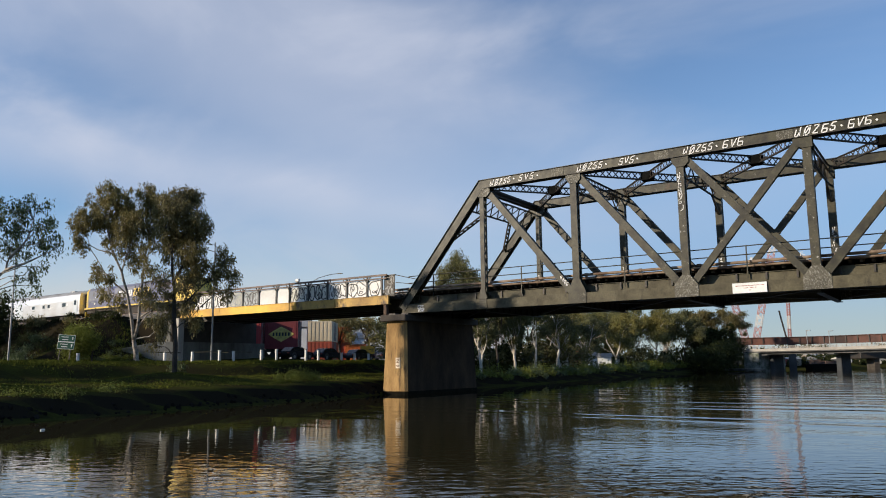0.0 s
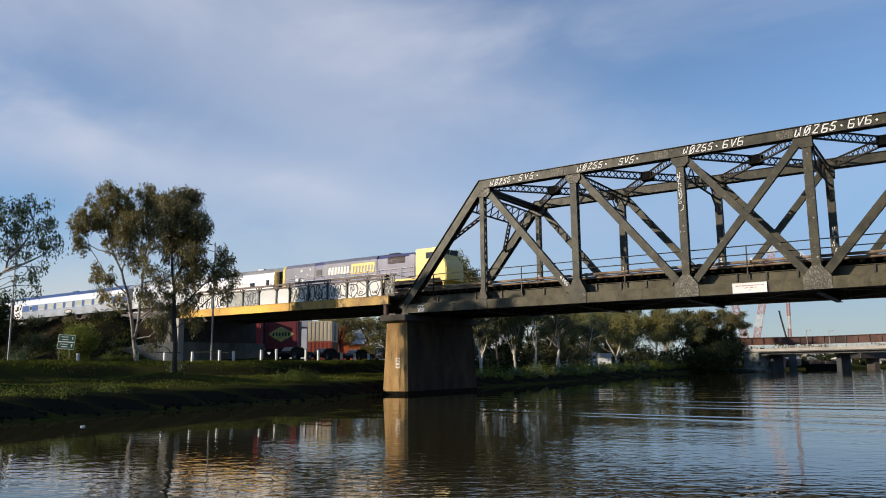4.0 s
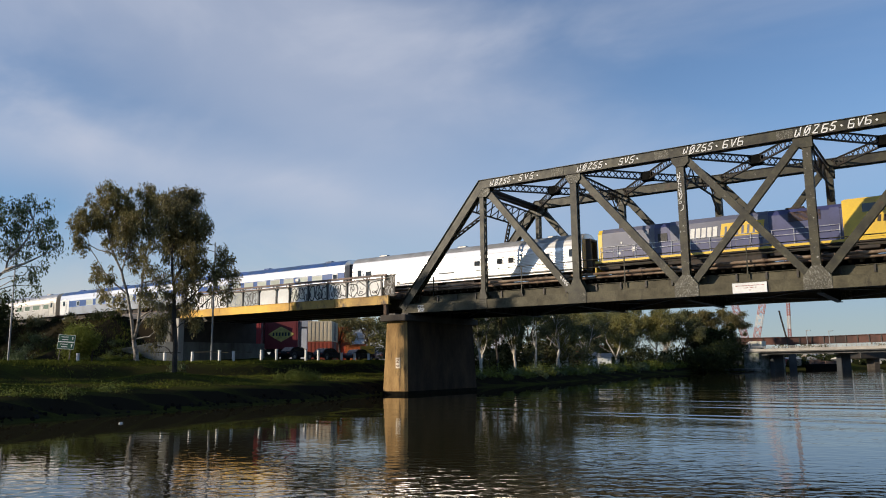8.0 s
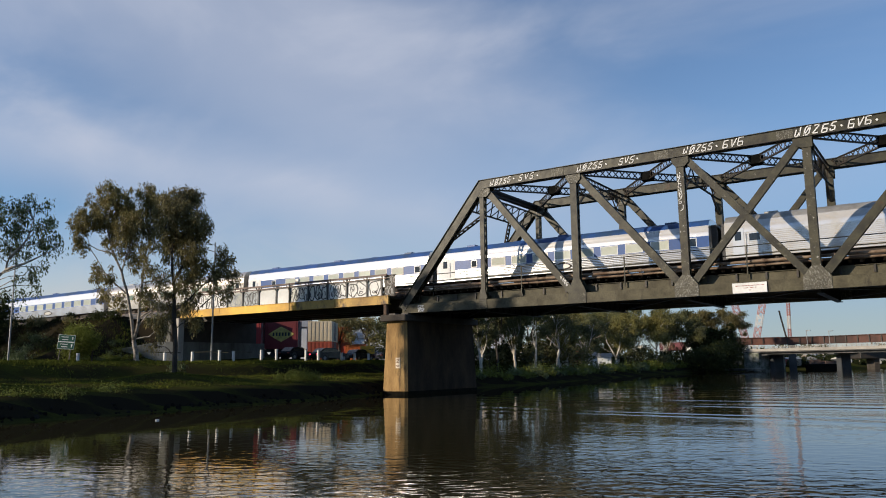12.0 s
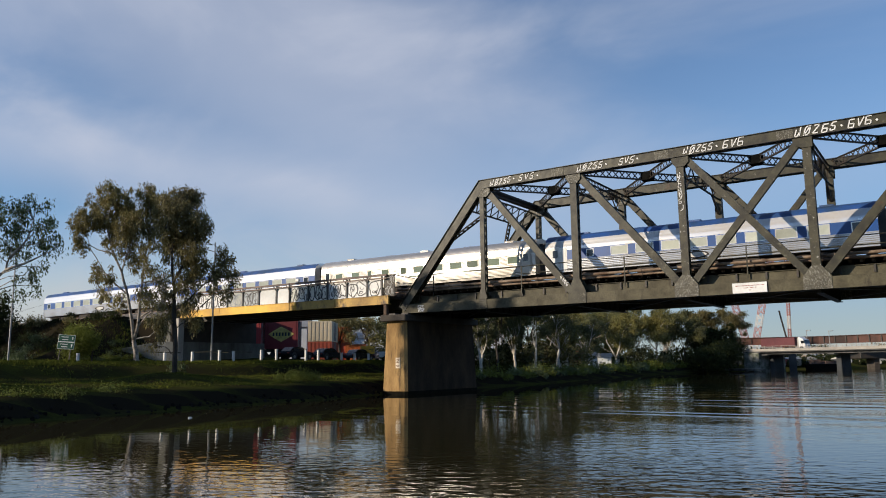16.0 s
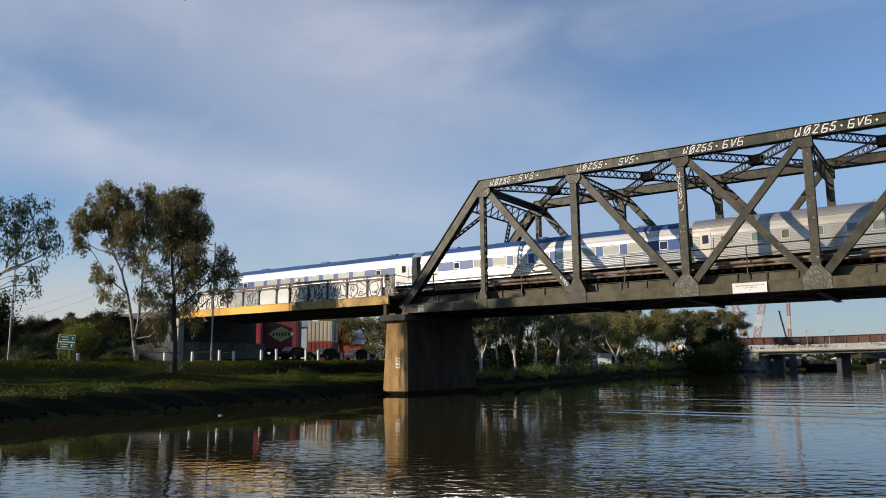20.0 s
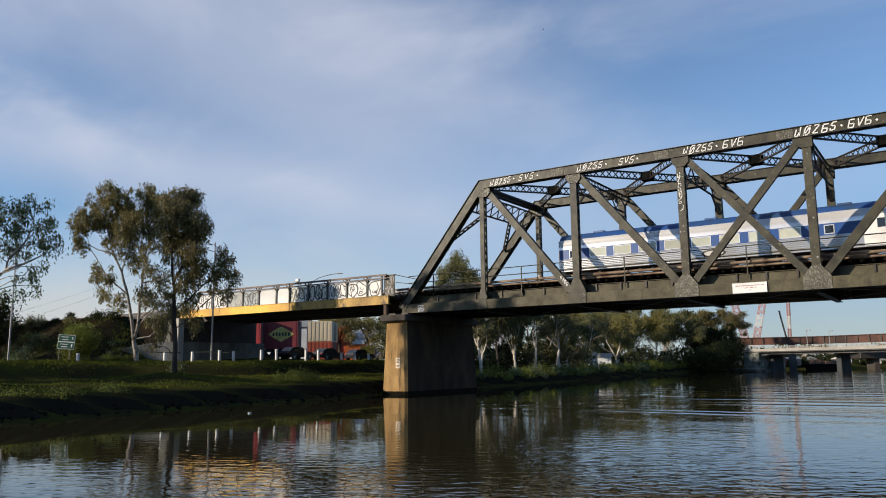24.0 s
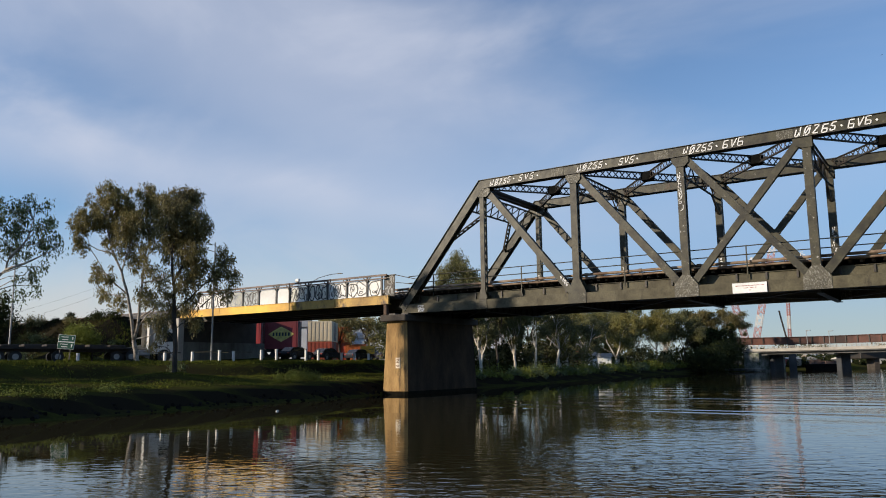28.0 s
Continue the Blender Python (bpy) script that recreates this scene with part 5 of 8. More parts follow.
def gum(stems, r, blobs, size, bark, leaf, seed, label, per=36, clump=62, swell=1.1):
    """A gum tree: forked stems, a limb with twigs for each mass of the crown, and hanging leaf clumps at the twig ends."""
    rng = random.Random(seed)
    nr = np.random.default_rng(seed)
    base = Vector(stems[0][0])
    t = root("gum_tree", pose(0, 0, 0), label, "tree", "gum trees")
    for i, s in enumerate(stems):
        bm = B()
        pts = [Vector(q) for q in s]
        if i == 0:
            pts[0] = Vector((base.x, base.y, min(base.z, land_z(base.x, base.y)) - 0.4))
        k = r if i == 0 else r * (0.62 if i < 3 else 0.3)
        limb(bm, pts, k, k * (0.68 if i == 0 and len(pts) < 4 else 0.25), 9)
        part("trunk" if i == 0 else "limb", bm, bark, t, smooth=True)
    knots = []
    for s in stems:
        for a, b2 in zip(s, s[1:]):
            knots += [Vector(a).lerp(Vector(b2), k / 3) for k in range(1, 4)]
    cen, rad = [], []
    for bx in blobs:
        bx = (*bx[:3], bx[3] * swell, bx[4] * swell, bx[5] * swell, max(bx[6], 0.45))
        c = Vector(bx[:3])
        lower = [q for q in knots if q.z < c.z - 0.3] or knots[:1]
        s = min(lower, key=lambda q: (q - c).length)
        bm = B()
        mid = s.lerp(c, 0.55) + Vector((rng.uniform(-0.25, 0.25), rng.uniform(-0.25, 0.25), rng.uniform(0.0, 0.3)))
        limb(bm, [s, mid, c], r * 0.24, r * 0.09, 6)
        n = max(3, int(per * bx[6] * (bx[3] * bx[5] / 0.8) ** 0.8))
        for _ in range(n):
            d = Vector((rng.gauss(0, 1), rng.gauss(0, 1), rng.gauss(0, 1))).normalized()
            d = d * rng.random() ** 0.4
            e = c + Vector((d.x * bx[3], d.y * bx[4], d.z * bx[5]))
            if len(cen) % 3 < 2:
                f = mid.lerp(c, rng.uniform(0.2, 1.0))
                limb(bm, [f, f.lerp(e, 0.5) + Vector((0, 0, 0.1)), e], r * 0.09, r * 0.03, 4)
            cen.append(e)
            rad.append(rng.uniform(0.18, 0.44))
        part("limb", bm, bark, t, smooth=True)
    cen, rad = np.array([tuple(q) for q in cen]), np.array(rad)
    n = len(cen) * clump
    d = nr.normal(size=(n, 3))
    d *= (nr.random(n) ** 0.45 / np.linalg.norm(d, axis=1))[:, None]
    p = np.repeat(cen, clump, axis=0) + d * np.repeat(rad, clump)[:, None] * (1.15, 1.15, 1.6) - (0, 0, 0.12)
    w2 = nr.normal(size=(n, 3)) * 0.5
    w2[:, 2] -= 0.95
    w2 /= np.linalg.norm(w2, axis=1)[:, None]
    side = np.cross(w2, nr.normal(size=(n, 3)))
    side /= np.linalg.norm(side, axis=1)[:, None] + 1e-9
    ln = size * (0.6 + 0.8 * nr.random(n))[:, None]
    w = ln * 0.16
    v = np.stack([p, p + w2 * ln * 0.45 + side * w, p + w2 * ln, p + w2 * ln * 0.45 - side * w], axis=1).reshape(-1, 3)
    raw("crown", v.tolist(), np.arange(n * 4).reshape(-1, 4).tolist(), leaf, t)
    return t


T1 = [(-26.93, -14.77, 16.42, 0.91, 0.86, 0.82, 1.0), (-28.1, -13.26, 15.71, 1.21, 1.16, 1.12, 1.0), (-29.49, -14.53, 16.06, 0.75, 0.71, 0.6, 0.6), (-29.05, -15.46, 14.34, 1.05, 1.01, 0.77, 1.0), (-30.15, -15.35, 13.66, 0.77, 0.74, 0.92, 0.8), (-28.36, -14.43, 14.52, 1.19, 1.14, 1.09, 1.0),
      (-30.58, -14.92, 12.35, 0.66, 0.63, 0.78, 0.35), (-30.11, -13.79, 10.27, 0.6, 0.56, 1.02, 0.25), (-27.61, -14.11, 9.68, 0.7, 0.65, 0.82, 0.2), (-25.99, -13.91, 13.48, 1.05, 0.99, 1.05, 0.9), (-27.17, -12.18, 13.02, 0.93, 0.88, 0.93, 0.6), (-25.03, -12.58, 16.38, 1.09, 1.04, 0.77, 1.0)]
T1 += [(-25.56, -11.74, 15.37, 1.16, 1.09, 1.12, 1.0), (-24.88, -13.36, 14.09, 0.87, 0.83, 1.08, 0.8), (-24.77, -11.87, 13.75, 1.06, 1.01, 1.06, 0.9), (-27.49, -12.51, 11.88, 0.89, 0.85, 0.84, 0.3), (-27.22, -13.93, 12.24, 0.87, 0.83, 0.7, 0.4), (-30.04, -12.9, 8.28, 0.72, 0.67, 0.72, 0.22),
       (-28.9, -12.17, 7.7, 0.78, 0.75, 0.72, 0.22), (-24.57, -12.62, 11.68, 0.87, 0.83, 0.87, 0.45), (-24.8, -12.47, 9.99, 0.7, 0.65, 0.7, 0.25), (-26.32, -11.66, 8.51, 0.77, 0.74, 0.74, 0.4), (-26.02, -10.46, 9.72, 0.89, 0.85, 0.72, 0.35), (-26.19, -13.4, 15.72, 0.55, 0.52, 1.09, 0.35)]
T2 = [(-14.15, -17.26, 13.7, 1.11, 1.05, 0.77, 1.0), (-13.51, -16.82, 13.54, 0.65, 0.61, 0.77, 1.0), (-12.97, -18.52, 12.33, 1.26, 1.2, 1.01, 1.0), (-12.08, -17.75, 11.89, 0.86, 0.82, 0.89, 1.0), (-12.93, -16.35, 11.59, 0.58, 0.55, 0.76, 0.9), (-14.65, -17.76, 11.5, 0.89, 0.84, 0.92, 1.0),
      (-13.72, -17.17, 10.86, 1.03, 0.98, 0.88, 1.0), (-12.67, -17.21, 9.91, 0.72, 0.69, 0.78, 0.7), (-14.38, -18.23, 13.25, 0.64, 0.6, 0.73, 0.9), (-14.22, -17.45, 9.65, 0.88, 0.84, 0.73, 0.6), (-13.39, -16.78, 8.73, 0.88, 0.83, 0.88, 0.8), (-13.1, -17.49, 7.73, 1.01, 0.96, 0.69, 0.6)]
T2 += [(-12.47, -16.6, 9.05, 0.57, 0.54, 0.7, 0.6), (-14.95, -18.01, 7.06, 0.87, 0.83, 0.54, 0.35), (-15.26, -17.23, 6.3, 0.89, 0.84, 0.52, 0.4), (-14.29, -15.99, 6.86, 0.73, 0.71, 0.58, 0.35), (-12.04, -15.09, 9.64, 0.58, 0.55, 0.65, 0.8), (-11.72, -15.69, 8.48, 0.78, 0.74, 0.57, 0.7), (-10.83, -15.29, 8.14, 0.42, 0.4, 0.57, 0.5)]
T2 += [(-10.89, -15.58, 7.06, 0.53, 0.52, 0.42, 0.22), (-11.29, -16.57, 7.76, 0.56, 0.53, 0.51, 0.4), (-13.03, -17.45, 5.95, 0.56, 0.53, 0.56, 0.25), (-13.52, -16.51, 5.12, 0.54, 0.52, 0.73, 0.2), (-15.11, -17.97, 5.2, 0.72, 0.69, 0.57, 0.3), (-14.98, -17.6, 4.54, 0.57, 0.54, 0.42, 0.25), (-16.72, -17.28, 3.53, 0.28, 0.26, 0.43, 0.2)]
T1 += [(-26.95, -11.86, 10.95, 0.91, 0.85, 0.91, 0.35), (-25.7, -11.41, 7.55, 0.91, 0.85, 0.67, 0.4), (-28.53, -13.33, 13.22, 0.91, 0.85, 0.8, 0.6), (-26.83, -12.88, 14.69, 0.91, 0.91, 0.91, 0.9), (-25.36, -11.07, 5.86, 0.8, 0.67, 0.67, 0.35), (-24.34, -10.84, 12.42, 0.91, 0.91, 0.91, 0.7)]
gum([[(-27.28, -11.22, 1.89), (-27.25, -11.46, 3.41), (-27.32, -11.68, 4.33)],
     [(-27.32, -11.68, 4.33), (-27.32, -12.05, 6.33), (-27.37, -12.36, 7.79), (-27.61, -12.93, 9.98), (-28.13, -13.62, 11.81), (-28.25, -14.07, 13.81), (-27.72, -14.13, 15.99)],
     [(-27.32, -11.68, 4.33), (-26.89, -11.63, 5.6), (-26.67, -11.75, 7.05), (-26.24, -11.86, 9.23), (-25.89, -11.99, 11.24), (-25.27, -12.05, 13.77), (-25.15, -12.37, 15.96)],
     [(-27.34, -12.39, 8.07), (-28.1, -13.06, 8.89), (-28.84, -13.76, 9.99), (-29.58, -14.6, 11.82), (-29.82, -15.17, 14.02)],
     [(-26.76, -11.65, 6.14), (-25.46, -10.92, 7.03), (-24.29, -10.34, 8.11), (-23.1, -9.7, 9.02)],
     [(-26.25, -11.84, 9.05), (-24.94, -10.99, 9.31), (-24.39, -10.74, 9.94), (-23.74, -10.44, 10.65)],
     [(-26.91, -11.61, 5.42), (-26.21, -11.31, 6.32), (-24.98, -10.64, 7.22), (-23.56, -9.76, 7.74)],
     [(-27.22, -11.65, 4.41), (-26.22, -10.99, 4.59), (-25.81, -10.78, 4.95), (-25.91, -10.93, 5.41)],
     [(-27.61, -12.93, 9.98), (-27.19, -12.88, 11.25), (-26.42, -12.69, 13.06)],
     [(-27.93, -13.42, 11.44), (-29.11, -14.29, 11.82), (-30.12, -15.11, 12.55)],
     [(-25.93, -11.95, 10.87), (-26.29, -12.4, 11.97), (-26.52, -12.86, 13.61)]], 0.24, T1, 0.22, bark_pale, leaf_gum, 11, "tall gum tree with a pale forked trunk on the bank", 30, 52)
gum([[(-14.86, -16.71, 1.78), (-14.61, -17.06, 4.61), (-14.49, -17.25, 6.11), (-14.39, -17.51, 7.9), (-14.24, -17.8, 9.99), (-13.84, -17.83, 11.62)],
     [(-14.39, -17.51, 7.9), (-13.59, -17.19, 9.09), (-12.94, -17.03, 10.58), (-12.55, -17.04, 12.06)],
     [(-14.27, -17.77, 9.69), (-14.51, -18.2, 11.19), (-14.22, -18.34, 12.98)],
     [(-14.49, -17.2, 5.81), (-13.28, -16.6, 6.99), (-12.18, -16.05, 8.02), (-11.4, -15.7, 9.06)],
     [(-13.8, -16.9, 6.7), (-12.99, -16.24, 6.09), (-13.98, -16.69, 4.91)]], 0.18, T2, 0.21, bark_dark, leaf_dark, 12, "dense dark gum tree with a blackened straight trunk", 32, 56)
T3 = [(-21.22, -24.15, 12.48, 1.12, 1.06, 0.97, 0.5), (-21.89, -24.86, 11.48, 1.04, 0.99, 1.04, 0.5), (-19.34, -23.92, 11.14, 0.97, 0.92, 0.82, 0.5),
      (-21.25, -23.8, 10.41, 1.23, 1.17, 0.82, 0.5), (-22.71, -24.71, 10.05, 0.9, 0.85, 0.82, 0.4), (-19.91, -24.14, 7.97, 0.52, 0.5, 0.67, 0.3)]
T3 += [(-21.73, -24.79, 7.11, 0.9, 0.85, 0.67, 0.4), (-19.49, -23.03, 10.4, 0.6, 0.57, 0.49, 0.3), (-22.25, -26.83, 11.61, 1.87, 1.77, 1.68, 0.8)]
T3 += [(-21.12, -25.74, 12.32, 1.13, 1.13, 0.96, 0.6), (-21.68, -24.14, 12.89, 0.98, 0.98, 0.83, 0.6), (-20.61, -23.68, 12.99, 0.6, 0.6, 0.51, 0.5), (-20.84, -25.02, 11.34, 1.13, 1.13, 0.96, 0.5), (-19.75, -23.57, 11.35, 0.98, 0.98, 0.83, 0.5), (-18.98, -23.01, 10.36, 0.45, 0.45, 0.38, 0.4)]
T3 += [(-20.98, -23.76, 10.3, 0.91, 0.91, 0.77, 0.5), (-22.6, -24.41, 10.07, 0.98, 0.98, 0.83, 0.5), (-19.41, -24.02, 8.62, 0.68, 0.68, 0.58, 0.4), (-20.13, -24.59, 8.02, 0.68, 0.68, 0.58, 0.5), (-20.52, -23.57, 7.47, 0.49, 0.49, 0.42, 0.4), (-21.9, -24.63, 13.38, 0.53, 0.53, 0.45, 0.5), (-22.64, -25.98, 9.51, 1.4, 1.4, 1.2, 0.4)]
gum([[(-24.09, -25.4, 1.9), (-23.43, -25.64, 5.47), (-22.61, -25.49, 7.68), (-21.76, -25.06, 8.48), (-21.32, -25.02, 9.88)], [(-21.76, -25.06, 8.48), (-20.6, -24.4, 8.9), (-19.2, -23.5, 9.7)], [(-21.5, -25.0, 9.2), (-20.6, -24.4, 10.5), (-20.4, -24.2, 11.8)]], 0.17, T3, 0.22, bark_pale, leaf_green, 13, "open gum tree with fresh green leaves on the bank", 13, 40)


def shrub(blobs, count, size, leaf, seed, label, name="shrub", droop=0.1, loose=0.2):
    t = root(name, pose(0, 0, 0), label, "shrub", "shrubs")
    v, f = leaves(blobs, count, size, seed, droop, loose=loose)
    raw("foliage", v, f, leaf, t)
    for bx in blobs:
        g = land_z(bx[0], bx[1])
        bm = B()
        limb(bm, [(bx[0], bx[1], g - 0.2), (bx[0] + 0.15, bx[1], (g + bx[2]) / 2), (bx[0], bx[1] + 0.1, bx[2])], 0.09, 0.04, 5)
        part("stem", bm, bark_dark, t)
    return t


shrub([(-38.3, -9.95, 4.9, 1.75, 1.6, 1.5, 1), (-39.6, -10.1, 4.5, 1.1, 1.1, 1.2, 1), (-37.0, -9.5, 4.7, 1.2, 1.2, 1.3, 1), (-38.4, -10.2, 3.7, 1.7, 1.4, 0.9, 1)], 21000, 0.17, leaf_mat("leaf_shrub", (0.19, 0.22, 0.038), spec=0.2), 21, "round leafy green shrub on the embankment slope")
shrub([(-56.2, -7.9, 7.2, 2.1, 2.0, 2.6, 1), (-58.1, -9.6, 7.4, 2.5, 2.3, 3.2, 1), (-56.6, -8.5, 4.8, 2.6, 2.2, 2.0, 1)], 7000, 0.3, leaf_deep, 22, "tall dark bush beside the embankment")
rng = random.Random(5)
for i in range(17):
    x = -44 - i * 1.9 + rng.uniform(-0.6, 0.6)
    y = -2.9 + track_dy(x) + rng.uniform(-1.2, 0.4)
    g = land_z(x, y)
    h = rng.uniform(0.22, 0.6)
    shrub([(x, y, g + h * 0.6, rng.uniform(0.6, 1.3), 0.8, h, 1)], 700, 0.2, rng.choice((leaf_deep, leaf_gum, leaf_deep)), 30 + i, "low scrubby bush along the railway embankment top")
for i in range(15):
    x = rng.uniform(-72, -40)
    y = rng.uniform(-13.5, -4.5) + track_dy(x)
    g = land_z(x, y)
    h = rng.uniform(0.3, 0.8)
    shrub([(x, y, g + h * 0.5, rng.uniform(0.7, 1.7), rng.uniform(0.6, 1.2), h, 1)], 650, 0.2, rng.choice((leaf_deep, leaf_green, leaf_deep)), 60 + i, "low weedy bush on the embankment slope")


def far_gum(x, y, height, half, seed, leaf, bark, count=4200, size=0.42, label="gum tree on the far river bank", low=0.35):
    """A gum seen across the water: a leaning trunk that forks into bare splaying limbs, each carrying a few ragged leaf masses."""
    g = land_z(x, y)
    rng = random.Random(seed)
    t = root("gum_tree", pose(0, 0, 0), label, "tree", "gum trees")
    r = 0.024 * half + 0.085
    lean = Vector((rng.uniform(-0.12, 0.12), rng.uniform(-0.12, 0.12), 1))
    fork = Vector((x, y, g)) + lean * height * rng.uniform(0.16, 0.3)
    bm = B()
    limb(bm, [Vector((x, y, g - 0.5)), Vector((x, y, g)).lerp(fork, 0.55) + Vector((rng.uniform(-0.2, 0.2), 0, 0)), fork], r * 1.15, r * 0.8, 8)
    part("trunk", bm, bark, t, smooth=True)
    blobs = []
    turn = rng.uniform(0, 6.28)
    stems = rng.randint(3, 5)
    for i in range(stems):
        a = turn + 6.28 * i / stems + rng.uniform(-0.5, 0.5)
        q = half * rng.uniform(0.25, 0.75)
        top = Vector((x + q * math.cos(a), y + q * math.sin(a), g + height * rng.uniform(0.62, 0.84)))
        elbow = fork.lerp(top, 0.45) + Vector((rng.uniform(-0.6, 0.6), rng.uniform(-0.6, 0.6), -0.04 * height))
        bm = B()
        limb(bm, [fork, elbow, top], r * 0.62, r * 0.2, 6)
        for _ in range(4):
            s = elbow.lerp(top, rng.uniform(-0.4, 0.9))
            e = s + Vector((rng.gauss(0, 0.3) * half, rng.gauss(0, 0.3) * half, rng.uniform(0.05, 0.2) * height))
            e.z = min(e.z, g + height * 0.93)
            limb(bm, [s, s.lerp(e, 0.5) + Vector((0, 0, 0.25)), e], r * 0.26, r * 0.09, 5)
            k = half * rng.uniform(0.17, 0.34)
            blobs.append((*e, k, k, k * rng.uniform(0.45, 0.75), rng.uniform(0.5, 1)))
        part("limb", bm, bark, t, smooth=True)
        k = half * rng.uniform(0.26, 0.4)
        blobs.append((*top, k, k, min(k * 0.7, g + height - top.z), 1.0))
    for _ in range(int(8 * (0.75 - low)) if low < 0.75 else 0):
        a, q = rng.uniform(0, 6.28), half * rng.uniform(0.1, 0.8)
        k = half * rng.uniform(0.16, 0.3)
        blobs.append((x + q * math.cos(a), y + q * math.sin(a), g + height * rng.uniform(low, 0.6), k, k, k * 0.8, rng.uniform(0.3, 0.7)))
    v, f = leaves(blobs, int(count * 1.7), size * 0.72, seed, 0.6, loose=0.24)
    raw("crown", v, f, leaf, t)
    return t


for i, (x, y, hh, hw, leaf, bark) in enumerate((
        (-14.9, 23.6, 9.4, 2.6, leaf_far, bark_white), (-19.0, 34.3, 10.6, 3.2, leaf_far, bark_dark), (-17.1, 35.6, 10.4, 3.2, leaf_far, bark_white),
        (-17.2, 41.0, 10.6, 3.4, leaf_far, bark_white), (-19.4, 52.4, 11.0, 4.2, leaf_far, bark_white), (-25.1, 75.4, 9.4, 3.6, leaf_far, bark_white),
        (-25.6, 91.0, 11.2, 6.2, leaf_far_olive, bark_white), (-33.0, 123.9, 12.8, 6.4, leaf_far_olive, bark_white), (-28.8, 125.5, 12.6, 6.4, leaf_far_olive, bark_white),
        (-27.0, 141.4, 14.0, 6.2, leaf_far, bark_dark), (-24.7, 157.1, 16.2, 6.0, leaf_dark, bark_dark), (-21.8, 171.0, 15.6, 4.8, leaf_dark, bark_dark),
        (-34.7, 149.7, 14.2, 5.0, leaf_far, bark_dark), (-24.0, 150.0, 10.0, 5.5, leaf_deep, bark_dark))):
    far_gum(x, y, hh * 1.1, hw, 100 + i, leaf, bark, 7500 if i < 6 else 9500, 0.3 if i < 6 else 0.46, low=0.12 if leaf is leaf_deep else 0.4)
for i, (x, y, hh, hw) in enumerate(((-18.2, 29.0, 9.8, 3.0), (-22.0, 44.0, 10.6, 3.8), (-23.0, 60.0, 9.8, 4.0), (-27.0, 82.0, 9.2, 4.4), (-30.0, 104.0, 11.0, 5.2), (-34.0, 112.0, 11.6, 5.0), (-31.0, 136.0, 13.4, 5.6))):
    far_gum(x, y, hh * 1.12, hw, 150 + i, (leaf_far, leaf_far, leaf_far_olive)[i % 3], bark_white, 7500, 0.3 + 0.0013 * y, low=0.42)
for i, (x, y, hh, hw) in enumerate(((-24.0, 36.0, 11.0, 3.6), (-27.0, 50.0, 12.0, 4.2), (-31.0, 66.0, 12.5, 4.6), (-35.0, 84.0, 13.0, 5.0), (-38.0, 98.0, 14.0, 5.6), (-41.0, 118.0, 15.0, 6.0), (-38.0, 132.0, 15.5, 6.2), (-33.0, 146.0, 16.0, 6.0), (-29.5, 158.0, 16.5, 5.6))):
    far_gum(x, y, hh, hw, 180 + i, (leaf_far, leaf_far_olive, leaf_far)[i % 3], bark_white if i % 2 else bark_dark, 7000, 0.32 + 0.0012 * y, low=0.3)
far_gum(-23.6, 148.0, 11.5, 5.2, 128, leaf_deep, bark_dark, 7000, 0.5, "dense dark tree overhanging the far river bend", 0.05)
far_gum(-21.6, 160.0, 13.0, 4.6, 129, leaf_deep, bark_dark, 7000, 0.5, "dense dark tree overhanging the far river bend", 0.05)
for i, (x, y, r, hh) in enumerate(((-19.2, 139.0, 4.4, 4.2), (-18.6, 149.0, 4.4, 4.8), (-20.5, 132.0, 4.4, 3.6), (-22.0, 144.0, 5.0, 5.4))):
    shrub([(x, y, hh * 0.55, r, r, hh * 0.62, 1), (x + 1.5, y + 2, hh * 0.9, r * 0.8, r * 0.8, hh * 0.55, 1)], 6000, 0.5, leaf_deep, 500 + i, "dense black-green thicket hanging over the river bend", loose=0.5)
# the tall tree behind the truss and those beyond the underpass
tree([(-47.4, 68.7, land_z(-47.4, 68.7)), (-47.2, 68.7, 8.0), (-47.5, 68.5, 13.0), (-47.3, 68.7, 17.5)], 0.26, [(-47.4, 68.7, 20.4, 2.6, 2.6, 2.4, 1), (-49.6, 67.4, 18.6, 2.2, 2.2, 1.9, 1), (-45.4, 70.0, 18.8, 2.4, 2.4, 2.0, 1), (-47.0, 68.9, 17.0, 3.2, 3.2, 1.8, 0.8), (-50.4, 66.8, 16.4, 1.5, 1.5, 1.4, 0.8), (-44.0, 71.0, 16.6, 1.8, 1.8, 1.5, 0.8)], 16000, 0.34, bark_pale, leaf_olive, 131, "tall olive gum tree rising behind the bridge")
far_gum(-51.7, 41.0, 8.6, 4.2, 132, leaf_gum, bark_dark, 5000, 0.4, "gum tree beside the yard beyond the underpass")
far_gum(-52.9, 50.0, 8.4, 3.6, 133, leaf_gum, bark_dark, 4500, 0.4, "gum tree beside the yard beyond the underpass")
far_gum(-65.3, 54.1, 8.8, 3.6, 134, leaf_green, bark_dark, 4500, 0.4, "gum tree beside the yard beyond the underpass")
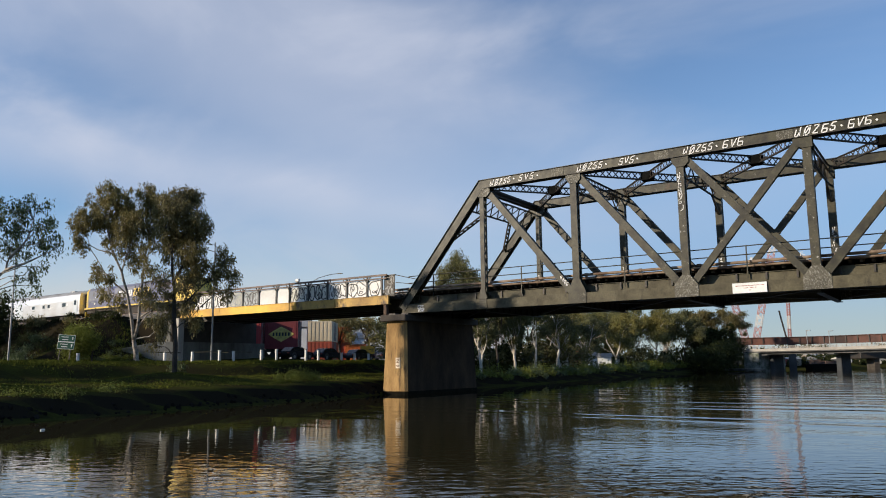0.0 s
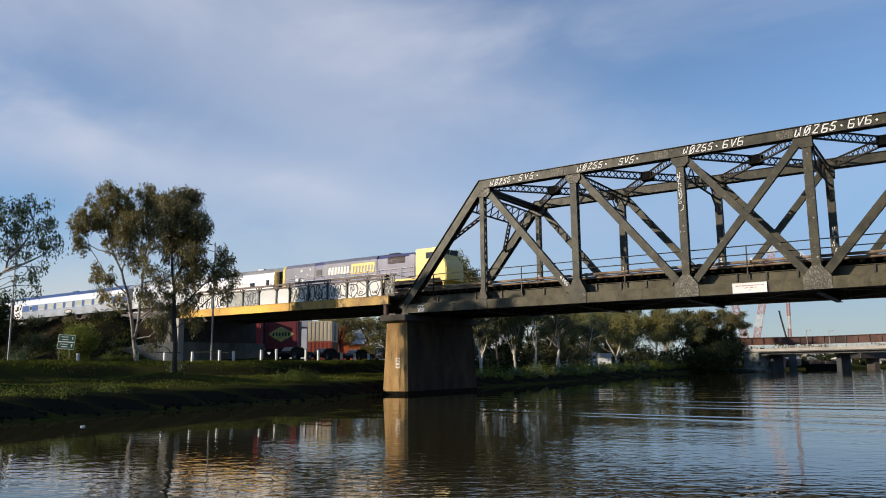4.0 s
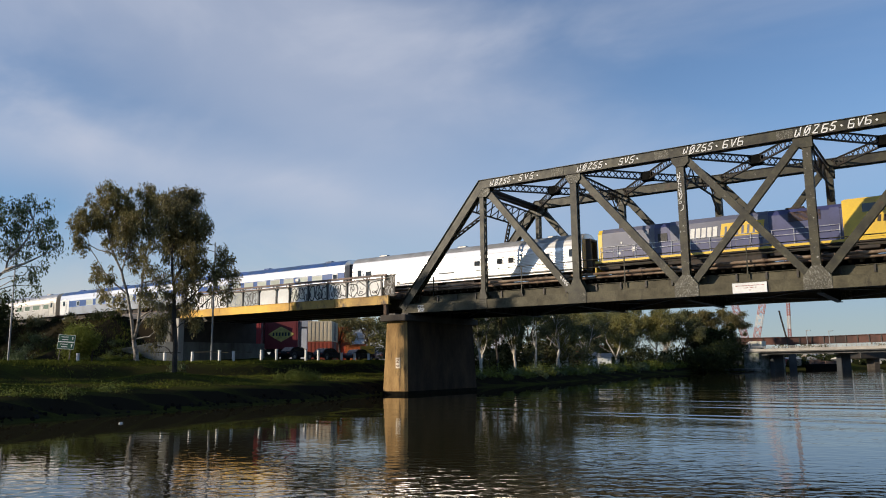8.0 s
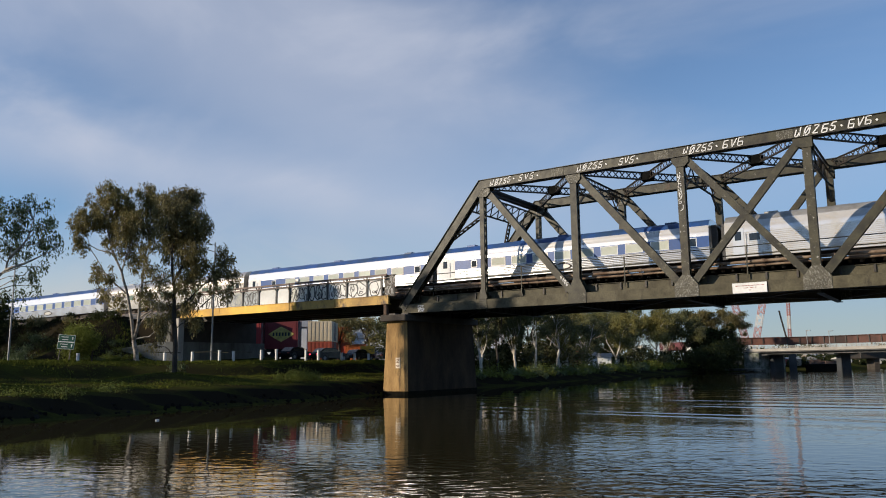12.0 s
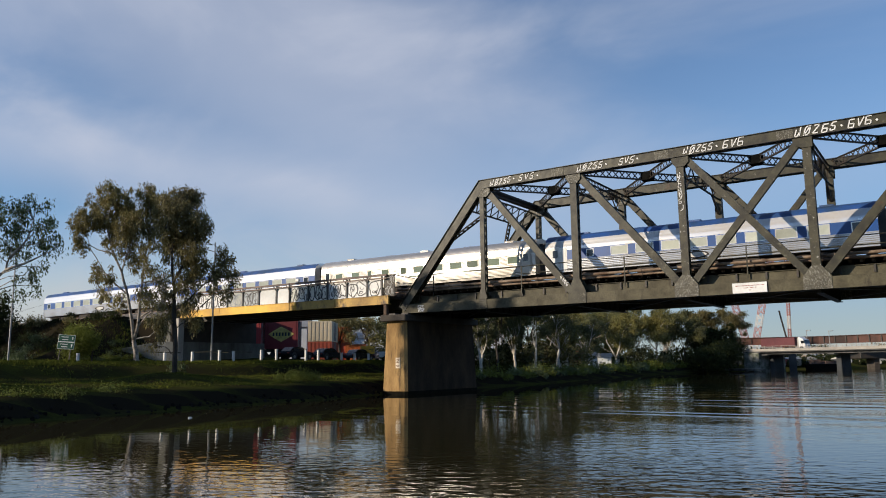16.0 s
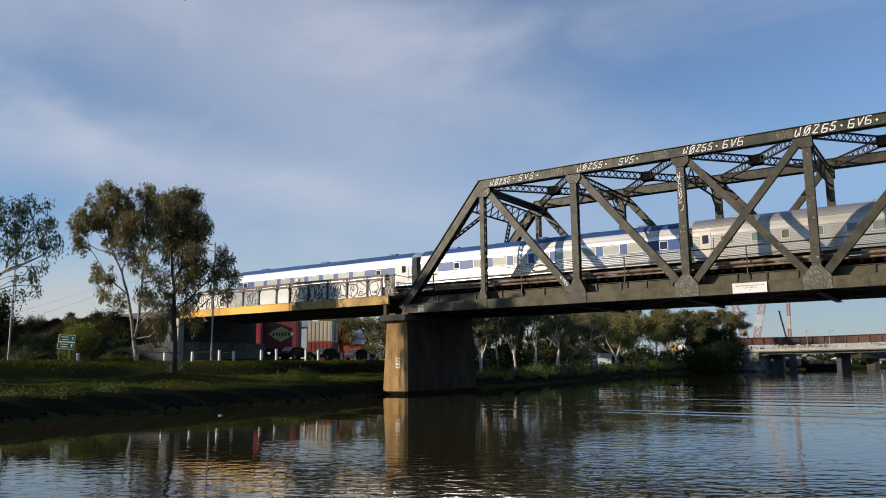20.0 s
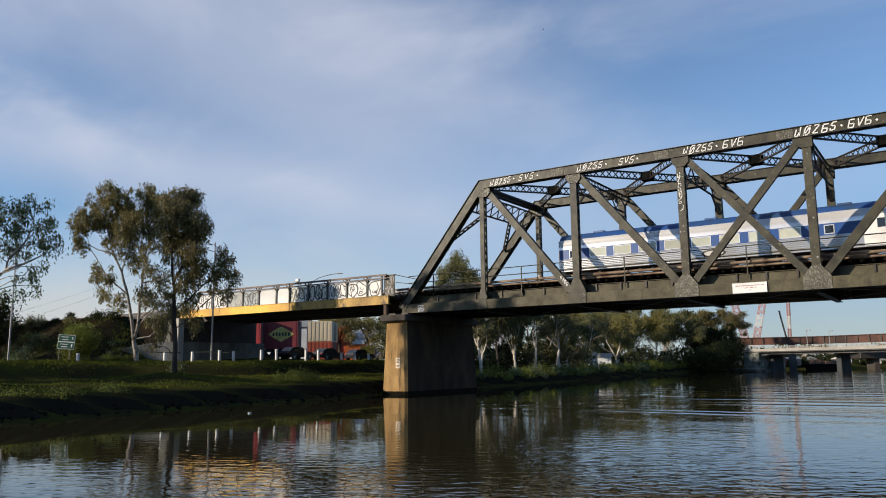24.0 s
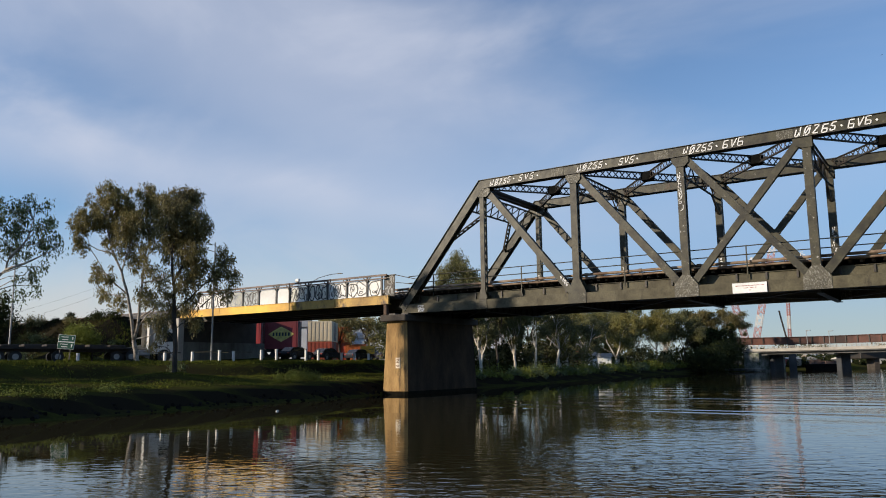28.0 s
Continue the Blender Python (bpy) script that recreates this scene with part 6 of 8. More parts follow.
# added gum trees upstream, out of view, placed to shade bank, pier and truss foot
for i, (x, y, hh, hw) in enumerate(((-40.5, -29.5, 9.0, 3.4), (-34.4, -38.5, 27.5, 2.8), (-30.2, -38.8, 27.5, 2.8), (-26.4, -39.2, 26.5, 2.6), (-24.5, -47.0, 9.5, 4.2), (-30.5, -40.0, 11.5, 4.2), (-52.0, -31.0, 7.0, 3.4), (-62.0, -27.5, 15.0, 5.6), (-73.0, -24.5, 15.0, 5.6), (-46.0, -37.0, 13.0, 5.0))):
    far_gum(x, y, hh, hw, 170 + i, leaf_dark, bark_pale, 6500, 0.34, "unseen gum tree upstream, placed to shade bank and bridge", 0.85 if hh > 20 else 0.25)
# scrub along the far bank
rng = random.Random(8)
for i in range(64):
    y = 16 + i * 2.2 + rng.uniform(-1, 1)
    x = lerp_table(y, SHORE) - rng.uniform(0.5, 2.6)
    g = land_z(x, y)
    r = rng.uniform(0.7, 1.5) * (1 + y / 150)
    shrub([(x, y, g + r * 0.2, r, r, r * rng.uniform(0.25, 0.5), 1)], 420, 0.2 + y / 650, rng.choice((leaf_lime, leaf_lime, leaf_green)), 200 + i, "low green bush at the water's edge")
for i in range(24):
    y = 26 + i * 6.2 + rng.uniform(-2, 2)
    x = lerp_table(y, SHORE) - (rng.uniform(9, 15) if y < 120 else rng.uniform(4, 8))
    g = land_z(x, y)
    r = rng.uniform(2.2, 3.6)
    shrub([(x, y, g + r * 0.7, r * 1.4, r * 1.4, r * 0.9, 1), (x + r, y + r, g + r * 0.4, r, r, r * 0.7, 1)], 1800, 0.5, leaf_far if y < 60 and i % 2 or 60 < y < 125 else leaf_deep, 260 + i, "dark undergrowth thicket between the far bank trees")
for i in range(20):
    y = 10 + i * 2.6 + rng.uniform(-1, 1)
    x = lerp_table(y, SHORE) - rng.uniform(0.2, 0.9)
    r = rng.uniform(0.6, 1.1)
    shrub([(x, y, land_z(x, y) + 0.05, r, r * 1.3, r * 0.3, 1)], 420, 0.18, rng.choice((leaf_lime, leaf_green)), 330 + i, "low weeds spilling down to the river")
for i in range(5):
    y = 26 + i * 5.5
    x = lerp_table(y, SHORE) - rng.uniform(15, 19)
    g = land_z(x, y)
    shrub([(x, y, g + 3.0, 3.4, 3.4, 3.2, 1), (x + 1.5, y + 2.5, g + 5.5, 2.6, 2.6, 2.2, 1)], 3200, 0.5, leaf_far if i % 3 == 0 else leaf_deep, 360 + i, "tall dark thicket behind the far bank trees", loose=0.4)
# grassy weeds on the slope between the round shrub and the wing wall
for i in range(16):
    x, y = rng.uniform(-41.5, -37.6), rng.uniform(-8.2, -3.0)
    r = rng.uniform(0.5, 0.9)
    shrub([(x, y, land_z(x, y) + 0.1, r, r, r * 0.3, 1)], 500, 0.13, leaf_lime if i % 3 else leaf_green, 380 + i, "grassy green weeds on the embankment slope")
# leafy plant clump at the near edge of the bank
shrub([(-11.3, -8.4, 1.2, 1.2, 0.7, 0.3, 1), (-12.5, -9.1, 1.15, 0.9, 0.6, 0.2, 1), (-10.5, -7.7, 1.1, 0.9, 0.6, 0.24, 1)], 3400, 0.12, leaf_lime, 301, "low bright green weed clump on the bank")
shrub([(-19.4, -13.2, 2.0, 0.9, 0.7, 0.3, 1)], 1000, 0.14, leaf_green, 302, "green weeds round the foot of a tree")
shrub([(-6.9, -29.5, 0.7, 1.0, 1.6, 0.25, 1), (-7.8, -26.0, 0.75, 0.9, 1.5, 0.22, 1), (-6.6, -31.8, 0.7, 0.8, 1.0, 0.25, 1)], 3000, 0.10, leaf_lime, 303, "bright green reeds and weeds at the waterline")

# grass on the near bank
rng = np.random.default_rng(3)
verts, faces = [], []
for k in range(46000):
    y = rng.uniform(-38, 14)
    d = rng.uniform(1.4, 31) if k % 3 else rng.uniform(1.4, 10)
    x = lerp_table(y, SHORE) - d
    if road_gap(x, y) < 4.4 or noise.noise((x * 0.3, y * 0.3, 7)) < -0.22 or (x < -35.8 and y > -11):
        continue
    z = land_z(x, y) - 0.02
    h = rng.uniform(0.04, 0.10) * (1.35 + 0.8 * noise.noise((x * 0.5, y * 0.5, 1)))
    a = rng.uniform(0, 6.28)
    w = 0.025 + h * 0.12
    lx, ly = rng.normal() * h * 0.4, rng.normal() * h * 0.4
    i = len(verts)
    verts += [(x - w * math.cos(a), y - w * math.sin(a), z), (x + w * math.cos(a), y + w * math.sin(a), z), (x + lx, y + ly, z + h)]
    faces.append((i, i + 1, i + 2))
for k in range(12000):           # longer tufts along the crest of the bank
    y = rng.uniform(-38, 14)
    x = lerp_table(y, SHORE) - lerp_table(y, SHRINK) * rng.uniform(16.6, 19.5)
    if road_gap(x, y) < 4.4 or (x < -35.8 and y > -11):
        continue
    z = land_z(x, y) - 0.02
    h = rng.uniform(0.08, 0.2) * (1.1 + 0.9 * noise.noise((x * 0.4, y * 0.4, 11)))
    a = rng.uniform(0, 6.28)
    w = 0.02 + h * 0.1
    i = len(verts)
    verts += [(x - w * math.cos(a), y - w * math.sin(a), z), (x + w * math.cos(a), y + w * math.sin(a), z), (x + rng.normal() * h * 0.4, y + rng.normal() * h * 0.4, z + h)]
    faces.append((i, i + 1, i + 2))
dry_verts, dry_faces = [], []
for k in range(22000):
    x, y = rng.uniform(-74, -37), rng.uniform(-15, -2.2)
    z = land_z(x, y) - 0.02
    if noise.noise((x * 0.25, y * 0.25, 3)) < -0.3 or (x > -38.3 and y > -6):
        continue
    h = rng.uniform(0.08, 0.24) * (1.2 + 0.8 * noise.noise((x * 0.5, y * 0.5, 1)))
    a = rng.uniform(0, 6.28)
    w = 0.03 + h * 0.10
    vs, fs = (dry_verts, dry_faces) if x < -44.5 + 2 * rng.normal() else (verts, faces)
    i = len(vs)
    vs += [(x - w * math.cos(a), y - w * math.sin(a), z), (x + w * math.cos(a), y + w * math.sin(a), z), (x + rng.normal() * h * 0.4, y + rng.normal() * h * 0.4, z + h)]
    fs.append((i, i + 1, i + 2))
tagged(raw("grass", verts, faces, grass_blade), "rough green grass on the river bank", "grass", kind="stuff")
dry_blade = mat("dry_blade", (0.055, 0.043, 0.022), 0.8, 0.0, 0.3, 0.2, 0.0, stain=(0.025, 0.023, 0.011), island=0.25, trans=0.15, spec=0.0)
tagged(raw("dry_grass", dry_verts, dry_faces, dry_blade), "dry brown grass on the railway embankment", "grass", kind="stuff")

# dark stones and mud along the waterline
rock_mat = mat("bank_rock", (0.022, 0.019, 0.016), 0.95, 0.0, 0.35, 1.5, 0.6, island=0.4, spec=0.0)
rng = random.Random(4)
bm = B()
for i in range(240):
    y = rng.uniform(-40, 16)
    x = lerp_table(y, SHORE) + rng.uniform(-0.12, 0.7)
    s = rng.uniform(0.1, 0.28)
    m = Matrix.Translation((x, y, ground_z(x, y) + s * 0.05)) @ Euler((rng.uniform(0, 3), rng.uniform(0, 3), rng.uniform(0, 3))).to_matrix().to_4x4() @ Matrix.Diagonal((s * 1.3, s, s * 0.8, 1))
    bmesh.ops.create_icosphere(bm, subdivisions=1, radius=0.6, matrix=m)
tagged(part("bank_stones", bm, rock_mat), "dark wet stones along the waterline", "stones", kind="stuff")


# ---- along the road ----
def bollard(x, y, tall, lean=0):
    z = land_z(x, y)
    c = root("bollard", pose(x, y, z - 0.05, lean, lean * 0.8, 0), "short white painted timber post beside the road", "bollard", "white roadside posts")
    bm = B()
    box(bm, (0, 0, tall / 2), (0.2, 0.2, tall + 0.1), bevel=0.02)
    part("post", bm, white_paint, c)
    bm = B()
    box(bm, (0, 0, tall + 0.07), (0.23, 0.23, 0.05), bevel=0.015)
    part("top", bm, white_paint, c)


POSTS = [(-31.94, -13.79, 0.77), (-27.6, -8.4, 0.79), (-25.61, -7.04, 0.8), (-23.65, -5.72, 0.85), (-23.43, -4.35, 0.82), (-24.47, -0.16, 0.94),
         (-24.05, 1.37, 1.01), (-23.17, 4.4, 1.04), (-22.87, 5.83, 1.02), (-23.68, 10.14, 0.85), (-24.55, 13.21, 0.85), (-24.6, 15.64, 0.8)]
for i, (x, y, t) in enumerate(POSTS):
    bollard(x, y, t, 7 if i == 6 else 0.6 * math.sin(i * 5))
# thin rail lengths on some posts
for a, b2 in (((-25.61, -7.04), (-24.2, -6.1)), ((-24.6, -6.4), (-23.0, -5.3)), ((-26.6, -11.2), (-24.2, -9.3)), ((-23.43, -4.35), (-22.6, -3.0))):
    bm = B()
    za, zb = land_z(*a) + 0.78, land_z(*b2) + 0.78
    span(bm, (*a, za), (*b2, zb), 0.05, 0.07)
    tagged(part("guard_rail", bm, steel), "thin grey rail fixed across the white posts", "rail")


def lamp_pole(x, y, height, label, arm=0.0, heading=0, r=0.09):
    z = land_z(x, y)
    c = root("light_pole", pose(x, y, z - 0.1, 0, 0, heading), label, "pole", "poles")
    bm = B()
    rod(bm, (0, 0, 0), (0, 0, height), r, r * 0.55, seg=10)
    part("pole", bm, galv, c)
    if arm:
        bm = B()
        pts = [(0, 0, height), (arm * 0.3, 0, height + 0.7), (arm * 0.7, 0, height + 1.15), (arm, 0, height + 1.3)]
        for p, q in zip(pts, pts[1:]):
            rod(bm, p, q, 0.055, 0.05)
        part("arm", bm, galv, c)
        bm = B()
        box(bm, (arm + 0.3, 0, height + 1.3), (0.8, 0.26, 0.14), bevel=0.05)
        part("lantern", bm, concrete_pale, c)
    return c


galv = mat("galvanised", (0.3, 0.3, 0.3), 0.5, 0.5, 0.15, 2.0, 0.1)
lamp_pole(-24.5, -5.9, 10.6, "slim grey metal pole standing on the bank")
bm = B()
rod(bm, (-24.5, -5.9, 12.2), (-25.9, -7.2, 12.75), 0.035, 0.03)
rod(bm, (-24.5, -5.9, 12.9), (-25.9, -7.2, 12.75), 0.025, 0.02)
tagged(part("bracket_arm", bm, galv), "thin bracket arm fixed to the top of a metal pole", "bracket")
flood = root("floodlight", pose(-23.2, 3.2, 7.68), "small white floodlight head on a thin mast beside the track", "floodlight")
bm = B()
rod(bm, (0, 0, 0), (0, 0, 2.5), 0.05, 0.04)
part("mast", bm, steel_dark, flood)
bm = B()
box(bm, (0.05, -0.1, 2.62), (0.5, 0.32, 0.34), bevel=0.08)
part("head", bm, white_paint, flood)
bm = B()
box(bm, (0.3, 0.0, 2.3), (0.3, 0.1, 0.2), bevel=0.03)
part("control_gear", bm, rail_brown, flood)
for za, zb in ((9.09, 22.54), (7.59, 20.89)):
    bm = B()
    for k in range(14):
        u, v = k / 14, (k + 1) / 14
        p, q = [Vector((-100.2 - 11.7 * w, 7.2 + 38.5 * w, za + (zb - za) * w - 3.2 * w * (1 - w))) for w in (u, v)]
        rod(bm, p, q, 0.016, seg=5)
    tagged(part("power_line", bm, concrete_grey), "thin overhead power line sagging behind the embankment", "cable", "power lines")
lamp_pole(-38.4, -16.3, 9.4, "slim grey metal pole beside the road")
lamp_pole(-48.0, 30.5, 11.2, "street lamp with a curved arm beyond the bridge", 4.0, 31)
lamp_pole(-45.5, 32.0, 5.4, "grey metal pole beyond the underpass", 0.0, 0, 0.12)

# green direction sign
sg = root("road_sign", pose(-34.7, -13.5, land_z(-34.7, -13.5), -4, 4, 36), "green direction sign with white border and lines of text", "sign")
bm = B()
box(bm, (0, 0, 1.85), (1.45, 0.04, 1.25), bevel=0.015)
part("border", bm, white_paint, sg)
for z, hh in ((2.17, 0.52), (1.54, 0.52)):
    bm = B()
    box(bm, (0, -0.025, z), (1.38, 0.012, hh + 0.03))
    plate = part("plate", bm, mat("sign_green", (0.012, 0.075, 0.045), 0.4, 0.0, 0.1, 1.0, 0.0), sg)
    bm = B()
    for i in range(2):
        box(bm, (-0.16 + 0.05 * i, -0.034, z + 0.11 - 0.22 * i), (0.62 - 0.1 * i, 0.008, 0.055))
    prism(bm, [(-0.03, -0.12), (0.03, -0.12), (0.03, 0.05), (0.08, 0.05), (0, 0.16), (-0.08, 0.05), (-0.03, 0.05)], 0.008, pose(0.52, -0.034, z))
    part("text_bar", bm, white_paint, plate)
for x in (-0.45, 0.45):
    bm = B()
    rod(bm, (x, 0.05, -0.3), (x, 0.05, 2.4), 0.04)
    part("leg", bm, steel_dark, sg)

# white sign board on the lower chord
bd = root("sign_board", pose(19.41, -0.36, 6.52), "white sign board with small red lettering on the bridge chord", "sign")
bm = B()
box(bm, (0, 0, 0), (2.05, 0.03, 0.64), bevel=0.008)
part("board", bm, white_paint, bd)
bm = B()
for i in range(24):
    box(bm, (-0.84 + i * 0.073, -0.019, 0.14), (0.05 if i % 5 else 0.02, 0.006, 0.045))
for i in range(10):
    box(bm, (-0.36 + i * 0.08, -0.019, 0.0), (0.05 if i % 4 else 0.02, 0.006, 0.04))
box(bm, (0.02, -0.019, -0.14), (0.16, 0.006, 0.03))
part("text_bar", bm, mat("sign_red", (0.35, 0.06, 0.05), 0.6), bd)
# the small white plate on the approach span
bm = B()
box(bm, (-33.1, -0.52, 8.05), (1.7, 0.03, 0.75), bevel=0.01)
tagged(part("white_plate", bm, white_paint), "blank white plate fixed to the side fence", "sign")


def shipping_box(x, y, z, ln, wd, ht, rz, color, label, logo=False, name="shipping_container"):
    m = mat("container_%d_%d_%d" % tuple(int(v * 100) for v in color), color, 0.6, 0.0, 0.15, 0.4, 0.1)
    c = root(name, pose(x, y, z, 0, 0, rz), label, "container", "containers")
    bm = B()
    box(bm, (0, 0, ht / 2), (ln, wd, ht), bevel=0.02)
    body = part("body", bm, m, c)
    for s in (-1, 1):
        k = int(ln / 0.55)
        bm = B()
        for i in range(k):
            if logo and abs((i + 0.5) * ln / k - ln / 2) < 1.7:
                continue
            box(bm, (-ln / 2 + (i + 0.5) * ln / k, s * (wd / 2 + 0.02), ht / 2), (0.28, 0.05, ht - 0.3))
        part("corrugation", bm, m, body)
    for sx in (-1, 1):
        for sy in (-1, 1):
            bm = B()
            box(bm, (sx * (ln / 2 - 0.05), sy * (wd / 2 - 0.05), ht / 2), (0.14, 0.14, ht + 0.04))
            part("corner_post", bm, m, body)
        bm = B()
        for k in (-0.75, -0.3, 0.3, 0.75):
            rod(bm, (sx * (ln / 2 + 0.04), k, 0.15), (sx * (ln / 2 + 0.04), k, ht - 0.15), 0.03, seg=6)
        part("lock_rod", bm, galv, body)
    if logo:
        bm = B()
        prism(bm, [(-1.7, 0), (-0.95, 0.5), (0, 1.0), (0.95, 0.5), (1.7, 0), (0.95, -0.5), (0, -1.0), (-0.95, -0.5)], 0.02, pose(0, -wd / 2 - 0.03, ht * 0.52))
        part("logo_panel", bm, mat("logo_yellow", (0.6, 0.5, 0.14), 0.5), body, "pale yellow diamond panel")
        bm = B()
        for i in range(6):
            box(bm, (-1.0 + i * 0.4, -wd / 2 - 0.045, ht * 0.52), (0.24, 0.012, 0.46))
        part("logo_mark", bm, black_paint, body)
    return c


# yard beyond the underpass
shipping_box(-44.7, 22.1, land_z(-44.4, 22.3) + 1.3, 4.3, 2.6, 3.7, 34, (0.20, 0.025, 0.03), "dark red curtain-sided trailer body with a yellow diamond", True, "curtain_trailer")
shipping_box(-47.9, 33.2, land_z(-47.9, 33.2) + 2.7, 3.4, 6.1, 2.9, 34, (0.62, 0.52, 0.36), "cream shipping container stacked in the yard")
shipping_box(-47.9, 33.2, land_z(-47.9, 33.2), 3.4, 6.1, 2.68, 34, (0.32, 0.06, 0.03), "rust red shipping container at the bottom of a stack")
shipping_box(-50.0, 43.2, land_z(-50, 43.2), 3.2, 2.4, 2.6, 34, (0.55, 0.14, 0.03), "bright orange shipping container in the yard")
shipping_box(-52.5, 42.0, land_z(-52.5, 42) + 2.62, 3.6, 2.4, 2.6, 34, (0.5, 0.12, 0.04), "orange shipping container on a stack")
shipping_box(-52.5, 42.0, land_z(-52.5, 42), 3.6, 2.4, 2.6, 34, (0.45, 0.1, 0.05), "orange brown shipping container in the yard")
shipping_box(-42.7, 37.3, land_z(-42.7, 37.3), 2.0, 1.8, 2.1, 34, (0.75, 0.42, 0.04), "yellow site box in the yard")
shipping_box(-42.5, 46.0, land_z(-42.5, 46), 3.0, 2.4, 4.0, 34, (0.02, 0.02, 0.025), "black tall box body in the yard")
shipping_box(-46.5, 19.2, land_z(-46.5, 19.2) + 1.3, 1.4, 2.5, 3.9, 34, (0.45, 0.05, 0.05), "bright red trailer end beside the dark trailer", False, "curtain_trailer")
for x, y in ((-44.4, 22.3), (-46.5, 19.2)):
    g = land_z(x, y)
    ch = root("trailer_chassis", pose(x, y, g, 0, 0, 34), "black trailer chassis with twin wheels under the body", "trailer", "trailer chassis")
    bm = B()
    box(bm, (0, 0, 1.1), (5.2 if x > -45 else 1.3, 2.2, 0.36))
    part("frame", bm, grime, ch)
    for wx in ((-1.4, 0, 1.4) if x > -45 else (0,)):
        for wy in (-1.0, 1.0):
            bm = B()
            rod(bm, (wx, wy - 0.15, 0.5), (wx, wy + 0.15, 0.5), 0.5, seg=18)
            part("wheel", bm, tyre, ch)

# warehouse and far roofs
def shed(x, y, ln, wd, ht, rz, color, label):
    g = land_z(x, y)
    m = mat("shed_%d_%d" % (int(color[0] * 100), int(color[2] * 100)), color, 0.7, 0.0, 0.12, 0.2, 0.05)
    c = root("warehouse", pose(x, y, g - 0.1, 0, 0, rz), label, "building", "far sheds")
    bm = B()
    box(bm, (0, 0, ht / 2), (ln, wd, ht))
    part("wall", bm, m, c)
    bm = B()
    prism(bm, [(-wd / 2 - 0.3, 0), (wd / 2 + 0.3, 0), (0, ht * 0.28)], ln + 0.5, pose(0, 0, ht, 0, 0, 90))
    part("roof", bm, grey_roof, c)
    for i in range(int(ln / 6)):
        bm = B()
        box(bm, (-ln / 2 + 3 + i * 6, -wd / 2 - 0.03, ht * 0.4), (3.0, 0.08, ht * 0.6), bevel=0.02)
        part("door", bm, grey_roof, c)


shed(-24.5, 65.7, 1.3, 1.2, 1.9, 20, (0.75, 0.75, 0.72), "small white hut between the far bank trees")
shed(-24.9, 77.6, 2.0, 2.0, 2.4, 25, (0.78, 0.78, 0.76), "small white hut between the far bank trees")
shed(-24.4, 82.6, 2.4, 2.0, 2.3, 25, (0.8, 0.8, 0.78), "small white hut between the far bank trees")
shed(-33.0, 86.0, 4.2, 3.0, 2.8, 25, (0.34, 0.10, 0.055), "small red brick hut behind the far bank trees")
shed(-40, 92, 16, 9, 3.0, 60, (0.72, 0.72, 0.7), "white low shed behind the far bank trees")
shed(-46, 112, 14, 8, 3.4, 60, (0.6, 0.62, 0.66), "pale blue grey shed behind the far bank trees")
shed(-90, 120, 40, 18, 7.0, 34, (0.62, 0.62, 0.64), "large pale warehouse beyond the yard")
shed(-60, 62, 12, 6, 4.2, 34, (0.66, 0.68, 0.72), "pale shed beyond the yard")

shed(-61.5, 41.5, 4.2, 6, 5.4, 34, (0.55, 0.57, 0.6), "pale grey site office beyond the yard")

# ---- far bridges ----
FB0, FB1 = Vector((-17.0, 157.0, 0)), Vector((66.0, 111.5, 0))
way = (FB1 - FB0).normalized()
fb_rot = math.degrees(math.atan2(way.y, way.x))
# darker concrete: the shade below the parapet is put into deck and beams
weathered = mat("concrete_deck_shade", (0.13, 0.13, 0.125), 0.9, 0.0, 0.2, 0.3, 0.25, stain=(0.06, 0.06, 0.058))
fb = root("road_bridge", pose(FB0.x, FB0.y, 0, 0, 0, fb_rot), "pale concrete road bridge on wall piers across the river", "bridge")
LN = (FB1 - FB0).length
bm = B()
box(bm, (LN / 2 + 2, 0, 4.42), (LN - 4, 9.0, 0.4), bevel=0.05)
part("deck", bm, weathered, fb)
for o in (-3.2, -1.1, 1.1, 3.2):
    bm = B()
    box(bm, (LN / 2 + 2, o, 3.98), (LN - 4, 0.6, 0.48))
    part("beam", bm, weathered, fb)
slate = mat("pier_slate", (0.050, 0.054, 0.058), 0.9, 0.0, 0.2, 0.3, 0.25, stain=(0.032, 0.034, 0.036))
for i, x in enumerate((10.2, 28.1, 46, 64, 82)):
    bm = B()
    box(bm, (x, 0, 1.0), (1.3, 3.4, 5.4), bevel=0.12)
    part("pier", bm, slate, fb)
    bm = B()
    box(bm, (x, 0, 3.6), (1.7, 8.4, 0.3), bevel=0.05)
    part("pier_cap", bm, weathered, fb)
for s in (-4.4, 4.4):
    rl = B()
    box(rl, (LN / 2 + 2, s * 1.02, 4.78), (LN - 4, 0.22, 0.62))
    for z in (5.35, 5.7):
        span(rl, (4, s, z), (LN, s, z), 0.06, 0.07)
    part("railing", rl, concrete_pale, fb)
    for i in range(2, int(LN / 2.4)):
        bm = B()
        box(bm, (1 + i * 2.4, s, 5.4), (0.12, 0.12, 0.7))
        part("baluster", bm, concrete_pale, fb)
bm = B()
box(bm, (6.6, 0, 1.8), (4.6, 9.4, 4.8), bevel=0.1)
part("end_wall", bm, mat("mottled_wall", (0.30, 0.30, 0.27), 0.9, 0.0, 0.3, 0.7, 0.3, stain=(0.06, 0.075, 0.04), fine=5.0), fb, "mottled grey end wall with creeper")
bm = B()
box(bm, (7, -7.5, 0.1), (9, 4.0, 0.6), bevel=0.1)
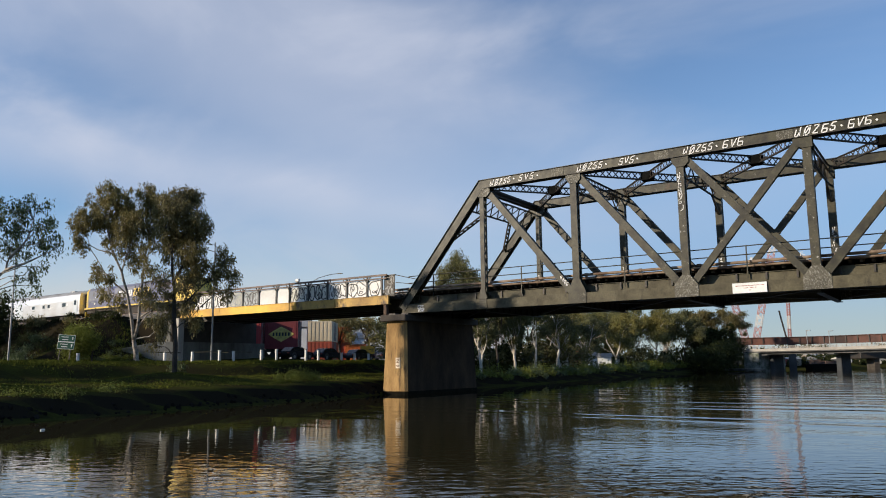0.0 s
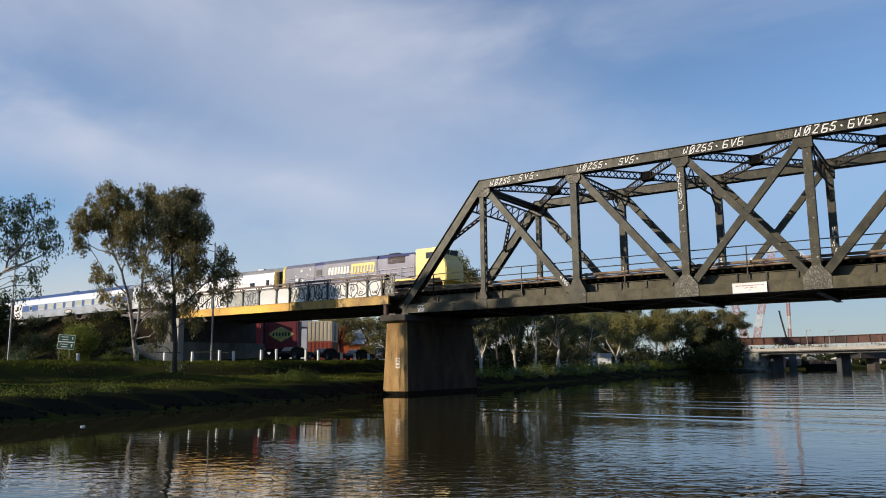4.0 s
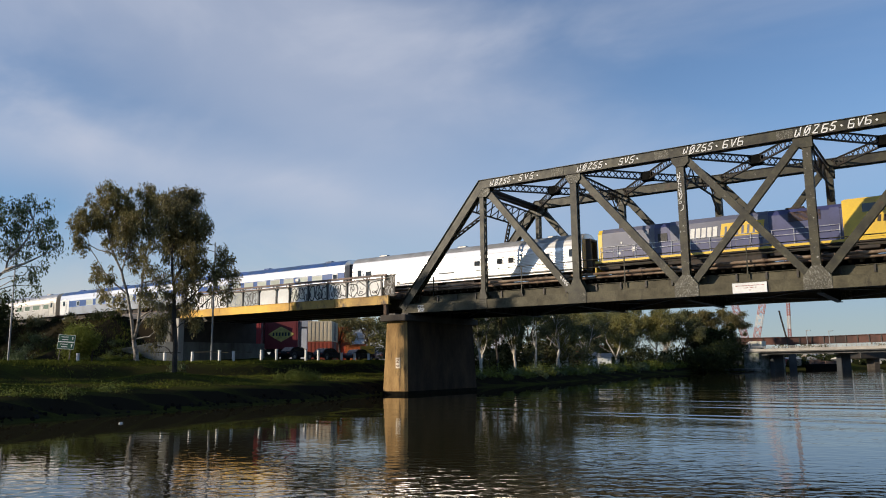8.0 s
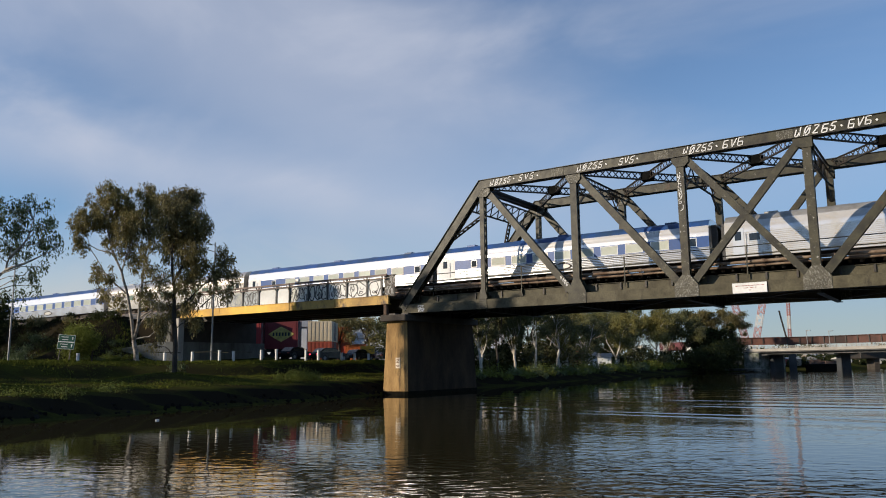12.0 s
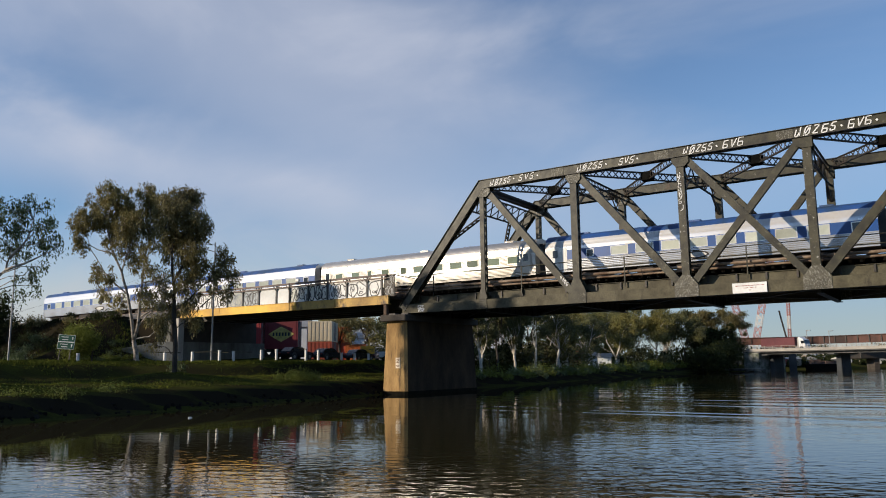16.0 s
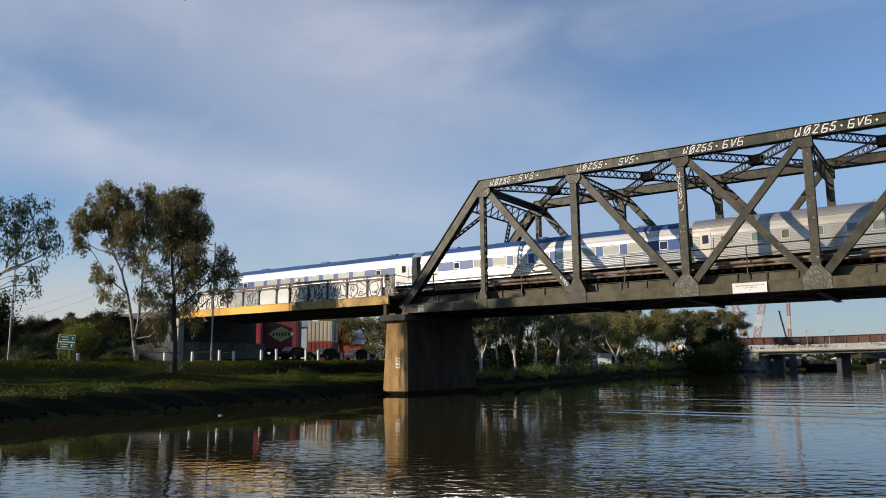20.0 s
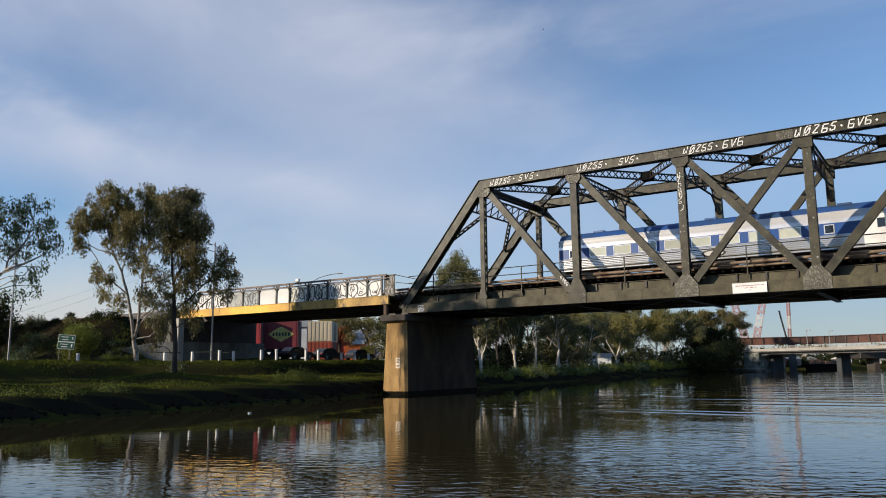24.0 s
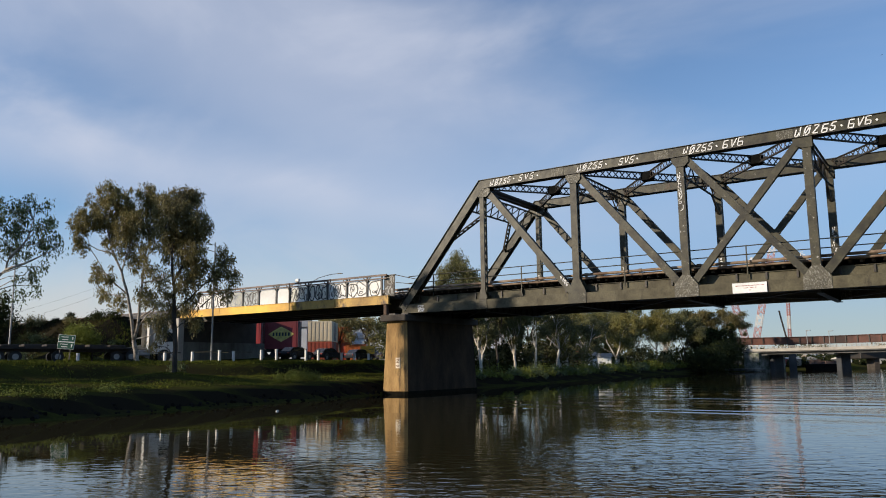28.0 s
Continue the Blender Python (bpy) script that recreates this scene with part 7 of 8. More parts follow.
tagged(part("landing", bm, concrete_grey), "low concrete landing at the far bridge foot", "landing", kind="structure").matrix_world = pose(FB0.x, FB0.y, 0, 0, 0, fb_rot)
lampx = ((16, 3.6), (22, 3.2), (40, 4.6))
for x, hh in lampx:
    p = FB0 + way * x
    bm = B()
    rod(bm, (0, 4.2, 4.6), (0, 4.2, 5.8 + hh), 0.1, 0.07)
    box(bm, (0.5, 4.2, 5.8 + hh), (1.2, 0.3, 0.14))
    ob = part("bridge_lamp", bm, galv)
    ob.matrix_world = pose(p.x, p.y, 0, 0, 0, fb_rot)
    tagged(ob, "grey lamp post on the far road bridge", "street lamp", "far lamps")

grime_far = mat("barge_grime", (0.06, 0.05, 0.045), 0.85, 0.0, 0.3, 0.6, 0.2, stain=(0.12, 0.07, 0.05))
# rust brown rail bridge girder behind it
rust_red = mat("rust_red", (0.13, 0.05, 0.032), 0.75, 0.0, 0.25, 0.12, 0.2, stain=(0.035, 0.018, 0.014))
G = [Vector((-32, 184, 0)), Vector((-3.3, 189, 0)), Vector((80, 152, 0))]
gb = root("girder_bridge", pose(0, 0, 0), "rust brown steel girder rail bridge behind the road bridge", "bridge")
for a, b2 in zip(G, G[1:]):
    w2 = (b2 - a)
    ln = w2.length
    w2.normalize()
    rz = math.degrees(math.atan2(w2.y, w2.x))
    m = pose(a.x, a.y, 0, 0, 0, rz)
    bm = B()
    box(bm, (ln / 2, 0, 7.9), (ln, 0.3, 2.0), m)
    box(bm, (ln / 2, 0, 8.92), (ln, 0.9, 0.16), m)
    box(bm, (ln / 2, 0, 6.9), (ln, 0.9, 0.16), m)
    part("girder", bm, rust_red, gb)
    for i in range(int(ln / 3.2)):
        bm = B()
        box(bm, (1.6 + i * 3.2, -0.25, 7.9), (0.25, 0.35, 1.9), m)
        part("stiffener", bm, steel_dark, gb)
    for x in (ln * 0.25, ln * 0.75):
        bm = B()
        box(bm, (x, 0, 3.2), (2.0, 3.5, 7.2), m)
        part("pier", bm, slate, gb)

bm = B()
box(bm, (0, 0, 0), (50, 6, 1.7), bevel=0.1)
low_bridge = root("low_bridge", pose(25.4, 208.6, 3.4, 0, 0, 34), "low dark footbridge deck far behind the road bridge", "bridge")
part("deck", bm, steel_dark, low_bridge)
for x in (-20, 0, 20):
    bm = B()
    box(bm, (x, 0, -2.6), (1.6, 4.0, 4.0), bevel=0.1)
    part("pier", bm, concrete_dark, low_bridge)
barge = root("barge", pose(-2.7, 189.0, WATER, 0, 0, 34), "dark moored work barge beyond the road bridge", "barge")
bm = B()
prism(bm, [(-4.6, 1.5), (4.6, 1.5), (4.2, -0.4), (-4.0, -0.4)], 4.0, pose(0, 0, 0))
part("hull", bm, flat_black, barge)
for x, w, hh in ((-2.4, 2.2, 1.3), (1.6, 3.2, 0.9)):
    bm = B()
    box(bm, (x, 0, 1.5 + hh / 2), (w, 2.6, hh), bevel=0.06)
    part("deckhouse", bm, grime_far, barge)
# huts, sheds and trees on the shore beyond the far bridges
rng = random.Random(17)
cols = ((0.4, 0.4, 0.4), (0.36, 0.10, 0.07), (0.4, 0.32, 0.25), (0.2, 0.24, 0.3), (0.55, 0.53, 0.48), (0.08, 0.08, 0.09))
for i in range(44):
    y = 196 + (i % 22) * 3.2 + rng.uniform(-1, 1)
    x = lerp_table(y, SHORE) - rng.uniform(2.0, 5.0) - (6 if i >= 22 else 0)
    y += 8 if i >= 22 else 0
    g = land_z(x, y)
    s = rng.uniform(0.9, 1.9)
    c = root("yard_hut", pose(x, y, g - 0.2, 0, 0, rng.uniform(-60, 20)), "small coloured site hut on the far shore", "hut", "far huts")
    m = mat("hut_%d" % (i % 6), cols[i % 6], 0.7, 0.0, 0.2, 0.5, 0.1)
    bm = B()
    box(bm, (0, 0, s * 0.6), (s * 1.8, s, s * 1.2), bevel=0.05)
    part("wall", bm, m, c)
    bm = B()
    prism(bm, [(-s * 1.0, 0), (s * 1.0, 0), (0, s * 0.35)], s * 1.1, pose(0, 0, s * 1.2))
    part("roof", bm, grey_roof, c)
for i in range(44):
    y = 196 + (i % 26) * 2.9 + rng.uniform(-1, 1)
    x = lerp_table(y, SHORE) - (rng.uniform(8, 14) if i < 26 else rng.uniform(0.5, 2.0))
    g = land_z(x, y)
    r = rng.uniform(1.8, 3.0) if i < 26 else rng.uniform(0.5, 1.1)
    shrub([(x, y, g + r * 0.6, r * 1.5, r * 1.5, r * 0.8, 1)], 700, 0.7, leaf_deep, 400 + i, "dark thicket on the far shore")

# dockside cranes far away
# distance haze is put into the crane paint as a washed-out red
crane_red_hazed = mat("crane_red_hazed", (0.42, 0.20, 0.18), 0.6, 0.0, 0.1, 0.1, 0.0)
crane_white = mat("crane_white", (0.62, 0.58, 0.54), 0.6, 0.0, 0.1, 0.1, 0.0)


def boom(c, a, b2, w, bands):
    a, b2 = Vector(a), Vector(b2)
    for i in range(bands):
        p, q = a.lerp(b2, i / bands), a.lerp(b2, (i + 1) / bands)
        bm = B()
        for ox in (-w, w):
            for oy in (-w, w):
                span(bm, p + Vector((ox, oy, 0)), q + Vector((ox, oy, 0)), 0.32, 0.32)
        k = max(2, int((q - p).length / (2 * w)))
        for j in range(k):
            u, v = p.lerp(q, j / k), p.lerp(q, (j + 1) / k)
            for oy in (-w, w):
                span(bm, u + Vector((-w, oy, 0)), v + Vector((w, oy, 0)), 0.2, 0.2)
                span(bm, u + Vector((w, oy, 0)), v + Vector((-w, oy, 0)), 0.2, 0.2)
        part("boom_band", bm, steel_dark if bands == 1 else crane_red_hazed if i % 2 else crane_white, c)


for tips, w, bands, label in ((((-67.2, 394.8, 8), (-74.0, 389.8, 40.0)), 1.5, 5, "red and white lattice crane boom leaning over the far dock"),
                              (((-65.3, 396.7, 8), (-51.0, 396.4, 67.8)), 1.5, 9, "tall red and white lattice crane boom over the far dock"),
                              (((-48.6, 407.6, 6), (-46.8, 404.8, 62.0)), 0.7, 8, "slender red and white crane mast far away"),
                              (((-48.4, 406.7, 6), (-52.3, 403.9, 30.0)), 0.2, 1, "thin dark crane jib far away")):
    c = root("harbour_crane", pose(0, 0, 0), label, "crane", "harbour cranes")
    boom(c, tips[0], tips[1], w, bands)
    bm = B()
    box(bm, (tips[0][0], tips[0][1], 4.5), (6, 5, 9), bevel=0.3)
    part("machinery_house", bm, crane_white, c)

# far shore woods that close the horizon
rng = np.random.default_rng(9)
blobs = []
for i in range(260):
    a = rng.uniform(-1.55, 1.2)
    d = rng.uniform(330, 520)
    x, y = 30 + d * math.sin(a), -50 + d * math.cos(a)
    r = rng.uniform(4, 9)
    blobs.append((x, y, max(0.5, ground_z(x, y, False)) + r * 0.35, r * 1.6, r * 1.6, r * 0.55, 1))
v, f = leaves(blobs, 26000, 2.2, 77, 0.2, clump=20, loose=1.0)
tagged(raw("far_woods", v, f, leaf_deep), "low dark belt of distant trees", "woods", kind="stuff")


# ---- graffiti ----
def stroke(bm, pts, w, y, t=0.006):
    """A painted line of short flat pieces through points (x, z)."""
    for (xa, za), (xb, zb) in zip(pts, pts[1:]):
        span(bm, (xa, y, za), (xb, y, zb), w, t, (0, 1, 0)) if abs(xb - xa) + abs(zb - za) > 1e-4 else None


def tag_mark(x, z, size, kind, slope=0.12):
    """Angular scrawl strokes, one letter-like mark."""
    shapes = {"a": [[(-0.5, 0.9), (-0.2, 0.2), (0.1, 0.9)], [(0.1, 0.9), (0.45, 0.1)]],
              "u": [[(-0.42, 0.75), (-0.5, 0.05), (-0.15, 0.05), (0.2, 0.55)], [(0.2, 0.95), (0.2, 0.1)]],
              "z": [[(-0.4, 0.9), (0.4, 0.95), (-0.42, 0.1), (0.4, 0.12)]],
              "s": [[(0.42, 0.95), (-0.25, 0.92), (-0.42, 0.6), (0.3, 0.5), (0.28, 0.12), (-0.42, 0.08), (-0.42, 0.3)]],
              "e": [[(0.42, 0.95), (-0.4, 0.95), (-0.4, 0.08), (0.42, 0.08), (0.42, 0.48), (-0.3, 0.52)]],
              "v": [[(-0.4, 0.92), (-0.02, 0.05), (0.42, 0.98)]],
              "o": [[(-0.38, 0.2), (-0.32, 0.8), (0.05, 0.98), (0.38, 0.78), (0.32, 0.2), (-0.05, 0.03), (-0.38, 0.2)], [(-0.42, 0.0), (0.42, 1.0)]],
              ".": [[(-0.10, 0.45), (0.10, 0.55)]]}[kind]
    return [[(x + (px + slope * pz) * size * 0.62, z + (pz - 0.5) * size) for px, pz in line] for line in shapes]


tags = root("chord_graffiti", pose(0, 0, 0), "row of white angular spray paint scrawls along the top chord", "graffiti")
# for each panel: where the two groups of marks begin and end, how tall they are and how fat the line is
SCRAWLS = ((0, 0.85, 2.75, 3.3, 4.75, 0.50, 0.055, 1), (1, 0.42, 2.4, 3.55, 4.7, 0.52, 0.055, 1), (2, 0.3, 2.3, 2.8, 4.2, 0.54, 0.06, 0), (3, -0.6, 1.8, 2.3, 3.65, 0.58, 0.07, 1), (4, 0.4, 2.4, 3.0, 4.3, 0.55, 0.06, 1))
for n, a0, a1, b0, b1, tall, fat, dot in SCRAWLS:
    rng = random.Random(50 + n)
    marks = [(a0 + (i + 0.5) * (a1 - a0) / 5, ch) for i, ch in enumerate("uozes" if n > 2 else "uozss")] + [(a1 + 0.2, ".")]
    marks += [(b0 + (i + 0.5) * (b1 - b0) / 3, ch) for i, ch in enumerate("eve" if n in (2, 3) else "svs")] + ([(b1 + 0.2, ".")] if dot else [])
    for x, ch in marks:
        bm = B()
        for line in tag_mark(n * PANEL + x - 0.05, ZT + rng.uniform(-0.03, 0.04), tall * rng.uniform(0.92, 1.08), ch, rng.uniform(0.3, 0.55)):
            stroke(bm, line, fat if ch != "." else 0.13, -0.342)
        part("scrawl", bm, white_paint, tags)
# scrawl up the third post and small marks at the foot of the truss
bm = B()
rng = random.Random(2)
for i in range(7):
    for line in tag_mark(2 * PANEL - 0.06 + rng.uniform(-0.03, 0.03), 14.35 - i * 0.3, rng.uniform(0.3, 0.42), "uzesovs"[i], rng.uniform(-0.2, 0.2)):
        stroke(bm, line, 0.04, -0.262)
stroke(bm, [(2 * PANEL + 0.1, 12.3), (2 * PANEL + 0.08, 12.0), (2 * PANEL - 0.1, 11.9)], 0.04, -0.262)
part("scrawl", bm, white_paint, tags)
# further marks low on the diagonals and posts of both trusses
for x0, z0, wx, wz, k, y in ((2 * PANEL + 6.4, 8.55, -0.17, 0.21, 6, WID - 0.222), (2 * PANEL + 1.4, 8.7, 0.17, 0.21, 5, WID - 0.182), (PANEL - 0.75, 7.6, -0.15, 0.17, 4, -0.222), (0, 9.5, 0, -0.3, 4, WID - 0.262),
                             (3 * PANEL, 11.2, 0, -0.3, 6, WID - 0.262), (2 * PANEL, 9.7, 0, -0.3, 3, WID - 0.262), (PANEL, 9.6, 0, -0.3, 4, WID - 0.262), (5 * PANEL - 1.0, 8.3, -0.17, 0.21, 5, WID - 0.222)):
    bm = B()
    for i in range(k):
        for line in tag_mark(x0 + wx * i + rng.uniform(-0.04, 0.04), z0 + wz * i, rng.uniform(0.2, 0.34), rng.choice("uzesovs"), rng.uniform(-0.3, 0.5)):
            stroke(bm, line, 0.04, y)
    part("scrawl", bm, white_paint, tags)
bm = B()
for i in range(3):
    for k in range(2):
        for line in tag_mark(-6.1 + i * 0.2 + 0.06 * k, 6.62 - k * 0.24, 0.27, "ezsuso"[i + 3 * k], 0.3):
            stroke(bm, line, 0.05, -0.30)
part("scrawl", bm, white_paint, tags)


def closed_curve(rng, cx, cz, rx, rz, wild, steps=26):
    """A smooth closed outline round a centre, swelling and pinching by a few waves."""
    waves = [(k, rng.uniform(-1, 1) * wild / k ** 0.5, rng.uniform(0, 6.28)) for k in (2, 3, 4)]
    lean = rng.uniform(-0.25, 0.35)
    pts = []
    for j in range(steps):
        a = 6.2832 * j / steps
        q = 1 + sum(w * math.sin(k * a + f) for k, w, f in waves)
        pts.append((cx + rx * q * math.cos(a) + lean * rz * math.sin(a), cz + rz * q * math.sin(a)))
    return pts


def arc(cx, cz, rx, rz, a0, a1, steps=12):
    return [(cx + rx * math.cos(a0 + (a1 - a0) * k / steps), cz + rz * math.sin(a0 + (a1 - a0) * k / steps)) for k in range(steps + 1)]


def throw_up(fill, line, rng, w, h, letters, fat):
    """Swollen overlapping letter bodies with a painted edge and inner curls."""
    for i in range(letters):
        cx = -w / 2 + (i + 0.5) * w / letters + rng.uniform(-0.1, 0.1)
        rx, rz = w / letters * rng.uniform(0.5, 0.62), h * rng.uniform(0.46, 0.54)
        pts = closed_curve(rng, cx, rng.uniform(-0.05, 0.05), rx, rz, 0.34)
        pts = [(max(-w / 2, min(w / 2, px)), max(-h * 0.54, min(h * 0.54, pz))) for px, pz in pts]
        prism(fill, pts, 0.006, pose(0, -0.019 - 0.004 * (i % 3), 0))
        stroke(line, pts + pts[:1], fat * 1.25, -0.034)
        for _ in range(rng.randint(2, 3)):
            a0 = rng.uniform(0, 6.28)
            stroke(line, arc(cx + rx * rng.uniform(-0.35, 0.35), rz * rng.uniform(-0.55, 0.55), rx * rng.uniform(0.18, 0.45), rz * rng.uniform(0.15, 0.4), a0, a0 + rng.uniform(1.6, 4.2)), fat * rng.uniform(0.6, 1.5), -0.034)
        if rng.random() < 0.6:
            s = rng.uniform(-0.5, 0.5)
            stroke(line, [(cx + rx * s, rz * 0.8), (cx + rx * (s + rng.uniform(-0.3, 0.3)), rz * 0.1), (cx + rx * s * 0.5, -rz * 0.85)], fat * 0.9, -0.034)


silver = mat("spray_silver", (0.36, 0.39, 0.41), 0.5, 0.0, 0.2, 2.0, 0.0)
spray_grey = mat("spray_grey", (0.17, 0.17, 0.17), 0.6, 0.0, 0.3, 2.0, 0.0)
spray_cream = mat("spray_cream", (0.66, 0.66, 0.58), 0.6, 0.0, 0.15, 2.0, 0.0)
# for each bay: the letter bodies' paint, the edge paint, how many, the width of the edge
THROWS = {0: (white_paint, black_paint, 1, 0.07), 1: (white_paint, spray_grey, 2, 0.07), 2: (white_paint, black_paint, 3, 0.06), 3: (spray_cream, black_paint, 3, 0.085), 4: (spray_cream, black_paint, 4, 0.06),
          7: (blue_panel, spray_grey, 3, 0.08), 8: (grey_panel, silver, 2, 0.09), 9: (white_paint, black_paint, 3, 0.07), 10: (white_paint, spray_grey, 3, 0.06)}
for i, pn in enumerate(panels):
    if i not in THROWS:      # freshly painted over
        continue
    body, edge, count, fat = THROWS[i]
    b1, b2 = B(), B()
    throw_up(b1, b2, random.Random(900 + i), BAYS[i] - BAYS[i + 1] - 0.25, 1.2, count, fat)
    part("graffiti_fill", b1, body, pn)
    part("graffiti_outline", b2, edge, pn)
bm = B()
rng = random.Random(31)
for i in range(16):
    cx, cz, a0 = -9.05 + rng.uniform(-0.35, 0.35), 8.55 + rng.uniform(-0.6, 0.6), rng.uniform(0, 6.28)
    stroke(bm, arc(cx, cz, rng.uniform(0.08, 0.22), rng.uniform(0.12, 0.3), a0, a0 + rng.uniform(2, 5)), rng.uniform(0.03, 0.07), -0.355)
tagged(part("panel_scrawl", bm, mat("spray_pale", (0.5, 0.5, 0.48), 0.6)), "pale spray paint scrawl on the dark end panel", "graffiti")


# ---- vehicles ----
car_glass = glass_dark
lamp_red = bpy.data.materials.new("tail_lamp")
lamp_red.use_nodes = True
lamp_red.node_tree.nodes["Principled BSDF"].inputs["Base Color"].default_value = (0.4, 0.01, 0.02, 1)
lamp_red.node_tree.nodes["Principled BSDF"].inputs["Emission Color"].default_value = (1.0, 0.06, 0.10, 1)
lamp_red.node_tree.nodes["Principled BSDF"].inputs["Emission Strength"].default_value = 1.5
lens_red = mat("lens_red", (0.25, 0.02, 0.02), 0.3, 0.0, 0.1, 1.0, 0.0)


def car(label, color, ute=False, lit=False):
    """A car that faces local +x, its wheels on z = 0."""
    m = mat("paint_%d_%d" % (int(color[0] * 1000), int(color[2] * 1000)), color, 0.25, 0.2, 0.05, 1.0, 0.0)
    c = root("car", pose(0, 0, 0), label, "car", "cars")
    bm = B()
    low = [(-2.6, 0.45), (-2.62, 1.08), (-2.55, 1.12), (1.25, 1.12), (2.45, 1.0), (2.6, 0.72), (2.5, 0.42)] if ute else [(-2.25, 0.35), (-2.3, 0.75), (-2.2, 0.98), (1.0, 0.98), (2.1, 0.82), (2.28, 0.6), (2.2, 0.3)]
    prism(bm, low, 1.78, pose(0, 0, 0))
    bmesh.ops.bevel(bm, geom=list(bm.edges), offset=0.05, segments=2, affect="EDGES")
    part("body", bm, m, c, smooth=False)
    bm = B()
    top = [(-1.1, 1.08), (-0.95, 1.72), (-0.3, 1.8), (0.45, 1.74), (1.35, 1.08)] if ute else [(-2.0, 0.98), (-1.35, 1.45), (-0.3, 1.5), (0.4, 1.42), (1.2, 0.96)]
    prism(bm, top, 1.5, pose(0, 0, 0))
    bmesh.ops.bevel(bm, geom=list(bm.edges), offset=0.06, segments=2, affect="EDGES")
    roof = part("cabin", bm, m, c)
    for s in (-1, 1):
        bm = B()
        win = [(-0.95, 1.18), (-0.82, 1.62), (-0.2, 1.68), (0.4, 1.62), (0.98, 1.18)] if ute else [(-1.7, 1.0), (-1.25, 1.38), (-0.3, 1.42), (0.35, 1.35), (0.95, 1.0)]
        prism(bm, win, 0.02, pose(0, s * 0.752, 0))
        part("side_window", bm, car_glass, roof)
        for x in (-1.55 if ute else -1.4, 1.6 if ute else 1.4):
            bm = B()
            rod(bm, (x, s * 0.8, 0.42), (x, s * 0.893, 0.42), 0.45, seg=18)
            part("wheel_arch", bm, black_paint, c)
            bm = B()
            rod(bm, (x, s * 0.72, 0.33), (x, s * 0.91, 0.33), 0.33, seg=18)
            w = part("wheel", bm, tyre, c)
            bm = B()
            rod(bm, (x, s * 0.905, 0.33), (x, s * 0.925, 0.33), 0.2, seg=14)
            part("rim", bm, galv, w)
        bm = B()
        box(bm, (-2.28, s * 0.66, 0.78), (0.06, 0.36, 0.16), bevel=0.02)
        part("tail_lamp", bm, lamp_red if lit else lens_red, c)
        bm = B()
        box(bm, (2.22, s * 0.62, 0.66), (0.08, 0.36, 0.14), bevel=0.02)
        part("headlight", bm, white_paint, c)
    return c


cab_glass = mat("cab_glass", (0.012, 0.014, 0.016), 0.2, 0.0, 0.1, 1.0, 0.0, spec=0.15)


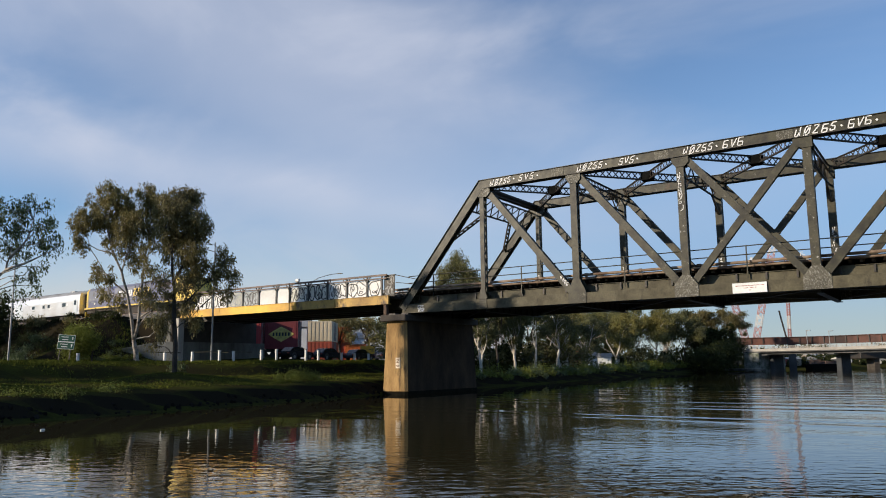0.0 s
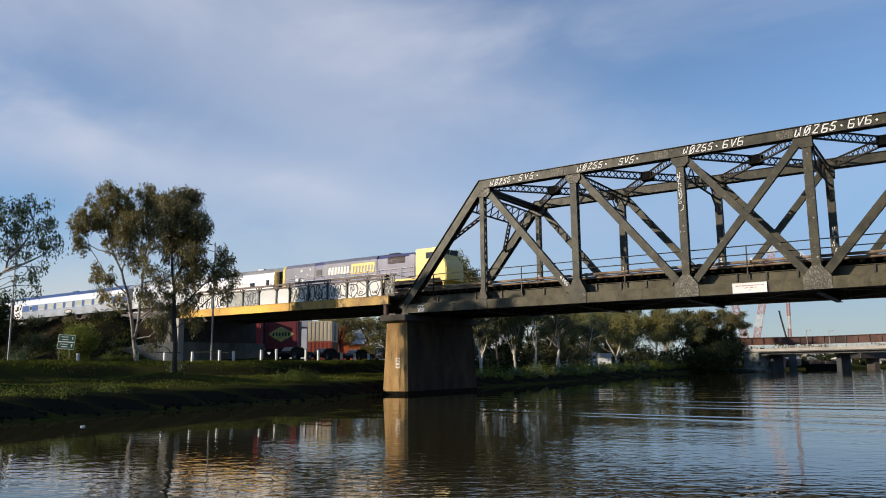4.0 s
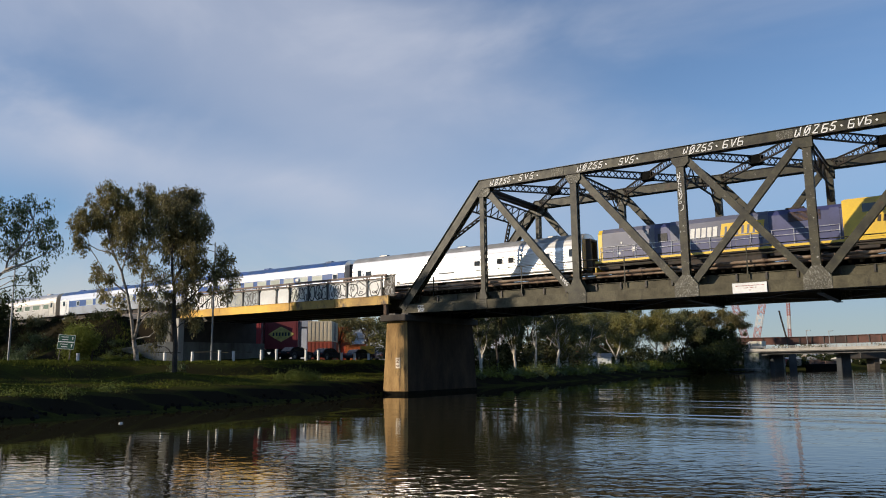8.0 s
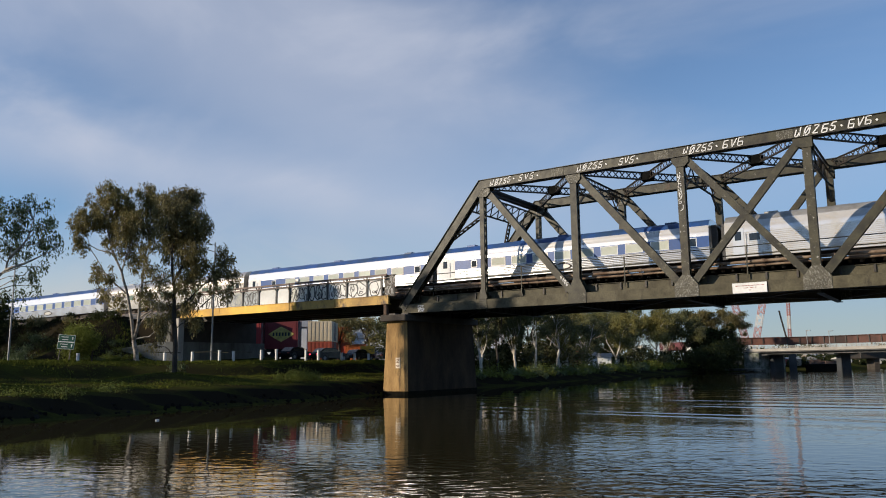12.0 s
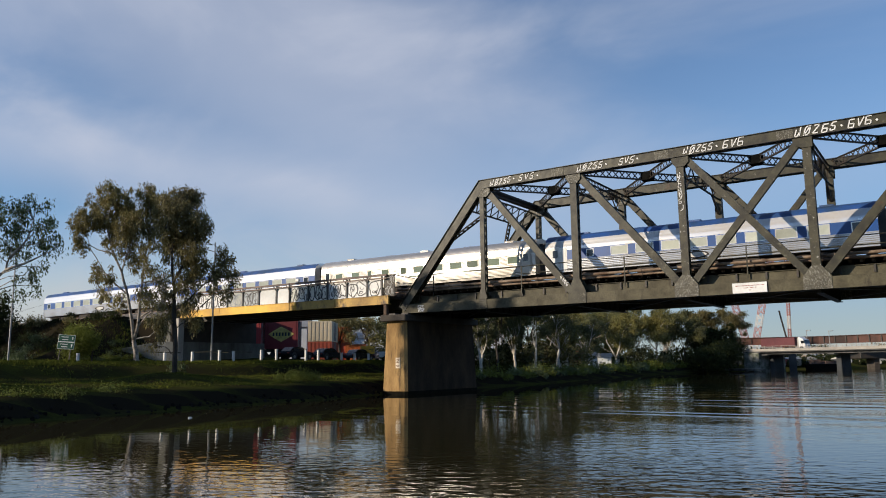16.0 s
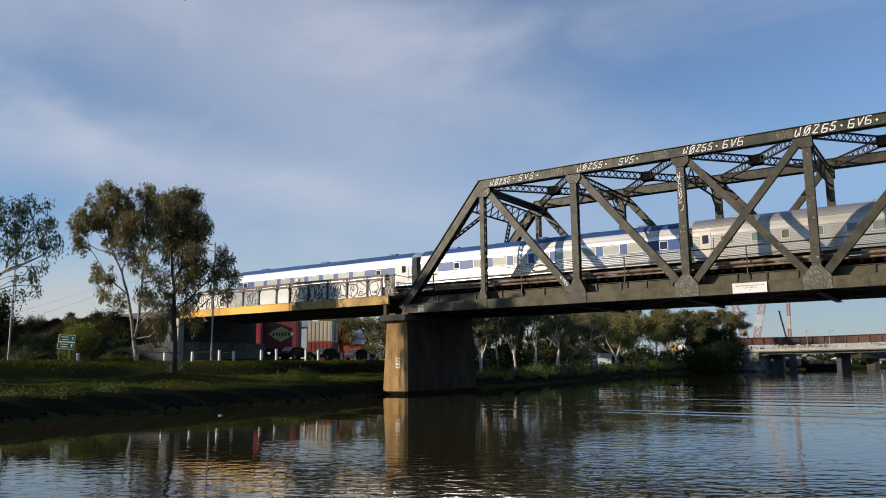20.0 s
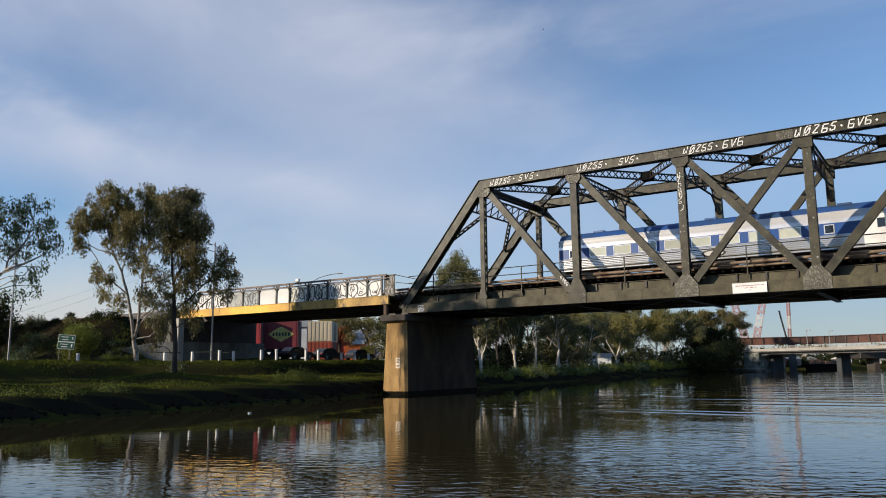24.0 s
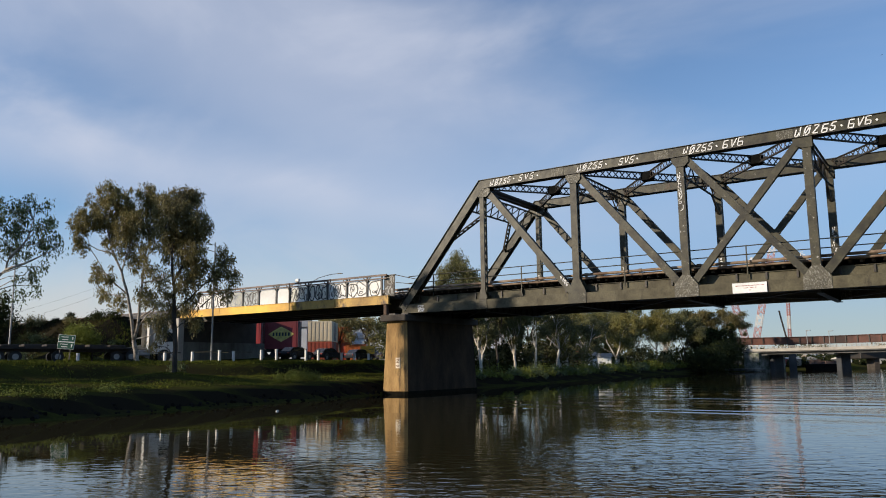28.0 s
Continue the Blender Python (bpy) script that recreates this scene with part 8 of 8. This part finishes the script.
def lorry(label, cab_color, kind, load=None):
    """A lorry facing local +x, its front at x = 0."""
    m = mat("cab_%d_%d" % (int(cab_color[0] * 100), int(cab_color[2] * 100)), cab_color, 0.35, 0.0, 0.06, 1.0, 0.02)
    c = root("lorry", pose(0, 0, 0), label, "truck", "lorries")
    bm = B()
    prism(bm, [(-2.3, 0.75), (-2.3, 2.9), (-2.15, 3.5), (-0.55, 3.1), (-0.12, 1.9), (0, 1.4), (-0.02, 0.45), (-0.6, 0.45), (-0.75, 0.8)], 2.4, pose(0, 0, 0))
    bmesh.ops.bevel(bm, geom=list(bm.edges), offset=0.07, segments=2, affect="EDGES")
    cab = part("cab", bm, m, c, "white driving cab" if cab_color[0] > 0.6 and cab_color[2] > 0.4 else "")
    bm = B()
    prism(bm, [(-2.3, 3.0), (-2.35, 3.95), (-1.9, 3.85), (-1.0, 3.3), (-1.2, 3.1)], 2.2, pose(0, 0, 0))
    part("wind_deflector", bm, m, cab)
    for s in (-1, 1):
        bm = B()
        prism(bm, [(-1.45, 1.9), (-1.45, 2.72), (-0.52, 2.72), (-0.22, 1.9)], 0.02, pose(0, s * 1.206, 0))
        part("side_window", bm, cab_glass, cab)
        bm = B()
        box(bm, (-0.3, s * 1.35, 2.4), (0.16, 0.2, 0.6), bevel=0.03)
        part("mirror", bm, black_paint, cab)
        bm = B()
        rod(bm, (-1.3, s * 1.1, 0.55), (-1.3, s * 1.215, 0.55), 0.62, seg=20)
        part("wheel_arch", bm, black_paint, cab)
        bm = B()
        box(bm, (-1.0, s * 1.21, 1.75), (0.02, 0.012, 1.6))
        box(bm, (-0.95, s * 1.225, 1.55), (0.2, 0.02, 0.06))
        part("door_seam", bm, black_paint, cab)
        bm = B()
        prism(bm, [(-2.32, 1.0), (-2.32, 3.8), (-2.75, 3.7), (-2.75, 1.0)], 0.05, pose(0, s * 1.12, 0))
        part("side_fairing", bm, concrete_pale, cab)
        bm = B()
        box(bm, (-3.1, s * 0.9, 0.85), (1.1, 0.5, 0.55), bevel=0.08)
        part("fuel_tank", bm, galv, c)
    bm = B()
    box(bm, (-0.28, 0, 2.42), (0.04, 2.1, 1.0), Matrix.Translation((-0.28, 0, 2.42)) @ Matrix.Rotation(radians(-18), 4, "Y") @ Matrix.Translation((0.33, 0, -2.42)))
    part("windscreen", bm, glass_dark, cab)
    total = {"flat": 18.0, "box": 16.5, "mixer": 8.5, "rigid": 8.0}[kind]
    bm = B()
    box(bm, (-total / 2, 0, 0.95 if kind != "flat" else 1.05), (total - 0.6, 0.9, 0.26))
    if kind == "flat":
        box(bm, (-11.0, 0, 1.25), (13.5, 2.4, 0.14))
    part("chassis", bm, grime, c)
    for x in {"flat": (-1.3, -4.3, -5.6, -10.5, -13.8, -15.1, -16.4), "box": (-1.3, -4.3, -5.6, -13.0, -14.3, -15.6), "mixer": (-1.3, -5.8, -7.1), "rigid": (-1.3, -6.2)}[kind]:
        for s in (-1, 1):
            bm = B()
            rod(bm, (x, s * 0.85, 0.5), (x, s * 1.2, 0.5), 0.5, seg=18)
            w = part("wheel", bm, tyre, c)
            bm = B()
            rod(bm, (x, s * 1.19, 0.5), (x, s * 1.22, 0.5), 0.26, seg=12)
            part("rim", bm, galv, w)
    if kind == "flat":
        rng = random.Random(3)
        for i in range(7):
            bm = B()
            box(bm, (-5.5 - i * 1.75, 0, 1.42), (1.4, 2.1, 0.24 + 0.12 * rng.random()), bevel=0.05)
            part("load_cover", bm, grime, c)
    if kind in ("box", "rigid"):
        a, b2 = (-16.0, -3.6) if kind == "box" else (-8.0, -2.7)
        bm = B()
        box(bm, ((a + b2) / 2, 0, 2.5), (b2 - a, 2.44, 2.7), bevel=0.03)
        bx = part("load_box", bm, load, c)
        k = int((b2 - a) / 0.7)
        for s in (-1, 1):
            bm = B()
            for i in range(k):
                box(bm, (a + (i + 0.5) * (b2 - a) / k, s * 1.24, 2.5), (0.3, 0.05, 2.4))
            part("corrugation", bm, load, bx)
    if kind == "mixer":
        bm = B()
        m2 = Matrix.Translation((-5.2, 0, 2.35)) @ Matrix.Rotation(radians(-80), 4, "Y")
        bmesh.ops.create_uvsphere(bm, u_segments=20, v_segments=12, radius=1.0, matrix=m2 @ Matrix.Diagonal((1.25, 1.25, 2.6, 1)))
        part("drum", bm, white_paint, c, "white mixer drum", smooth=True)
        bm = B()
        box(bm, (-5.2, 0, 1.25), (5.5, 1.6, 0.3))
        part("bed", bm, m, c)
    return c


truck = lorry("white cab-over lorry pulling a low dark flat trailer", (0.74, 0.72, 0.68), "flat")
sedan = car("dark grey sedan driving along the riverside road", (0.03, 0.032, 0.036), lit=True)
ute = car("white utility car driving along the riverside road", (0.7, 0.7, 0.68), True)
hatch = car("black hatchback driving along the riverside road", (0.022, 0.022, 0.026))
red_box = mat("load_red", (0.13, 0.03, 0.035), 0.6, 0.0, 0.15, 0.4, 0.1)
cream_box = mat("load_cream", (0.66, 0.62, 0.5), 0.6, 0.0, 0.1, 0.4, 0.1)
hauler = lorry("lorry with a white cab and long red container", (0.75, 0.75, 0.73), "box", red_box)
mixer = lorry("yellow concrete mixer lorry with a white drum", (0.72, 0.5, 0.06), "mixer")
rigid = lorry("small lorry with a cream box body", (0.7, 0.7, 0.68), "rigid", cream_box)
for thing, k in ((hauler, 0.78), (mixer, 0.76), (rigid, 0.66)):       # small lorries
    for ob in thing.children_recursive:
        ob.data.transform(Matrix.Scale(k, 4))
# vehicles parked beyond the underpass
for x, y, rz, col in ((-36.5, 22.0, 95, (0.03, 0.03, 0.035)), (-36.0, 27.5, 95, (0.04, 0.042, 0.05)), (-35.6, 33.0, 92, (0.05, 0.05, 0.07)), (-35.8, 39.0, 94, (0.12, 0.03, 0.03)), (-36.6, 16.5, 95, (0.025, 0.025, 0.03))):
    pc = car("parked car beyond the railway underpass", col)
    pc.matrix_world = pose(x, y, land_z(x, y), 0, 0, rz)

# ---- birds ----
def bird(name, wing, light, dark, label):
    """A bird in glide, facing local +x."""
    c = root(name, pose(0, 0, 0), label, "bird", "birds")
    bm = B()
    bmesh.ops.create_uvsphere(bm, u_segments=10, v_segments=8, radius=0.5, matrix=Matrix.Diagonal((wing * 0.42, wing * 0.12, wing * 0.11, 1)))
    part("body", bm, light, c, smooth=True)
    bm = B()
    prism(bm, [(-wing * 0.32, 0), (-wing * 0.18, wing * 0.02), (-wing * 0.18, -wing * 0.02)], wing * 0.1, pose(0, 0, 0))
    part("tail", bm, light, c)
    for s in (-1, 1):
        bm = B()
        root_a, root_b = Vector((wing * 0.08, 0, 0.01)), Vector((-wing * 0.08, 0, 0.01))
        mid = Vector((wing * 0.05, s * wing * 0.24, wing * 0.09))
        tip = Vector((-wing * 0.10, s * wing * 0.5, wing * 0.03))
        up = Vector((0, 0, wing * 0.012))
        v = [bm.verts.new(q + o) for o in (-up, up) for q in (root_a, mid, tip, mid + Vector((-wing * 0.13, 0, 0)), root_b)]
        bm.faces.new(v[:5][::-1])
        bm.faces.new(v[5:])
        for i in range(5):
            bm.faces.new((v[i], v[(i + 1) % 5], v[5 + (i + 1) % 5], v[5 + i]))
        part("wing", bm, dark, c)
    return c


gull = bird("gull", 0.75, white_paint, mat("wing_grey", (0.16, 0.16, 0.17), 0.8), "white gull with grey wings gliding over the river")
swift = bird("swift", 0.34, black_paint, black_paint, "small dark bird flying high over the bridge")

# ---- things adrift ----
def bottle():
    g = root("plastic_bottle", pose(0, 0, 0), "white plastic bottle drifting on the river", "bottle", "drifting bottles")
    bm = B()
    rod(bm, (-0.08, 0, 0.02), (0.05, 0, 0.022), 0.036, seg=12)
    rod(bm, (0.05, 0, 0.022), (0.09, 0, 0.026), 0.036, 0.015, seg=12)
    part("body", bm, white_paint, g, smooth=False)
    bm = B()
    rod(bm, (0.09, 0, 0.026), (0.11, 0, 0.027), 0.016, seg=10)
    part("cap", bm, galv, g)
    return g


float_a, float_b = bottle(), bottle()


# ---- motion ----
def train_at(t):
    """Where the coupling behind the locomotive is, along the track."""
    u = (t - 13.0) / 13.0
    return ((((-2.257 * u + 0.159) * u + 5.104) * u + 3.951) * u + 113.945) * u + 49.851


def on_track(x):
    e = 4.0
    ya, yb = track_dy(x - e), track_dy(x + e)
    za, zb = track_dz(x - e), track_dz(x + e)
    rz = math.degrees(math.atan2(yb - ya, 2 * e))
    ry = -math.degrees(math.atan2(zb - za, 2 * e))
    return pose(x, TRACKS[1] + track_dy(x), RAIL + track_dz(x), 0, ry, rz)


def on_road(y, side, back=False):
    c = lerp_table(y, ROAD) + side
    rz = math.degrees(math.atan2(1.0, lerp_table(y + 0.5, ROAD) - lerp_table(y - 0.5, ROAD)))
    return pose(c, y, 2.55, 0, 0, rz + (180 if back else 0))


def on_far_bridge(s, lane, back=False):
    p = FB0 + way * s + Vector((-way.y, way.x, 0)) * lane
    return pose(p.x, p.y, 4.63, 0, 0, fb_rot + (180 if back else 0))


def motions():
    for thing, mid in TRAIN:
        walk(thing, [(k * 0.5, on_track(train_at(k * 0.5) + mid)) for k in range(57)])
    walk(water, [(0.0, pose(0, 0, WATER)), (28.0, pose(3.4, 5.0, WATER))])
    even = [k * 0.5 for k in range(57)]
    walk(truck, [(t, on_road(-14.1 + 11.0 * (t - 27.0), -1.6)) for t in even])
    walk(sedan, [(t, on_road(-13.6 + 13.0 * (t - 9.8), -1.6)) for t in even])
    walk(ute, [(t, on_road(11.5 + (12.75 if t < 14.5 else 9.6) * (t - 14.5), -1.6)) for t in even])
    walk(hatch, [(t, on_road(-10.5 - 11.5 * (t - 18.9), 1.9, True)) for t in even])
    walk(hauler, [(t, on_far_bridge(29.6 + 8.9 * (t - 17.0), -1.8)) for t in even])
    walk(mixer, [(t, on_far_bridge(21.0 - 9.5 * (t - 15.0), 1.8, True)) for t in even])
    walk(rigid, [(t, on_far_bridge(22.0 - 11.0 * (t - 6.0), 1.8, True)) for t in even])
    walk(float_a, [(0.0, pose(0.58, -33.98, WATER, 0, 0, 95)), (8.0, pose(0.20, -30.44, WATER, 0, 0, 88)), (11.0, pose(0.07, -29.02, WATER, 0, 0, 92)), (20.0, pose(-0.01, -25.01, WATER, 0, 0, 80)), (28.0, pose(-0.07, -21.24, WATER, 0, 0, 90))])
    walk(float_b, [(0.0, pose(-1.61, -45.89, WATER, 0, 0, 110)), (23.5, pose(-6.32, -32.21, WATER, 0, 0, 105)), (25.0, pose(-7.15, -31.03, WATER, 0, 0, 100)), (28.0, pose(-7.68, -29.26, WATER, 0, 0, 95))])

    walk(gull, [(0.0, pose(42.3, 47.1, 51.2, 0, 0, -147)), (5.6, pose(-30.0, 0.9, 36.1, 0, 0, -147)), (6.4, pose(-40.4, -5.6, 32.9, 0, 0, -148)), (7.2, pose(-50.8, -12.2, 30.9, 0, 0, -147)), (10.2, pose(-89.7, -37.1, 23.1, 0, 0, -147)), (28.0, pose(-320.6, -185.1, 23.1, 0, 0, -147))])
    walk(swift, [(0.0, pose(-180.5, -104.9, 55.9, 0, 0, 35)), (23.6, pose(-6.6, 16.6, 37.3, 0, 0, 35)), (25.0, pose(4.2, 24.1, 36.1, 0, 0, 35)), (26.5, pose(14.8, 31.5, 35.0, 0, 0, 35)), (28.0, pose(25.9, 39.2, 33.9, 0, 0, 35))])


motions()
